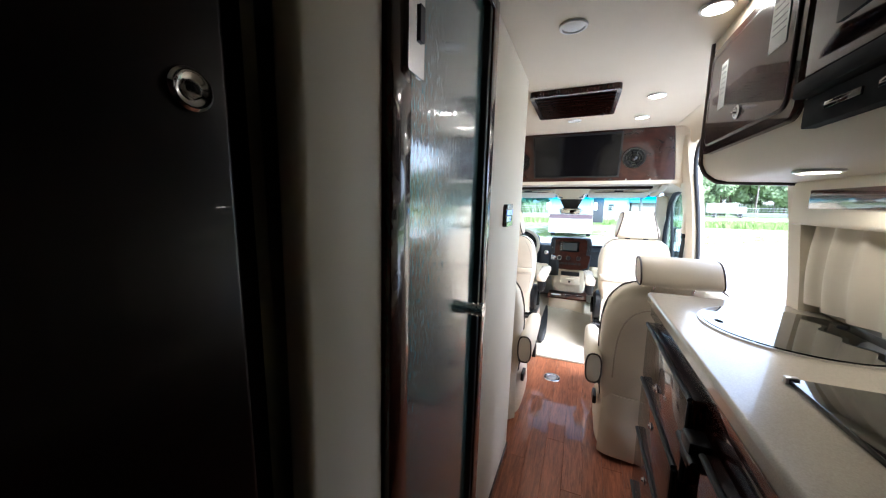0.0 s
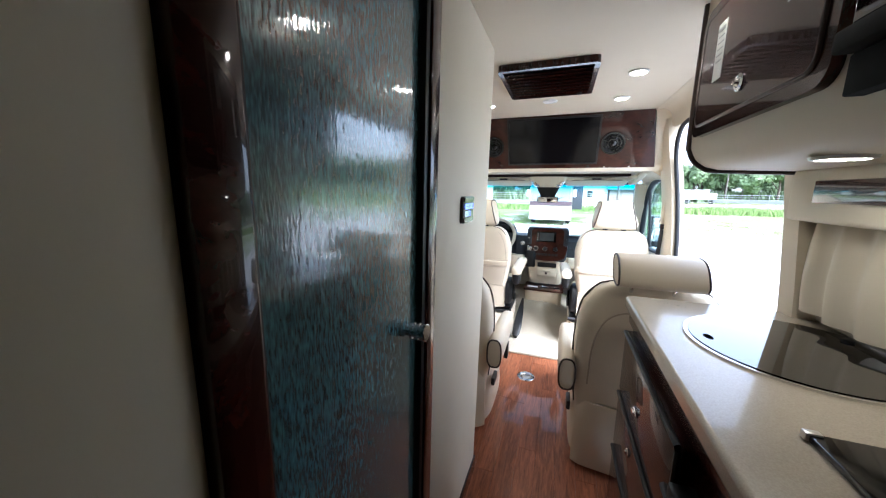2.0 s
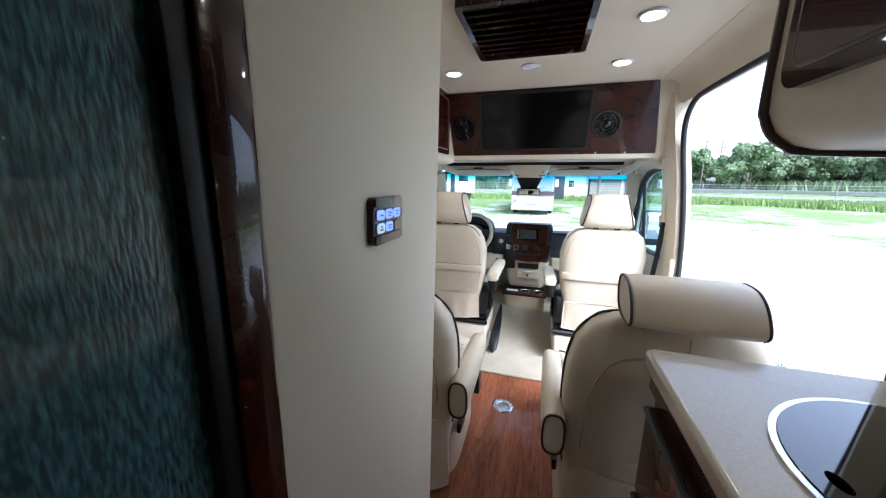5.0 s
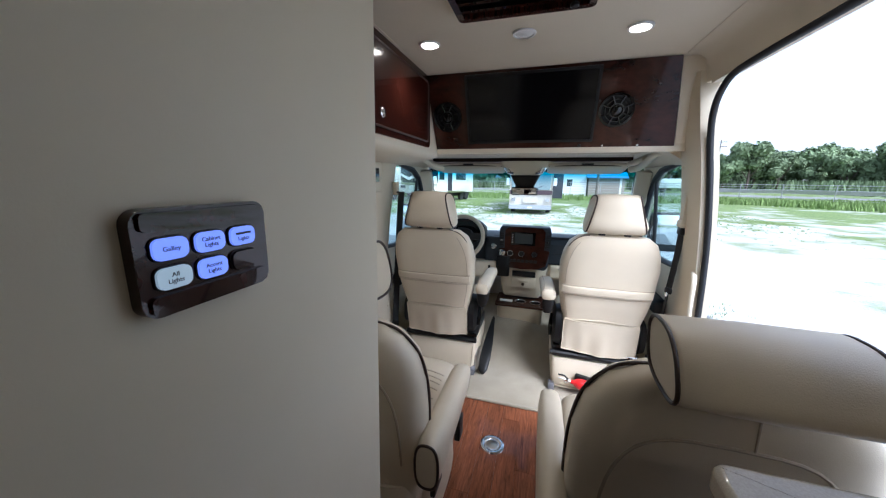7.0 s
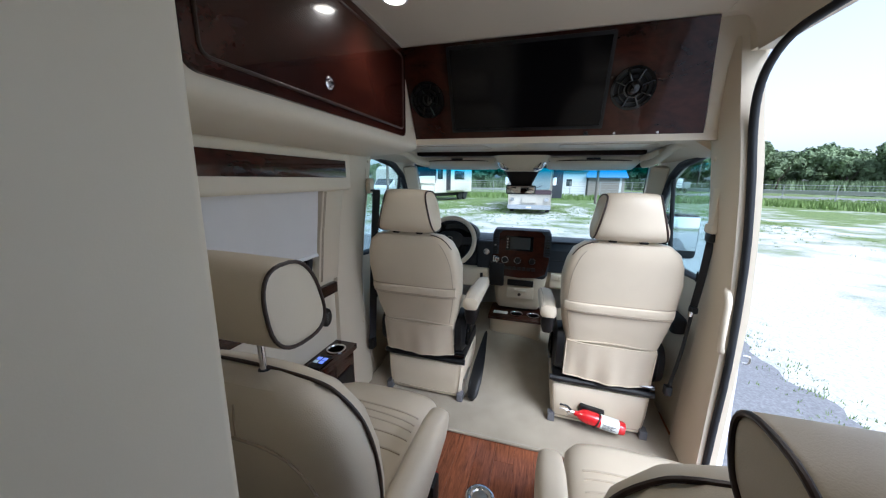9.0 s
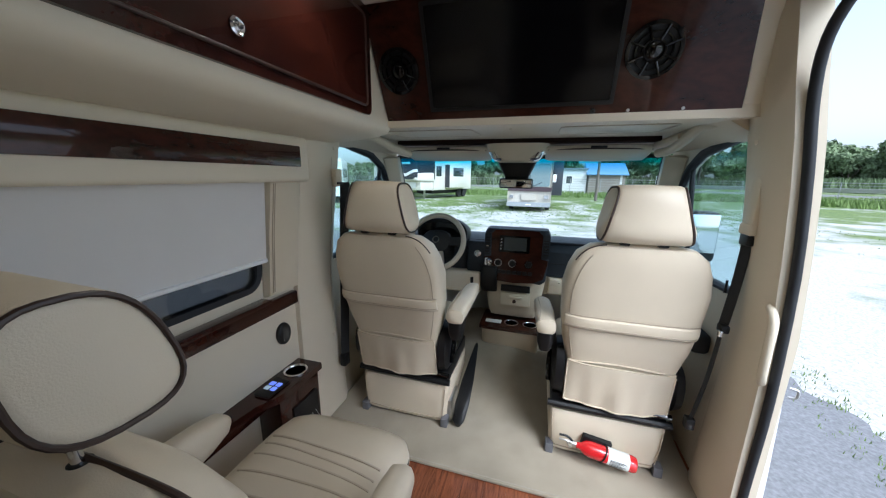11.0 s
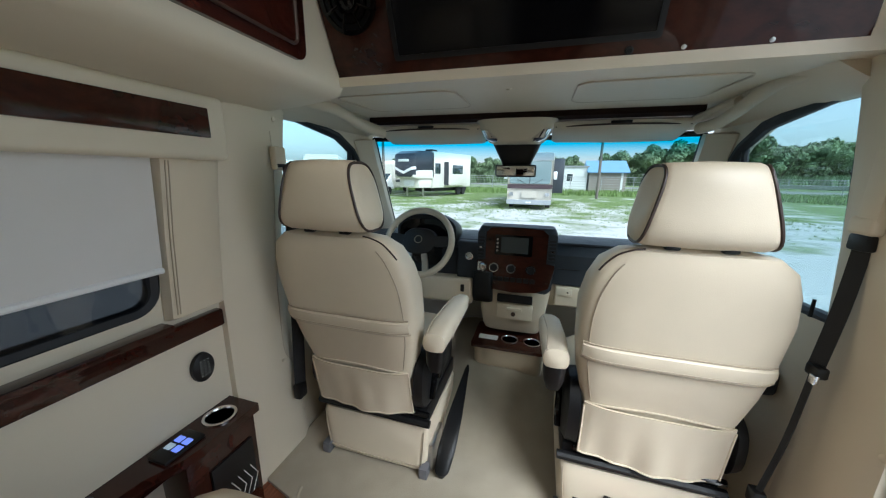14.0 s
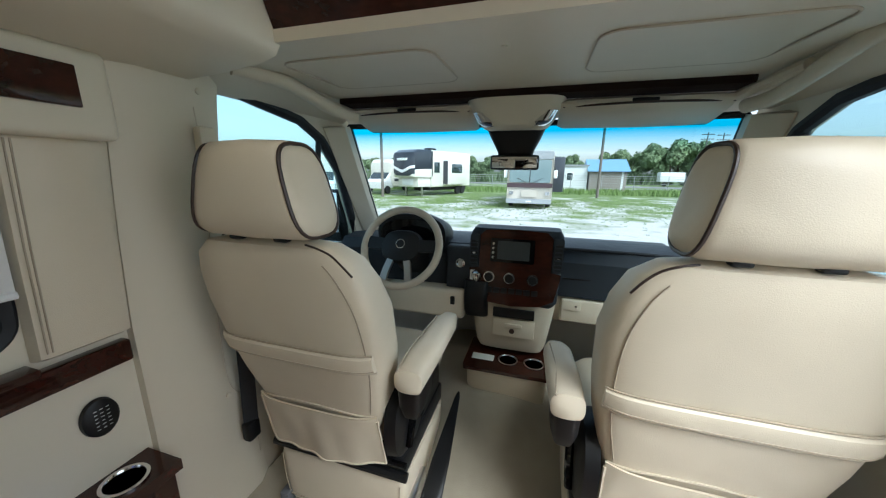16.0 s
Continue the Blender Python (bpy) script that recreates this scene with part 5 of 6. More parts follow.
    arm = part("armrest", loft([[(x, ya + dy, z) for x, z in sup(ax + a * dx, zc, hw, hh, 3, 24)] for dy, zc, hw, hh, dx in ((0, 0.650, 0.025, 0.02, 0), (0.01, 0.655, 0.040, 0.035, 0), (0.10, 0.672, 0.042, 0.036, 0.008), (0.30 * reach, 0.692, 0.038, 0.030, 0.02), (0.355 * reach, 0.695, 0.026, 0.018, 0.022), (0.37 * reach, 0.695, 0.012, 0.008, 0.022))]), LEATHER, st)
    part("arm_seam", tube([(ax - 0.030, ya + 0.008, 0.684), (ax - 0.028, ya + 0.10, 0.704), (ax + a * 0.016 - 0.026, ya + 0.30 * reach, 0.719)], 0.0025, seg=6), SEAM, arm)
    part("arm_base", loft([[(x, y, z) for x, y in sup(ax, ya + 0.07, hw, hd, 4, 20)] for z, hw, hd in ((0.535, 0.024, 0.05), (0.57, 0.034, 0.062), (0.635, 0.038, 0.066))]), BLACK, st)
    part("recliner_cover", loft([[(x, y, z) for y, z in sup(3.10, 0.44, hd * 0.85, hd, 2.6, 24)] for x, hd in ((cx + a * 0.215, 0.125), (cx + a * 0.25, 0.12), (cx + a * 0.268, 0.09))]), BLACK, st)
    part("recliner_lever", tube([(cx + a * 0.272, 3.10, 0.50), (cx + a * 0.278, 3.06, 0.44), (cx + a * 0.275, 3.04, 0.38)], 0.012, seg=8), GLOSSBLACK, st)
    part("side_shield", box(cx + a * 0.235 - 0.012, cx + a * 0.235 + 0.012, 3.08, 3.45, 0.27, 0.46, 0.01), BLACK, st)
    part("recliner_knob", turned([(0.030, 0), (0.028, 0.012), (0, 0.014)], (cx + a * 0.262, 3.16, 0.42), (a, 0, 0), 20), GLOSSBLACK, st)
    part("outer_bracket", loft([[(x, y, z) for y, z in sup(3.12, 0.42, hd, hd, 2.6, 20)] for x, hd in ((cx - a * 0.22, 0.11), (cx - a * 0.25, 0.10))]), BLACK, st)
    return st


front_seat(-0.600, -0.58, 1, 0.235, 0.163, 0.034, "cream leather driver's chair leaning back beside the brake lever")
front_seat(0.411, 0.392, -1, 0.122, 0.140, 0.022, "cream leather passenger chair with a wide back pocket")

hb = thing("handbrake_lever", -0.34, 3.1, 0.02, "long black parking brake lever beside the driver's seat", "brake lever")
def blade(p, hx, hy):
    return [(p[0] + x, p[1] + y, p[2] + y * 0.35) for x, y in sup(0, 0, hx, hy, 2.6, 20)]


part("lever", loft([blade(p, hx, hy) for p, hx, hy in (((-0.283, 3.05, 0.03), 0.016, 0.020), ((-0.281, 3.06, 0.06), 0.032, 0.040), ((-0.276, 3.10, 0.11), 0.037, 0.050), ((-0.273, 3.20, 0.165), 0.033, 0.055), ((-0.273, 3.33, 0.21), 0.022, 0.050), ((-0.275, 3.45, 0.245), 0.012, 0.030), ((-0.276, 3.485, 0.252), 0.006, 0.012))]), BLACK, hb)
part("bracket", box(-0.350, -0.325, 3.06, 3.2, 0.015, 0.14, 0.006), STEEL, hb)

fe = thing("fire_extinguisher", 0.4, 2.985, 0.08, "red fire extinguisher strapped to the seat pedestal", "fire extinguisher")
FEM = Matrix.Translation((0.275, 2.988, 0.112)) @ Matrix.Rotation(radians(9), 4, "Y") @ Matrix.Scale(0.86, 4)
part("bottle", turned([(0.0, 0.0), (0.014, 0.0), (0.016, 0.02), (0.034, 0.045), (0.040, 0.07), (0.040, 0.27), (0.036, 0.285), (0.0, 0.288)], (0, 0, 0), (1, 0, 0), 32), RED, fe, m=FEM)
part("label", turned([(0.0405, 0.15), (0.041, 0.15), (0.041, 0.25), (0.0405, 0.25)], (0, 0, 0), (1, 0, 0), 32), PAPER, fe, "white printed label", m=FEM)
for k in range(5):
    part("print", box(0.16, 0.235 - 0.012 * (k % 3), -0.0415, -0.0405, 0.012 - 0.007 * k, 0.015 - 0.007 * k), INK, fe, m=FEM)
part("valve", turned([(0.015, 0), (0.015, -0.02), (0.011, -0.025), (0.011, -0.045), (0, -0.046)], (0, 0, 0), (1, 0, 0), 18), STEEL, fe, m=FEM)
part("handle", tube([(-0.02, 0, 0.012), (-0.05, 0, 0.03), (-0.09, 0, 0.026)], 0.006, seg=8), BLACK, fe, m=FEM)
part("handle", tube([(-0.02, 0, 0.0), (-0.05, 0, 0.006), (-0.085, 0, 0.0)], 0.006, seg=8), STEEL, fe, m=FEM)
part("gauge", turned([(0.012, 0), (0.012, 0.008), (0, 0.009)], (-0.03, -0.012, 0.0), (0, -1, 0), 16), CHROME, fe, m=FEM)
part("strap", tube([(0.13 + 0.012 * math.sin(t), 0.0425 * math.cos(t), 0.0425 * math.sin(t)) for t in np.linspace(0, 2 * math.pi, 24, endpoint=False)], 0.004, smooth=0, closed=True, seg=6), BLACK, fe, m=FEM)
part("bracket", box(0.03, 0.17, 0.02, 0.06, -0.02, 0.05, 0.004), BLACK, fe, m=FEM)

# seat belts and grab handle on the pillars
sb = thing("seat_belt", -0.87, 2.95, 0.26, "black seat belt hanging down the driver's pillar", "seat belt", "seat belts")
part("webbing", tube([(-0.842, 2.985, 1.25), (-0.872, 3.0, 0.95), (-0.90, 3.015, 0.62), (-0.915, 3.015, 0.33)], 0, smooth=5, flat=(0.046, 0.004, (1, -0.6, 0))), WEB, sb)
part("guide", box(-0.885, -0.856, 2.94, 2.99, 1.23, 1.31, 0.008), LINER, sb)
part("guide_slot", box(-0.859, -0.852, 2.945, 2.985, 1.24, 1.252, 0.002), BLACK, sb)
part("anchor", box(-0.935, -0.900, 2.99, 3.04, 0.27, 0.34, 0.008), BLACK, sb)
sb = thing("seat_belt", 0.68, 2.95, 0.28, "black seat belt with its buckle down the passenger pillar", "seat belt", "seat belts")
part("webbing", tube([(0.717, 2.945, 1.08), (0.712, 2.945, 0.93), (0.702, 2.95, 0.77)], 0, smooth=5, flat=(0.030, 0.004, (-1, -0.7, 0))), WEB, sb)
part("webbing", tube([(0.702, 2.95, 0.77), (0.690, 2.955, 0.55), (0.666, 2.96, 0.36)], 0, smooth=5, flat=(0.013, 0.005, (-1, -0.7, 0))), WEB, sb)
part("guide_rail", box(0.700, 0.738, 2.910, 2.960, 1.120, 1.300, 0.006), LINER, sb)
part("guide", box(0.696, 0.738, 2.910, 2.975, 1.105, 1.145, 0.01, 3), LINER, sb)
part("guide_loop", box(0.701, 0.728, 2.920, 2.970, 1.068, 1.108, 0.008), BLACK, sb)
part("buckle", box(0.686, 0.712, 2.920, 2.960, 0.752, 0.782, 0.006), BLACK, sb)
part("tongue", box(0.678, 0.690, 2.912, 2.930, 0.742, 0.765, 0.003), CHROME, sb)
part("anchor", box(0.650, 0.682, 2.945, 2.980, 0.325, 0.372, 0.006), BLACK, sb)
gh = thing("grab_handle", 0.76, 2.82, 0.63, "cream moulded grab handle on the door pillar", "grab handle")
part("bar", tube([(0.776, 2.850, 0.638), (0.766, 2.815, 0.648), (0.742, 2.778, 0.69), (0.733, 2.766, 0.79), (0.738, 2.778, 0.868), (0.752, 2.830, 0.897)], 0.0125, seg=14), LINER, gh)
part("mount", box(0.755, 0.795, 2.828, 2.862, 0.618, 0.662, 0.010, 3), LINER, gh)
part("mount", box(0.745, 0.785, 2.822, 2.855, 0.882, 0.918, 0.010, 3), LINER, gh)
tagged(part("pillar_seam", tube([(side_x(z, -1) + 0.0455, y, z) for y, z in ((2.955, 1.36), (2.975, 1.20), (2.985, 0.88), (2.985, 0.66), (2.99, 0.50), (3.03, 0.42), (3.06, 0.30), (3.07, 0.15))], 0.0016, seg=6), LEATHER_DARK), "thin curved seam down the pillar trim", "trim", kind="structure")
for side, y, z in ((-1, 2.97, 1.40), (-1, 2.99, 0.86), (-1, 2.98, 0.46), (1, 2.93, 1.40)):
    x = side_x(z, side) - side * 0.045
    tagged(part("trim_plug", turned([(0.009, 0), (0.009, 0.003), (0.005, 0.005), (0, 0.005)], (x, y, z), (-side, 0, 0), 18), LINER), "small round cream plug in the pillar trim", "plug", "trim plugs")


# ---- swivel seats of the lounge ----
def lounge_seat(cx, a, dy, hx, hy, hz, half=0.175, ry=0.086, rz=0.094, tilt=-0.02, rise=0.0):
    """a: direction of the aisle along x; dy: shift along the van; hx, hy, hz: the headrest's middle;
    half, ry, rz, tilt: its half length, radii and slant; rise: how much taller the back is."""
    keep = set(scene.objects)
    st = thing("captain_chair", cx, 2.1, 0.0, "cream leather captain chair with brown piping and a roll headrest", "armchair", "captain chairs of the lounge")
    part("skirt", loft([[(x, y, z) for x, y in sup(cx, cy, hw, hd, 4.5, 40)] for z, cy, hw, hd in ((0.0, 2.10, 0.265, 0.265), (0.05, 2.10, 0.270, 0.27), (0.20, 2.10, 0.265, 0.255), (0.30, 2.12, 0.262, 0.25))]), LEATHER, st)
    # cushion with stitched flutes
    rings = []
    for y, hh, hw in ((1.90, 0.05, 0.22), (1.93, 0.075, 0.245), (2.02, 0.085, 0.25), (2.10, 0.088, 0.25), (2.18, 0.090, 0.252), (2.26, 0.092, 0.252), (2.36, 0.088, 0.25), (2.44, 0.072, 0.24), (2.485, 0.045, 0.21), (2.495, 0.02, 0.17)):
        rings.append([(x, y, z) for x, z in sup(cx, 0.36, hw, hh, 3, 32)])
    cu = part("cushion", loft(rings), LEATHER, st)
    for k, y in enumerate((2.13, 2.18, 2.23, 2.28, 2.33)):
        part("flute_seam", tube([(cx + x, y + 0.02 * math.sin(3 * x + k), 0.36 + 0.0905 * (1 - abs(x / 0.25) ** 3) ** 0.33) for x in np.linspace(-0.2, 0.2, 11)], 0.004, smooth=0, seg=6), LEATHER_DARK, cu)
    part("cushion_piping", tube([(cx + x, y, z) for x, y, z in ((-0.24, 1.98, 0.36), (-0.25, 2.25, 0.36), (-0.235, 2.44, 0.36), (-0.15, 2.497, 0.36), (0, 2.503, 0.36), (0.15, 2.497, 0.36), (0.235, 2.44, 0.36), (0.25, 2.25, 0.36), (0.24, 1.98, 0.36))], 0.004, seg=6), PIPING, cu)
    # backrest, leaning back
    lv = [(0.05, 0.225, 0.055, 1.865), (0.12, 0.235, 0.06, 1.865), (0.30, 0.255, 0.072, 1.865), (0.45, 0.275, 0.085, 1.86), (0.62, 0.282, 0.092, 1.848), (0.73, 0.278, 0.092, 1.835), (0.82, 0.258, 0.085, 1.822), (0.88, 0.215, 0.07, 1.812), (0.91, 0.16, 0.05, 1.805), (0.922, 0.09, 0.02, 1.802)]
    lv = [(z + rise * max(0.0, (z - 0.5) / 0.42), hw, hd, cy) for z, hw, hd, cy in lv]
    back = part("backrest", pillow_z([(z, cx, cy, hw, hd) for z, hw, hd, cy in lv], 3.4, 44), LEATHER, st)
    # raised seam round the inset back panel, piping round the outer edge
    def arch(sc, zt, dy):
        pts = []
        for t in np.linspace(0, 1, 25):
            ang = math.pi * (1 - t)
            x = sc * math.copysign(abs(math.cos(ang)) ** 0.55, math.cos(ang))
            z = 0.45 + (zt - 0.45) * abs(math.sin(ang)) ** 0.55
            hwz = float(np.interp(z, [l[0] for l in lv], [l[1] for l in lv]))
            hdz = float(np.interp(z, [l[0] for l in lv], [l[2] for l in lv]))
            cyz = float(np.interp(z, [l[0] for l in lv], [l[3] for l in lv]))
            k = max(0.0, 1 - abs(x / hwz) ** 3.4) ** (1 / 3.4)
            pts.append((cx + x, cyz - dy * hdz * k, z))
        return pts
    part("panel_seam", tube(arch(0.215, 0.80 + rise, 1.0), 0.004, smooth=0, seg=6), SEAM, back)
    part("centre_seam", tube([(cx + 0.03, float(np.interp(z, [l[0] for l in lv], [l[3] - l[2] for l in lv])) - 0.0005, z) for z in (0.80 + rise, 0.84 + rise, 0.875 + rise)], 0.0025, seg=6), SEAM, back)
    pip = []
    for s in (-1, 1):
        side = [(cx + s * (hw + 0.001), cy + hd * 0.15, z) for z, hw, hd, cy in lv[2:9]]
        pip.append(side if s < 0 else side[::-1])
    part("edge_piping", tube(pip[0] + [(cx, 1.805, 0.925 + rise)] + pip[1], 0.0045, smooth=4, seg=7), PIPING, back)
    folds = []
    for z, k in ((0.02, 1.0), (0.05, 1.0), (0.10, 0.9), (0.16, 0.75), (0.22, 0.55), (0.29, 0.3), (0.355, 0.05)):
        folds.append([(cx + x * (1 + 0.05 * k), 1.778 - 0.010 * k + 0.05 * abs(x / 0.245) ** 6 + 0.007 * k * math.sin(26 * x + 22 * z + a) + 0.004 * k * math.sin(55 * z - 13 * x), z) for x in np.linspace(-0.245, 0.245, 29)])
    part("skirt_cover", loft([q + [(p[0] * 0.96 + cx * 0.04, p[1] + 0.05, p[2]) for p in reversed(q)] for q in folds]), LEATHER, back)
    pk = loft([[(cx + x, 1.783 + y + 0.05 * abs(x / 0.23) ** 4, z) for x, y in [(-0.20 + 0.4 * k / 12, -0.008) for k in range(13)] + [(0.20 - 0.4 * k / 12, 0.02) for k in range(13)]] for z in (0.365, 0.37, 0.43, 0.435)])
    part("pocket_band", pk, LEATHER, back)
    # roll headrest with a flat underside
    hr = []
    for x, k in ((-half, 0.80), (-half + 0.003, 0.95), (-half + 0.01, 1.0), (0, 1.03), (half - 0.01, 1.0), (half - 0.003, 0.95), (half, 0.80)):
        hr.append([(hx + x, hy - dy + u * ry * k * (1 - 0.12 * v) + tilt * v, hz + v * rz * k) for u, v in sup(0, 0, 1, 1, 2.7, 32)])
    h = part("headrest", loft(hr), LEATHER, st, sharp=60)
    for s, ring in ((-1, hr[1]), (1, hr[5])):
        part("headrest_piping", tube([(p[0] + s * 0.002, p[1], p[2]) for p in ring], 0.0038, smooth=0, closed=True, seg=8), PIPING, h)
        part("headrest_post", cyl(0.007, 0.007, (hx + s * 0.075, 1.80, 0.86), (hx + s * 0.075, hy - dy, hz - 0.05), 14), CHROME, st)
        part("post_collar", turned([(0.022, 0), (0.022, 0.008), (0.013, 0.012), (0, 0.012)], (hx + s * 0.075, 1.80, 0.910 + rise), (0, 0, 1), 20), BLACK, st)
    # armrests
    for s in (-1, 1):
        ax = cx + s * 0.305
        rr = []
        for y, zc, hh, hw in ((1.762, 0.49, 0.060, 0.030), (1.768, 0.49, 0.076, 0.036), (1.79, 0.493, 0.082, 0.040), (1.93, 0.50, 0.080, 0.042), (2.06, 0.512, 0.070, 0.042), (2.18, 0.522, 0.050, 0.040), (2.235, 0.526, 0.034, 0.034), (2.255, 0.526, 0.015, 0.02)):
            rr.append([(x, y, z) for x, z in sup(ax, zc, hw, hh, 2.8, 28)])
        ar = part("armrest", loft(rr), LEATHER, st)
        part("arm_piping", tube([(p[0], p[1] - 0.002, p[2]) for p in rr[1]], 0.0045, smooth=0, closed=True, seg=7), PIPING, ar)
        part("arm_pivot", cyl(0.03, 0.03, (cx + s * 0.24, 1.86, 0.40), (cx + s * 0.30, 1.86, 0.40), 20), BLACK, st)
    part("recline_lever", box(cx + a * 0.27, cx + a * 0.29, 1.90, 1.99, 0.22, 0.27, 0.006), BLACK, st)
    for ob in scene.objects:
        if ob not in keep and ob.parent is None:
            ob.matrix_basis = Matrix.Translation((0, dy, 0)) @ ob.matrix_basis
    return st


lounge_seat(-0.555, 1, 0.03, -0.575, 1.825, 1.080, 0.175, 0.074, 0.088)
lounge_seat(0.41, -1, -0.04, 0.398, 1.672, 1.022, 0.145, 0.080, 0.059, 0.024, 0.034)

for x, y, z in ((-0.235, 2.12, 0.345),):
    bk = tagged(part("belt_buckle", box(x - 0.012, x + 0.012, y, y + 0.06, 0.30, z + 0.05, 0.005), BLACK), "black seat belt buckle with a red button", "buckle")
    part("button", box(x - 0.008, x + 0.008, y + 0.06, y + 0.066, z + 0.02, z + 0.045, 0.002), RED, bk)

drain = thing("table_leg_socket", -0.13, 2.47, 0.0, "round chrome table leg socket in the floor", "floor socket")
part("flange", turned([(0.062, 0), (0.060, 0.005), (0.048, 0.007), (0.036, 0.004), (0.034, 0.002)], (-0.13, 2.47, 0.0), (0, 0, 1), 36), CHROME, drain)
part("cap", turned([(0.034, 0), (0.030, 0.003), (0.0, 0.0035)], (-0.13, 2.47, 0.0), (0, 0, 1), 28), STEEL, drain)
for k in range(3):
    t = radians(120 * k + 20)
    part("screw", turned([(0.005, 0), (0.005, 0.003), (0, 0.003)], (-0.13 + 0.052 * math.cos(t), 2.47 + 0.052 * math.sin(t), 0.005), (0, 0, 1), 12), STEEL, drain)

# ---- light switch panel on the partition ----
sp = thing("light_switch_panel", -0.26, 1.25, 1.21, "dark gloss wood switch panel with lit blue buttons", "switch panel")
part("surround", plate(rect(1.195, 1.312, 1.217, 1.301, 0.012), 0.018), CHERRY, sp, m=on_partition(-0.006, -0.010, 0.008))
part("upper_band", plate(rect(1.200, 1.307, 1.284, 1.298, 0.004), 0.003), CHERRY, sp, m=on_partition(0.012, -0.010, 0.008))
part("lower_band", plate(rect(1.200, 1.307, 1.220, 1.234, 0.004), 0.003), CHERRY, sp, m=on_partition(0.012, -0.010, 0.008))
for i, y in enumerate((1.218, 1.250, 1.282)):
    for j, z in enumerate((1.247, 1.270)):
        m_ = CHERRY if (i, j) == (2, 0) else (WHITE_LED if (i, j) == (0, 0) else BLUE_LED)
        btn = part("button", plate(rect(y - 0.013, y + 0.013, z - 0.0085, z + 0.0085, 0.006), 0.004), m_, sp, m=on_partition(0.012, -0.010, 0.008))
        part("button_rim", tube([(yy, zz, 0.001) for yy, zz in rect(y - 0.0135, y + 0.0135, z - 0.009, z + 0.009, 0.006)], 0.0008, smooth=0, closed=True, seg=5), BLACK, btn, m=on_partition(0.012, -0.010, 0.008))
        words = {(0, 1): ("Galley",), (1, 1): ("Cabinet", "Lights"), (2, 1): ("", "Lights"), (0, 0): ("All", "Lights"), (1, 0): ("Accent", "Lights")}.get((i, j), ())
        for k, w in enumerate(words):
            if not w:
                part("print", plate(rect(y - 0.008, y + 0.008, z + 0.0015, z + 0.0035), 0.0004), INK, btn, m=on_partition(0.0162, -0.010, 0.008))
                continue
            cu = bpy.data.curves.new("lettering", "FONT")
            cu.body, cu.size, cu.align_x, cu.align_y, cu.extrude = w, 0.0052, "CENTER", "CENTER", 0.0002
            cu.materials.append(INK)
            o = new("lettering", cu)
            o.parent = btn
            o.matrix_basis = on_partition(0.0164, y - 0.010, z + 0.008) @ Matrix.Translation((0, (0.0025 - 0.005 * k) if len(words) > 1 else 0, 0))


# ---- the open sliding door's frame ----
oy0, oy1 = 1.60, 2.765
ring = [(oy0, 0.0)] + [(oy0, z) for z in (0.5, 1.0, 1.3, 1.6)] + [(oy0 + 0.05, 1.70), (oy0 + 0.13, 1.735)] + [(y, 1.74) for y in (1.9, 2.2, 2.45)]
ring += [(2.62, 1.73), (2.72, 1.68), (2.775, 1.60), (2.80, 1.48), (2.802, 1.3), (2.80, 1.0), (2.80, 0.6), (2.805, 0.3), (2.81, 0.0)]
seal = tagged(part("door_seal", tube([(side_x(z, 1) + 0.012, y, z) for y, z in ring], 0.013, seg=10, smooth=3), RUBBER), "black rubber seal round the sliding door opening", "seal", kind="structure")
tagged(part("door_sill", box(0.74, 0.86, 1.58, 2.83, -0.06, 0.004, 0.006), STEEL), "metal step sill of the sliding door", "sill", kind="structure")
bm = loft([[(side_x(z, 1) + 0.03, y, z) for y in (2.812, 2.86)] + [(side_x(z, 1) + 0.032 + 0.05 * max(0.0, min(1.0, 1.1 - z)), y, z) for y in (2.86, 2.82)] for z in (-0.30, 0.0, 0.3, 0.6, 0.8, 1.05, 1.25, 1.4, 1.6, 1.72)])
tagged(part("body_pillar_right", bm, WHITE), "white painted van body beside the door opening", "body panel", kind="structure")
hook = tagged(part("door_striker", tube([(0.84, 2.81, 0.612), (0.858, 2.805, 0.616), (0.858, 2.805, 0.640), (0.84, 2.81, 0.644)], 0.004), STEEL), "small steel door striker on the body pillar", "striker")
# white outer skin, roof and bonnet close the van round
tagged(part("body_roof", box(-0.95, 0.73, -1.1, 3.75, 1.95, 1.99, 0.015), WHITE), "white van roof skin", "roof", kind="structure")
for side in (-1, 1):
    x = side_x(0.4, side) + side * 0.10
    tagged(part("body_side", box(min(x, x + side * 0.02), max(x, x + side * 0.02), -1.1, 1.55 if side > 0 else 2.0 - 0.45, -0.5, 1.9), WHITE), "white van side skin", "body panel", kind="structure")
tagged(part("van_bonnet", loft([[(x, 4.27, 0.76), (x, 4.6, 0.66), (x, 4.95, 0.45), (x, 4.95, -0.4), (x, 4.27, -0.4)] for x in (-0.98, 0.76)]), WHITE), "white van bonnet below the windscreen", "bonnet", kind="structure")
tagged(part("bulkhead", box(-1.03, 0.81, 4.285, 4.30, -0.05, 0.80), BLACK), "dark bulkhead in front of the pedals", "bulkhead", kind="structure")
tagged(part("cowl_grille", box(-0.95, 0.73, 4.15, 4.45, 0.77, 0.81, 0.01), BLACK), "black plastic cowl under the windscreen", "cowl", kind="structure")

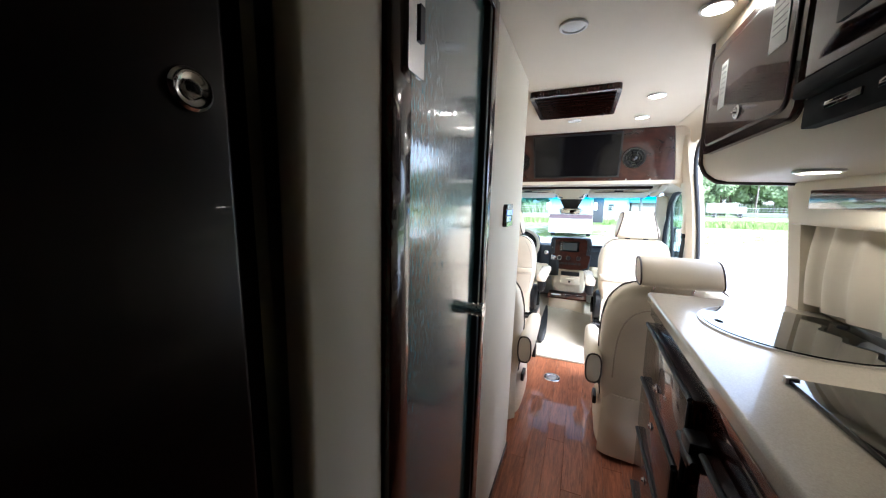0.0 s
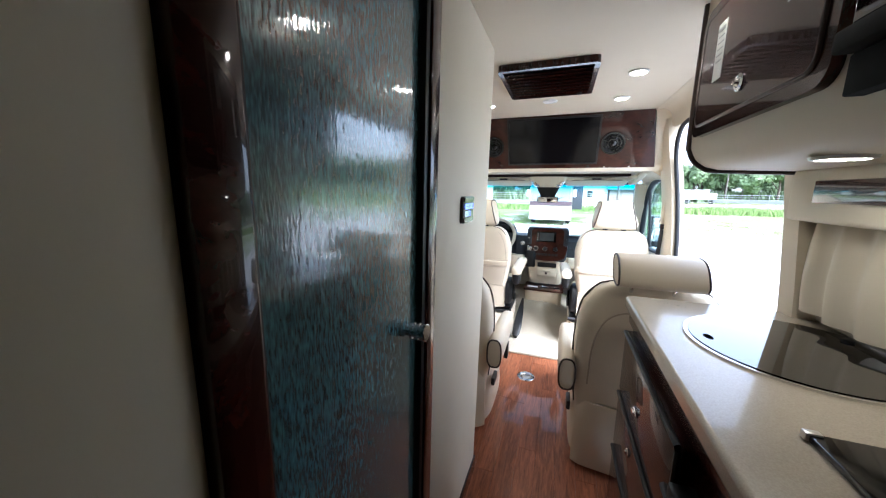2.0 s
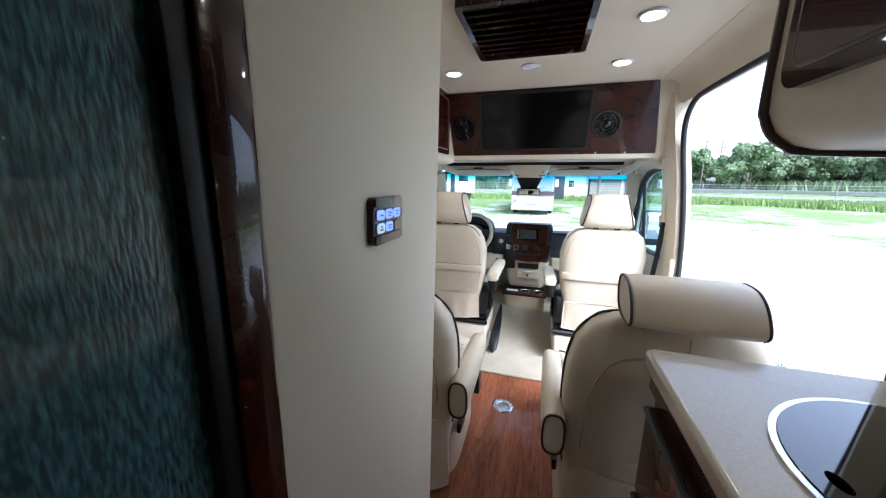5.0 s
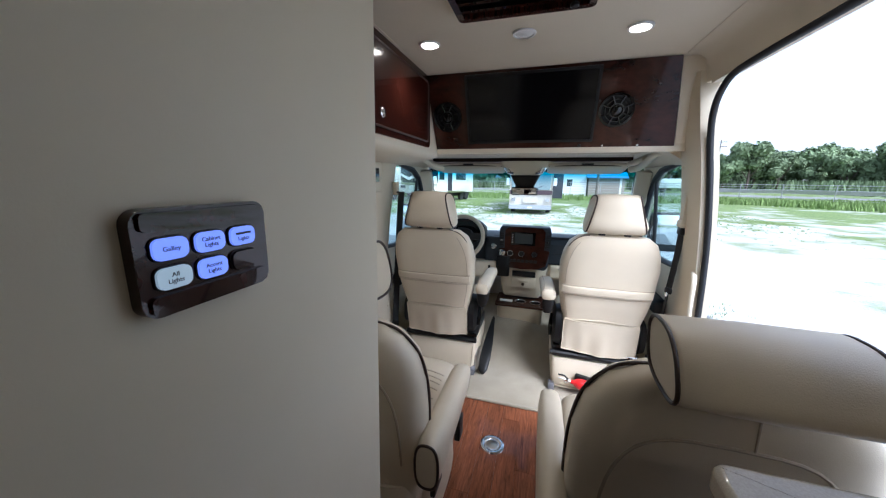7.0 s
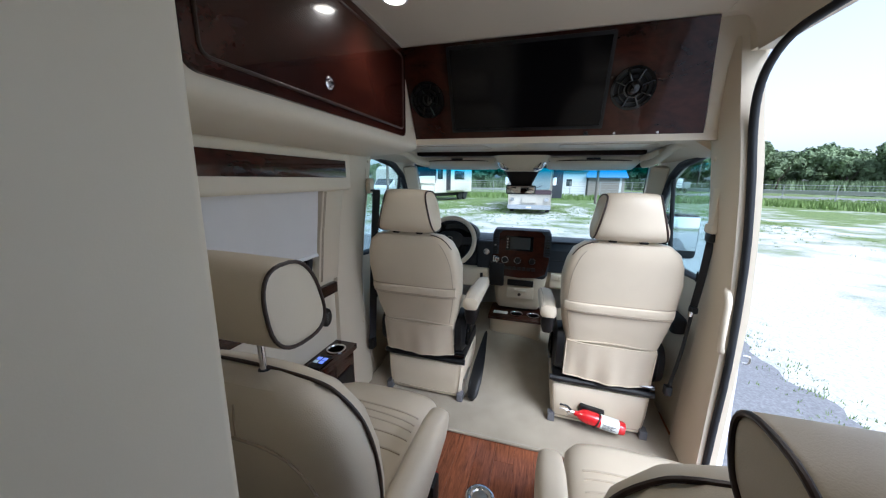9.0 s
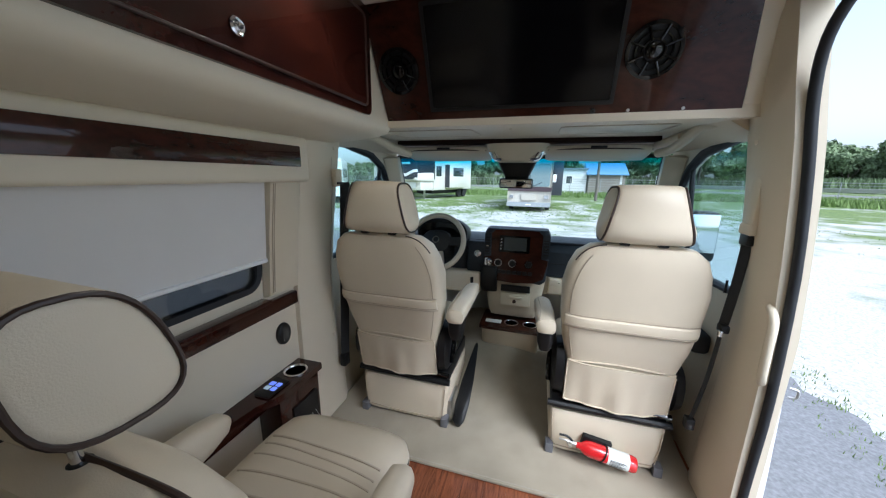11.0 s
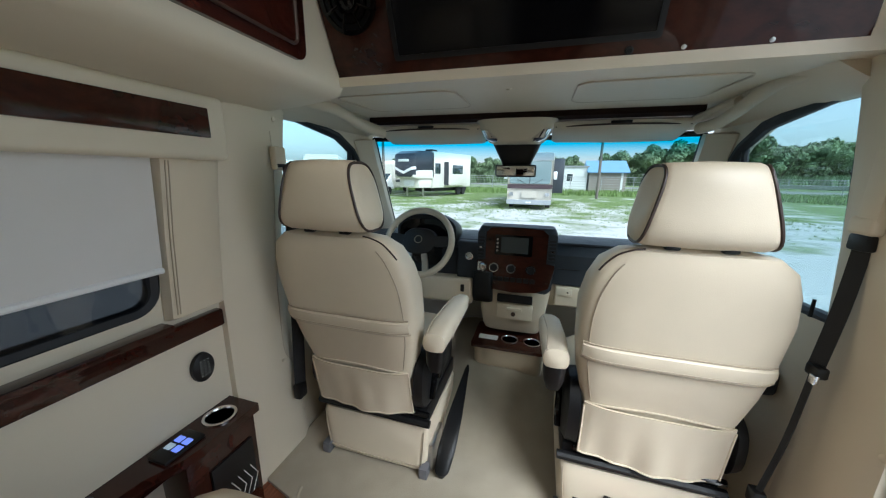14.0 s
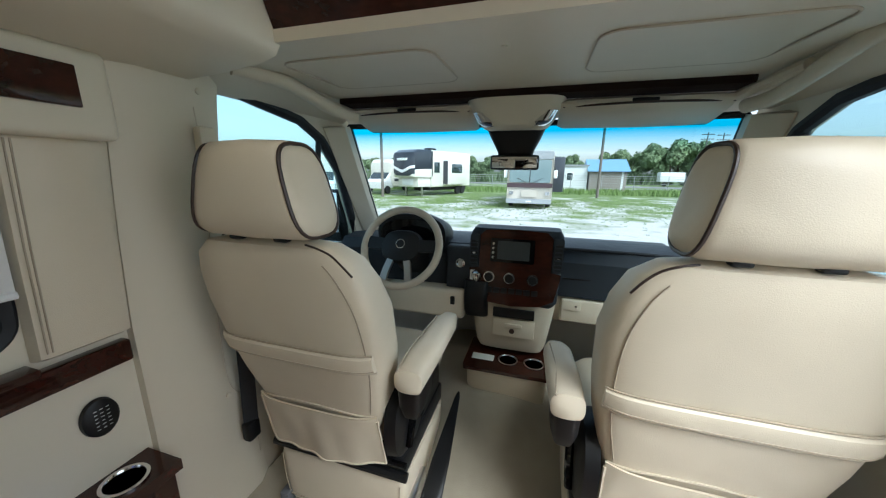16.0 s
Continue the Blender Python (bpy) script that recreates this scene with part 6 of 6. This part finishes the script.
# asphalt apron along the van
ASPHALT = mat("worn_asphalt", (0.20, 0.20, 0.205), 0.9, var=0.35, scale=40, bump=0.8, bump_scale=120)
rng = random.Random(4)
def ragged(x0, x1, y0, y1, amp):
    n = 110
    ph = [rng.uniform(0, 6.28) for _ in range(4)]

    def wob(y, s):
        return amp * (0.6 * math.sin(1.1 * y + ph[0] + s) + 0.4 * math.sin(3.7 * y + ph[1] + s) + 0.25 * math.sin(11 * y + ph[2]) + rng.uniform(-0.2, 0.2))
    ys_ = [y0 + (y1 - y0) * k / n for k in range(n + 1)]
    return [(x0 + wob(y, 0), y) for y in ys_] + [(x1 + wob(y, 2), y) for y in reversed(ys_)]
tagged(part("asphalt_apron", plate(ragged(0.9, 2.75, -3.0, 8.5, 0.14), 0.008), ASPHALT, m=Matrix.Translation((0, 0, -0.75))), "cracked grey asphalt strip beside the gravel", "asphalt", kind="structure")
tagged(part("asphalt_drive", plate(ragged(-9.0, -1.0, -6.0, 12.0, 0.2), 0.008), ASPHALT, m=Matrix.Translation((0, 0, -0.75))), "grey asphalt drive with a pale kerb", "asphalt", kind="structure")
CONCRETE = mat("pale_concrete", (0.45, 0.44, 0.41), 0.9, var=0.15, scale=9, bump=0.4, bump_scale=60)
tagged(part("kerb", box(-9.35, -9.1, -6, 12, -0.78, -0.60, 0.02), CONCRETE), "pale concrete kerb beyond the asphalt", "kerb", kind="structure")

# ---- vehicles outside ----
TAN = mat("tan_paint", (0.50, 0.45, 0.38), 0.3, coat=0.5)
CREAMP = mat("cream_paint", (0.70, 0.67, 0.60), 0.3, coat=0.5)
MAROON = mat("maroon_paint", (0.06, 0.034, 0.04), 0.3, coat=0.5)
PALEGLASS = mat("pale_vehicle_glass", (0.20, 0.26, 0.27), 0.08, coat=0.8)
DARKGLASS = mat("dark_vehicle_glass", (0.03, 0.045, 0.05), 0.05, coat=1.0)
SLATE = mat("dark_slate_paint", (0.025, 0.03, 0.04), 0.3, coat=0.4)
TYRE = mat("tyre_rubber", (0.02, 0.02, 0.02), 0.8)
GREYP = mat("grey_paint", (0.32, 0.33, 0.34), 0.4)
G = -0.75


def wheel_at(parent, x, y, r=0.45, w=0.26, axis="x"):
    d = Vector((1, 0, 0)) if axis == "x" else Vector((0, 1, 0))
    c = Vector((x, y, G + r))
    t = part("wheel", turned([(r * 0.6, -w / 2), (r * 0.95, -w / 2), (r, -w / 4), (r, w / 4), (r * 0.95, w / 2), (r * 0.6, w / 2)], c, d, 28), TYRE, parent)
    part("rim", turned([(0, -w * 0.3), (r * 0.6, -w * 0.45), (r * 0.6, w * 0.45), (0, w * 0.3)], c, d, 24), STEEL, t)


# a large motorhome facing us
mh = thing("motorhome", -0.62, 22.0, G, "tan and maroon bus motorhome facing the van", "motorhome")
cx, y0 = -0.62, 21.7
def mring(y, s, zb=0.35, zt=3.25):
    return [(cx + x * s, y, G + z) for x, z in rect(-1.27, 1.27, zb, zt, 0.18, 4)]
part("body", loft([mring(y0 + 0.05, 0.94, 0.5, 3.1), mring(y0 + 0.0, 0.97, 0.42, 3.18), mring(y0 + 0.25, 1.0), mring(y0 + 10, 1.0)]), TAN, mh)
part("windscreen", plate(rect(cx - 1.13, cx + 1.13, G + 1.50, G + 2.75, 0.12), 0.10), PALEGLASS, mh, m=at(0, y0 + 0.06, 0, ONTO_NY))
part("windscreen_bar", box(cx - 0.02, cx + 0.02, y0 - 0.05, y0, G + 1.5, G + 2.75), BLACK, mh)
part("brow", plate(rect(cx - 1.22, cx + 1.22, G + 2.78, G + 3.2, 0.12), 0.10), GREYP, mh, m=at(0, y0 + 0.06, 0, ONTO_NY))
part("maroon_band", plate(rect(cx - 1.25, cx + 1.25, G + 1.22, G + 1.46, 0.03), 0.10), MAROON, mh, m=at(0, y0 + 0.055, 0, ONTO_NY))
part("grille_panel", plate(rect(cx - 0.42, cx + 0.42, G + 0.70, G + 1.08, 0.06), 0.11), TAN, mh, m=at(0, y0 + 0.055, 0, ONTO_NY))
part("bumper", plate(rect(cx - 1.26, cx + 1.26, G + 0.32, G + 0.58, 0.06), 0.16), GREYP, mh, m=at(0, y0 + 0.06, 0, ONTO_NY))
part("number_plate", plate(rect(cx - 0.15, cx + 0.15, G + 0.40, G + 0.48), 0.17), PAPER, mh, m=at(0, y0 + 0.06, 0, ONTO_NY))
for s in (-1, 1):
    part("headlight", plate(rect(cx + s * 1.0 - 0.12, cx + s * 1.0 + 0.12, G + 0.80, G + 1.0, 0.06), 0.12), CHROME, mh, m=at(0, y0 + 0.055, 0, ONTO_NY))
    part("wiper", tube([(cx + s * 0.2, y0 - 0.06, G + 1.5), (cx + s * 0.7, y0 - 0.06, G + 1.75)], 0.015, smooth=0), BLACK, mh)
    part("mirror", box(cx + s * 1.38 - 0.10, cx + s * 1.38 + 0.10, y0 + 0.1, y0 + 0.25, G + 1.75, G + 2.2, 0.04), WHITE, mh)
    part("mirror_arm", tube([(cx + s * 1.2, y0 + 0.3, G + 2.5), (cx + s * 1.38, y0 + 0.15, G + 2.2)], 0.03, smooth=0), BLACK, mh)
    wheel_at(mh, cx + s * 1.1, y0 + 1.6)
    wheel_at(mh, cx + s * 1.1, y0 + 7.2)
part("slide_out", box(cx + 1.2, cx + 1.95, y0 + 2.2, y0 + 6, G + 0.9, G + 3.0, 0.04), SLATE, mh)

# fifth-wheel trailer with its dark front cap
fw = thing("fifth_wheel_trailer", -11.0, 28.0, G, "white fifth-wheel trailer with a dark rounded nose", "trailer")
FX = Matrix.Translation((-11.0, 28.0, 0)) @ Matrix.Rotation(radians(-18), 4, "Z")
def fr(y, w, zb, zt, r=0.25):
    return [(x, y, G + z) for x, z in rect(-w, w, zb, zt, r, 4)]
part("nose", loft([fr(-0.2, 0.9, 1.75, 3.2, 0.4), fr(0.0, 1.15, 1.65, 3.6), fr(0.6, 1.22, 1.6, 3.85), fr(2.4, 1.22, 1.6, 3.9, 0.1)]), SLATE, fw, m=FX)
part("body", loft([fr(2.2, 1.22, 0.75, 3.9, 0.08), fr(8.8, 1.22, 0.75, 3.9, 0.08)]), CREAMP, fw, m=FX)
part("nose_stripe", loft([[(x, y, G + z) for x, z in ((-w, zb), (0, zb - d), (w, zb), (w, zb + 0.22), (0, zb + 0.22 - d), (-w, zb + 0.22))] for y, w, zb, d in ((-0.26, 0.86, 2.3, 0.35), (0.0, 1.17, 2.35, 0.3))]), WHITE, fw, m=FX)
part("lower_cap", loft([fr(-0.13, 0.95, 1.70, 2.22, 0.2), fr(0.03, 1.19, 1.60, 2.28, 0.15), fr(0.62, 1.245, 1.57, 2.30, 0.1), fr(2.2, 1.245, 1.57, 2.30, 0.05)]), CREAMP, fw, m=FX)
part("name_bar", box(-0.55, 0.55, -0.26, -0.15, G + 2.95, G + 3.15, 0.02), PAPER, fw, m=FX)
part("nose_base", box(-1.1, 1.1, 0.5, 2.3, G + 0.8, G + 1.65, 0.05), CREAMP, fw, m=FX)
part("hatch", box(-0.6, 0.6, 0.44, 0.5, G + 0.95, G + 1.5, 0.02), WHITE, fw, m=FX)
for s in (-1, 1):
    part("landing_leg", box(s * 0.9 - 0.06, s * 0.9 + 0.06, 1.2, 1.32, G, G + 0.9), STEEL, fw, m=FX)
part("slide_out", box(1.2, 1.75, 4.0, 7.2, G + 0.95, G + 3.1, 0.03), CREAMP, fw, m=FX)
part("slide_end", box(1.25, 1.73, 3.97, 4.01, G + 1.0, G + 3.05), SLATE, fw, m=FX)
part("window", box(1.21, 1.24, 2.6, 3.4, G + 2.0, G + 2.9, 0.01), DARKGLASS, fw, m=FX)
part("window", box(1.74, 1.77, 4.6, 6.4, G + 2.0, G + 2.8, 0.01), DARKGLASS, fw, m=FX)
part("roof_unit", box(-0.35, 0.35, 3.2, 4.1, G + 3.9, G + 4.15, 0.05), BLACK, fw, m=FX)
for yy in (6.6, 7.5):
    tw = turned([(0.25, -0.12), (0.38, -0.12), (0.40, 0), (0.38, 0.12), (0.25, 0.12)], (1.1, yy, G + 0.4), (1, 0, 0), 24)
    part("wheel", tw, TYRE, fw, m=FX)
part("underframe", box(-0.9, 0.9, 2.4, 8.6, G + 0.45, G + 0.75), BLACK, fw, m=FX)


def coach(x, y, turn, label, w=2.4, h=3.2, length=7.5):
    c = thing("parked_camper", x, y, G, label, "camper", "campers parked in the lot")
    M = Matrix.Translation((x, y, 0)) @ Matrix.Rotation(radians(turn), 4, "Z")
    part("body", loft([[(xx, yy, G + z) for xx, z in rect(-w / 2, w / 2, zb, zt, 0.2, 4)] for yy, zb, zt in ((0.0, 1.6, h - 0.3), (0.4, 0.6, h), (length, 0.6, h))]), CREAMP, c, m=M)
    part("cab", loft([[(xx, yy, G + z) for xx, z in rect(-w / 2 + 0.15, w / 2 - 0.15, 0.5, zt, 0.1, 3)] for yy, zt in ((-1.3, 1.1), (-0.7, 1.3), (0.1, 2.0), (0.5, 2.0))]), WHITE, c, m=M)
    part("windscreen", loft([[(xx, yy, G + z) for xx, z in rect(-w / 2 + 0.25, w / 2 - 0.25, zb, zb + 0.12, 0.04, 3)] for yy, zb in ((-0.62, 1.28), (0.0, 1.85))]), DARKGLASS, c, m=M)
    for k in range(3):
        part("window", box(w / 2 - 0.02, w / 2 + 0.02, 1.0 + k * 2, 2.2 + k * 2, G + 1.8, G + 2.5, 0.01), DARKGLASS, c, m=M)
    part("stripe", box(w / 2 - 0.02, w / 2 + 0.015, 0.5, length - 0.1, G + 1.15, G + 1.4), SLATE, c, m=M)
    for yy in (-0.5, length - 1.8):
        for s in (-1, 1):
            part("wheel", turned([(0.22, -0.12), (0.36, -0.12), (0.38, 0), (0.36, 0.12), (0.22, 0.12)], (s * (w / 2 - 0.15), yy, G + 0.38), (1, 0, 0), 22), TYRE, c, m=M)


coach(-14.9, 31.5, -10, "white camper van parked beside the trailer")
coach(-15.5, 23.0, 30, "cream coach motorhome parked beside the drive", 2.5, 3.3, 8.5)
coach(-24.0, 30.0, 30, "white camper parked far back in the lot", 2.4, 3.2, 7)

# ---- buildings, poles, fence and woods ----
SIDING = mat("white_siding", (0.66, 0.67, 0.66), 0.6, var=0.06)
BROWNWALL = mat("grey_brown_siding", (0.26, 0.23, 0.20), 0.7, var=0.1)
BLUEROOF = mat("blue_metal_roof", (0.16, 0.30, 0.46), 0.4, var=0.08)
shed = thing("metal_shed", 8.0, 50, G, "grey-brown shed with a blue metal roof", "shed")
part("wall", box(5.9, 10.2, 48.5, 54, G, G + 2.5), BROWNWALL, shed)
part("roof", loft([[(x, 48.1, G + 2.5), (x, 51.2, G + 4.0), (x, 54.4, G + 2.5), (x, 54.4, G + 2.4), (x, 48.1, G + 2.38)] for x in (5.6, 10.5)]), BLUEROOF, shed)
part("corner_trim", box(9.6, 9.85, 48.45, 48.5, G, G + 2.5), SIDING, shed)
for k in range(14):
    part("board", box(5.9 + k * 0.3, 6.17 + k * 0.3, 48.46, 48.5, G, G + 2.45), BROWNWALL, shed)
cabin = thing("white_cabin", 4.0, 50, G, "white sided cabin with a small window", "cabin")
part("wall", box(2.3, 5.7, 48.8, 55, G, G + 3.1), SIDING, cabin)
part("roof", box(2.15, 5.85, 48.6, 55.2, G + 3.1, G + 3.25), GREYP, cabin)
wd = part("window", box(3.2, 3.9, 48.76, 48.82, G + 1.3, G + 2.2), DARKGLASS, cabin)
part("window_frame", box(3.1, 4.0, 48.78, 48.81, G + 1.2, G + 2.3), WHITE, cabin)
trl = thing("white_box_trailer", -4.2, 50, G, "white box trailer parked by the fence", "trailer")
part("body", box(-4.2, -2.4, 47, 53, G + 0.5, G + 2.9, 0.05), WHITE, trl)
part("wheel", turned([(0.2, -0.1), (0.38, -0.1), (0.38, 0.1), (0.2, 0.1)], (-3.3, 48, G + 0.38), (1, 0, 0), 20), TYRE, trl)
truck = thing("white_box_truck", 24, 75, G, "white box truck far off behind the fence", "truck")
part("body", box(21.5, 25.5, 74, 76, G + 0.9, G + 2.6, 0.05), WHITE, truck)
part("cab", box(25.5, 26.8, 74, 76, G + 0.5, G + 2.0, 0.1), GREYP, truck)
for xx in (22.3, 26.0):
    part("wheel", turned([(0.2, -0.1), (0.42, -0.1), (0.42, 0.1), (0.2, 0.1)], (xx, 74.1, G + 0.42), (0, 1, 0), 20), TYRE, truck)

POLE = mat("weathered_pole", (0.16, 0.14, 0.12), 0.85, var=0.15)
def utility_pole(x, y, h, arms):
    p = thing("utility_pole", x, y, G, "weathered wooden utility pole", "utility pole", "utility poles")
    part("post", cyl(0.12, 0.09, (x, y, G), (x, y, G + h), 16), POLE, p)
    for k in range(arms):
        a = part("crossarm", box(x - 1.1, x + 1.1, y - 0.06, y + 0.06, G + h - 0.5 - k * 0.9, G + h - 0.36 - k * 0.9), POLE, p)
        for s in (-0.95, -0.5, 0.5, 0.95):
            part("insulator", cyl(0.05, 0.04, (x + s, y, G + h - 0.36 - k * 0.9), (x + s, y, G + h - 0.15 - k * 0.9), 10), STEEL, a)
utility_pole(4.8, 33.7, 9.5, 0)
utility_pole(31, 82, 10.5, 2)
utility_pole(34.5, 84, 10.5, 2)
utility_pole(24, 92, 9, 0)
utility_pole(-12.5, 27.0, 9, 0)

fence = thing("chain_link_fence", 10, 46, G, "grey chain-link fence along the lot's edge", "fence")
FEN = mat("galvanised_wire", (0.35, 0.36, 0.36), 0.5, metal=0.6)
line = [(-40, 46), (0, 46), (14, 46), (24, 44), (36, 36), (48, 24), (58, 8)]
pts = []
for (x0, y0_), (x1, y1_) in zip(line, line[1:]):
    n = max(2, int(math.hypot(x1 - x0, y1_ - y0_) / 3))
    pts += [(x0 + (x1 - x0) * k / n, y0_ + (y1_ - y0_) * k / n) for k in range(n)]
for x, y in pts:
    part("post", cyl(0.04, 0.04, (x, y, G), (x, y, G + 1.9), 8), FEN, fence)
for h in (0.1, 0.4, 0.7, 1.0, 1.3, 1.6, 1.85):
    part("rail", tube([(x, y, G + h) for x, y in pts], 0.018 if h < 1.8 else 0.03, seg=5, smooth=0), FEN, fence)
tagged(part("guard_rail", tube([(22, 62, G + 0.9), (40, 52, G + 0.9), (58, 34, G + 0.9), (70, 14, G + 0.9)], 0, smooth=4, flat=(0.5, 0.08, (0.5, 0.5, 0.2))), FEN), "pale guard rail along the far road", "guard rail", kind="structure")
tagged(part("far_road", box(-120, 160, 58, 66, -0.76, -0.735), ASPHALT, m=Matrix.Rotation(radians(-18), 4, "Z") @ Matrix.Translation((0, 6, 0))), "grey road beyond the fence", "road", kind="structure")

LEAF = mat("summer_leaves", (0.16, 0.22, 0.11), 0.8, var=0.3, scale=0.8, per_object=0.25)
WEED = mat("weed_leaves", (0.17, 0.25, 0.07), 0.8, var=0.4, scale=3, per_object=0.2)
BARK = mat("bark", (0.09, 0.07, 0.055), 0.9, var=0.2, bump=0.6, bump_scale=30)


def crown_mesh(name, seed, r, h, leaves, size, material):
    """Leaf clumps scattered over several uneven boughs."""
    rg = random.Random(seed)
    boughs = [(Vector((rg.gauss(0, r * 0.5), rg.gauss(0, r * 0.5), h * (0.45 + 0.5 * rg.random()))), r * rg.uniform(0.3, 0.55)) for _ in range(9)]
    V, Fc = [], []
    for _ in range(leaves):
        c, br = rg.choice(boughs)
        d = Vector((rg.gauss(0, 1), rg.gauss(0, 1), rg.gauss(0, 0.8))).normalized()
        p = c + d * br * rg.uniform(0.55, 1.05)
        u = Vector((rg.gauss(0, 1), rg.gauss(0, 1), rg.gauss(0, 1))).normalized()
        w = d.cross(u).normalized()
        u = w.cross(d + 0.6 * u).normalized()
        s = size * rg.uniform(0.6, 1.4)
        i = len(V)
        V += [p - u * s, p + w * s * 0.6 + d * s * 0.3, p + u * s, p - w * s * 0.6]
        Fc.append((i, i + 1, i + 2, i + 3))
    me = bpy.data.meshes.new(name)
    me.from_pydata(V, [], Fc)
    me.materials.append(material)
    return me


CROWNS = [crown_mesh("crown", s, 3.0, 7.5, 4200, 0.30, LEAF) for s in range(4)]
def tree(x, y, s, k):
    t = thing("tree", x, y, G, "leafy green broadleaf tree", "tree", "trees behind the fence")
    part("trunk", tube([(x, y, G), (x + 0.1 * s, y, G + 2.5 * s), (x - 0.1 * s, y, G + 5 * s)], 0.16 * s, seg=7, smooth=2), BARK, t)
    for j in range(3):
        a = j * 2.1 + k
        part("limb", tube([(x, y, G + 2.2 * s), (x + math.cos(a) * s, y + math.sin(a) * s, G + 3.6 * s), (x + 1.6 * math.cos(a) * s, y + 1.6 * math.sin(a) * s, G + 5 * s)], 0.06 * s, seg=5, smooth=2), BARK, t)
    c = new("crown", CROWNS[k % 4])
    c.parent = t
    c.matrix_basis = Matrix.Rotation(k * 1.3, 4, "Z") @ Matrix.Diagonal((s, s, s, 1))


rg = random.Random(11)
spots = []
for k in range(60):   # far edge ahead
    spots.append((-80 + k * 3.0 + rg.uniform(-2, 2), 118 + rg.uniform(-8, 8) - (18 if k > 36 else 0), rg.uniform(0.65, 1.0)))
for k in range(90):   # woods to the right
    f = (k % 45) / 44
    spots.append((48 + 45 * f + (6 if k > 44 else 0) + rg.uniform(-3, 3), 104 - 96 * f + (6 if k > 44 else 0) + rg.uniform(-4, 4), rg.uniform(0.75, 1.25)))
for k in range(9):
    spots.append((20 + k * 3.2 + rg.uniform(-1, 1), 86 + rg.uniform(-4, 4), rg.uniform(0.85, 1.25)))
for k in range(12):
    spots.append((-70 + k * 5 + rg.uniform(-2, 2), 86 - 0.8 * k + rg.uniform(-4, 4), rg.uniform(0.35, 0.5)))
for k, (x, y, s) in enumerate(spots):
    tree(x, y, s, k)

# woods floor and undergrowth, grass tufts on the lot
def scatter(name, label, category, n, place, size, material, blades):
    rg = random.Random(len(name))
    V, Fc = [], []
    for _ in range(n):
        x, y = place(rg)
        for _ in range(blades):
            a, s = rg.uniform(0, 6.28), size * rg.uniform(0.5, 1.4)
            dx, dy = math.cos(a) * s * 0.35, math.sin(a) * s * 0.35
            ox, oy = rg.gauss(0, size * 0.8), rg.gauss(0, size * 0.8)
            i = len(V)
            V += [(x + ox - dy * 0.4, y + oy + dx * 0.4, G), (x + ox + dy * 0.4, y + oy - dx * 0.4, G), (x + ox + dx, y + oy + dy, G + s)]
            Fc.append((i, i + 1, i + 2))
    me = bpy.data.meshes.new(name)
    me.from_pydata(V, [], Fc)
    me.materials.append(material)
    return tagged(new(name, me), label, category, kind="stuff")


scatter("undergrowth", "dense green undergrowth below the far trees", "undergrowth", 2600, lambda r: ((f := r.random()) * 0 + 46 + 44 * f + r.uniform(-5, 5), 100 - 92 * f + r.uniform(-3, 3)), 2.0, LEAF, 14)
scatter("far_scrub", "green scrub along the far side of the lot", "scrub", 1200, lambda r: (r.uniform(-75, 45), r.uniform(84, 112)), 2.0, LEAF, 14)
scatter("tall_weeds", "yellow-green weeds along the fence", "weeds", 2600, lambda r: ((t := r.random()) * 0 + r.choice([r.uniform(-35, 20), r.uniform(12, 40)]), r.uniform(38, 47)), 0.38, WEED, 8)
scatter("fence_weeds", "yellow-green weeds below the guard rail", "weeds", 2600, lambda r: ((f := r.random()) * 0 + 16 + 40 * f + r.uniform(-3, 3), 46 - 38 * f + r.uniform(-3, 3)), 0.45, WEED, 8)
scatter("grass", "sparse grass growing through the gravel", "grass", 5000, lambda r: (r.uniform(-14, 12), r.gauss(24, 3.5)), 0.055, WEED, 8)

scatter("edge_weeds", "small green weeds along the asphalt edge", "weeds", 420, lambda r: (2.75 + r.gauss(0, 0.22), r.uniform(0.0, 8.5)), 0.035, WEED, 6)

# ---- floor planks, the nearest pieces last ----
rg = random.Random(7)
meshes = {}
def plank(w, l):
    key = (round(w, 3), round(l, 2))
    if key not in meshes:
        b = box(-w / 2 + 0.0003, w / 2 - 0.0003, -l / 2 + 0.0003, l / 2 - 0.0003, -0.008, 0.0, 0.0006, 1)
        me = bpy.data.meshes.new("plank")
        b.to_mesh(me)
        b.free()
        me.materials.append(PLANK)
        meshes[key] = me
    return meshes[key]


W = 0.092
for i in range(20):
    x = -1.02 + W * (i + 0.5)
    y = -0.6 - rg.uniform(0, 0.6)
    while y < 2.90:
        l = rg.choice((0.60, 0.75, 0.90, 1.2))
        if y + l > -0.5:
            o = new("plank", plank(W, l))
            o.parent = floor
            o.matrix_basis = pose(x, y + l / 2, 0)
        y += l
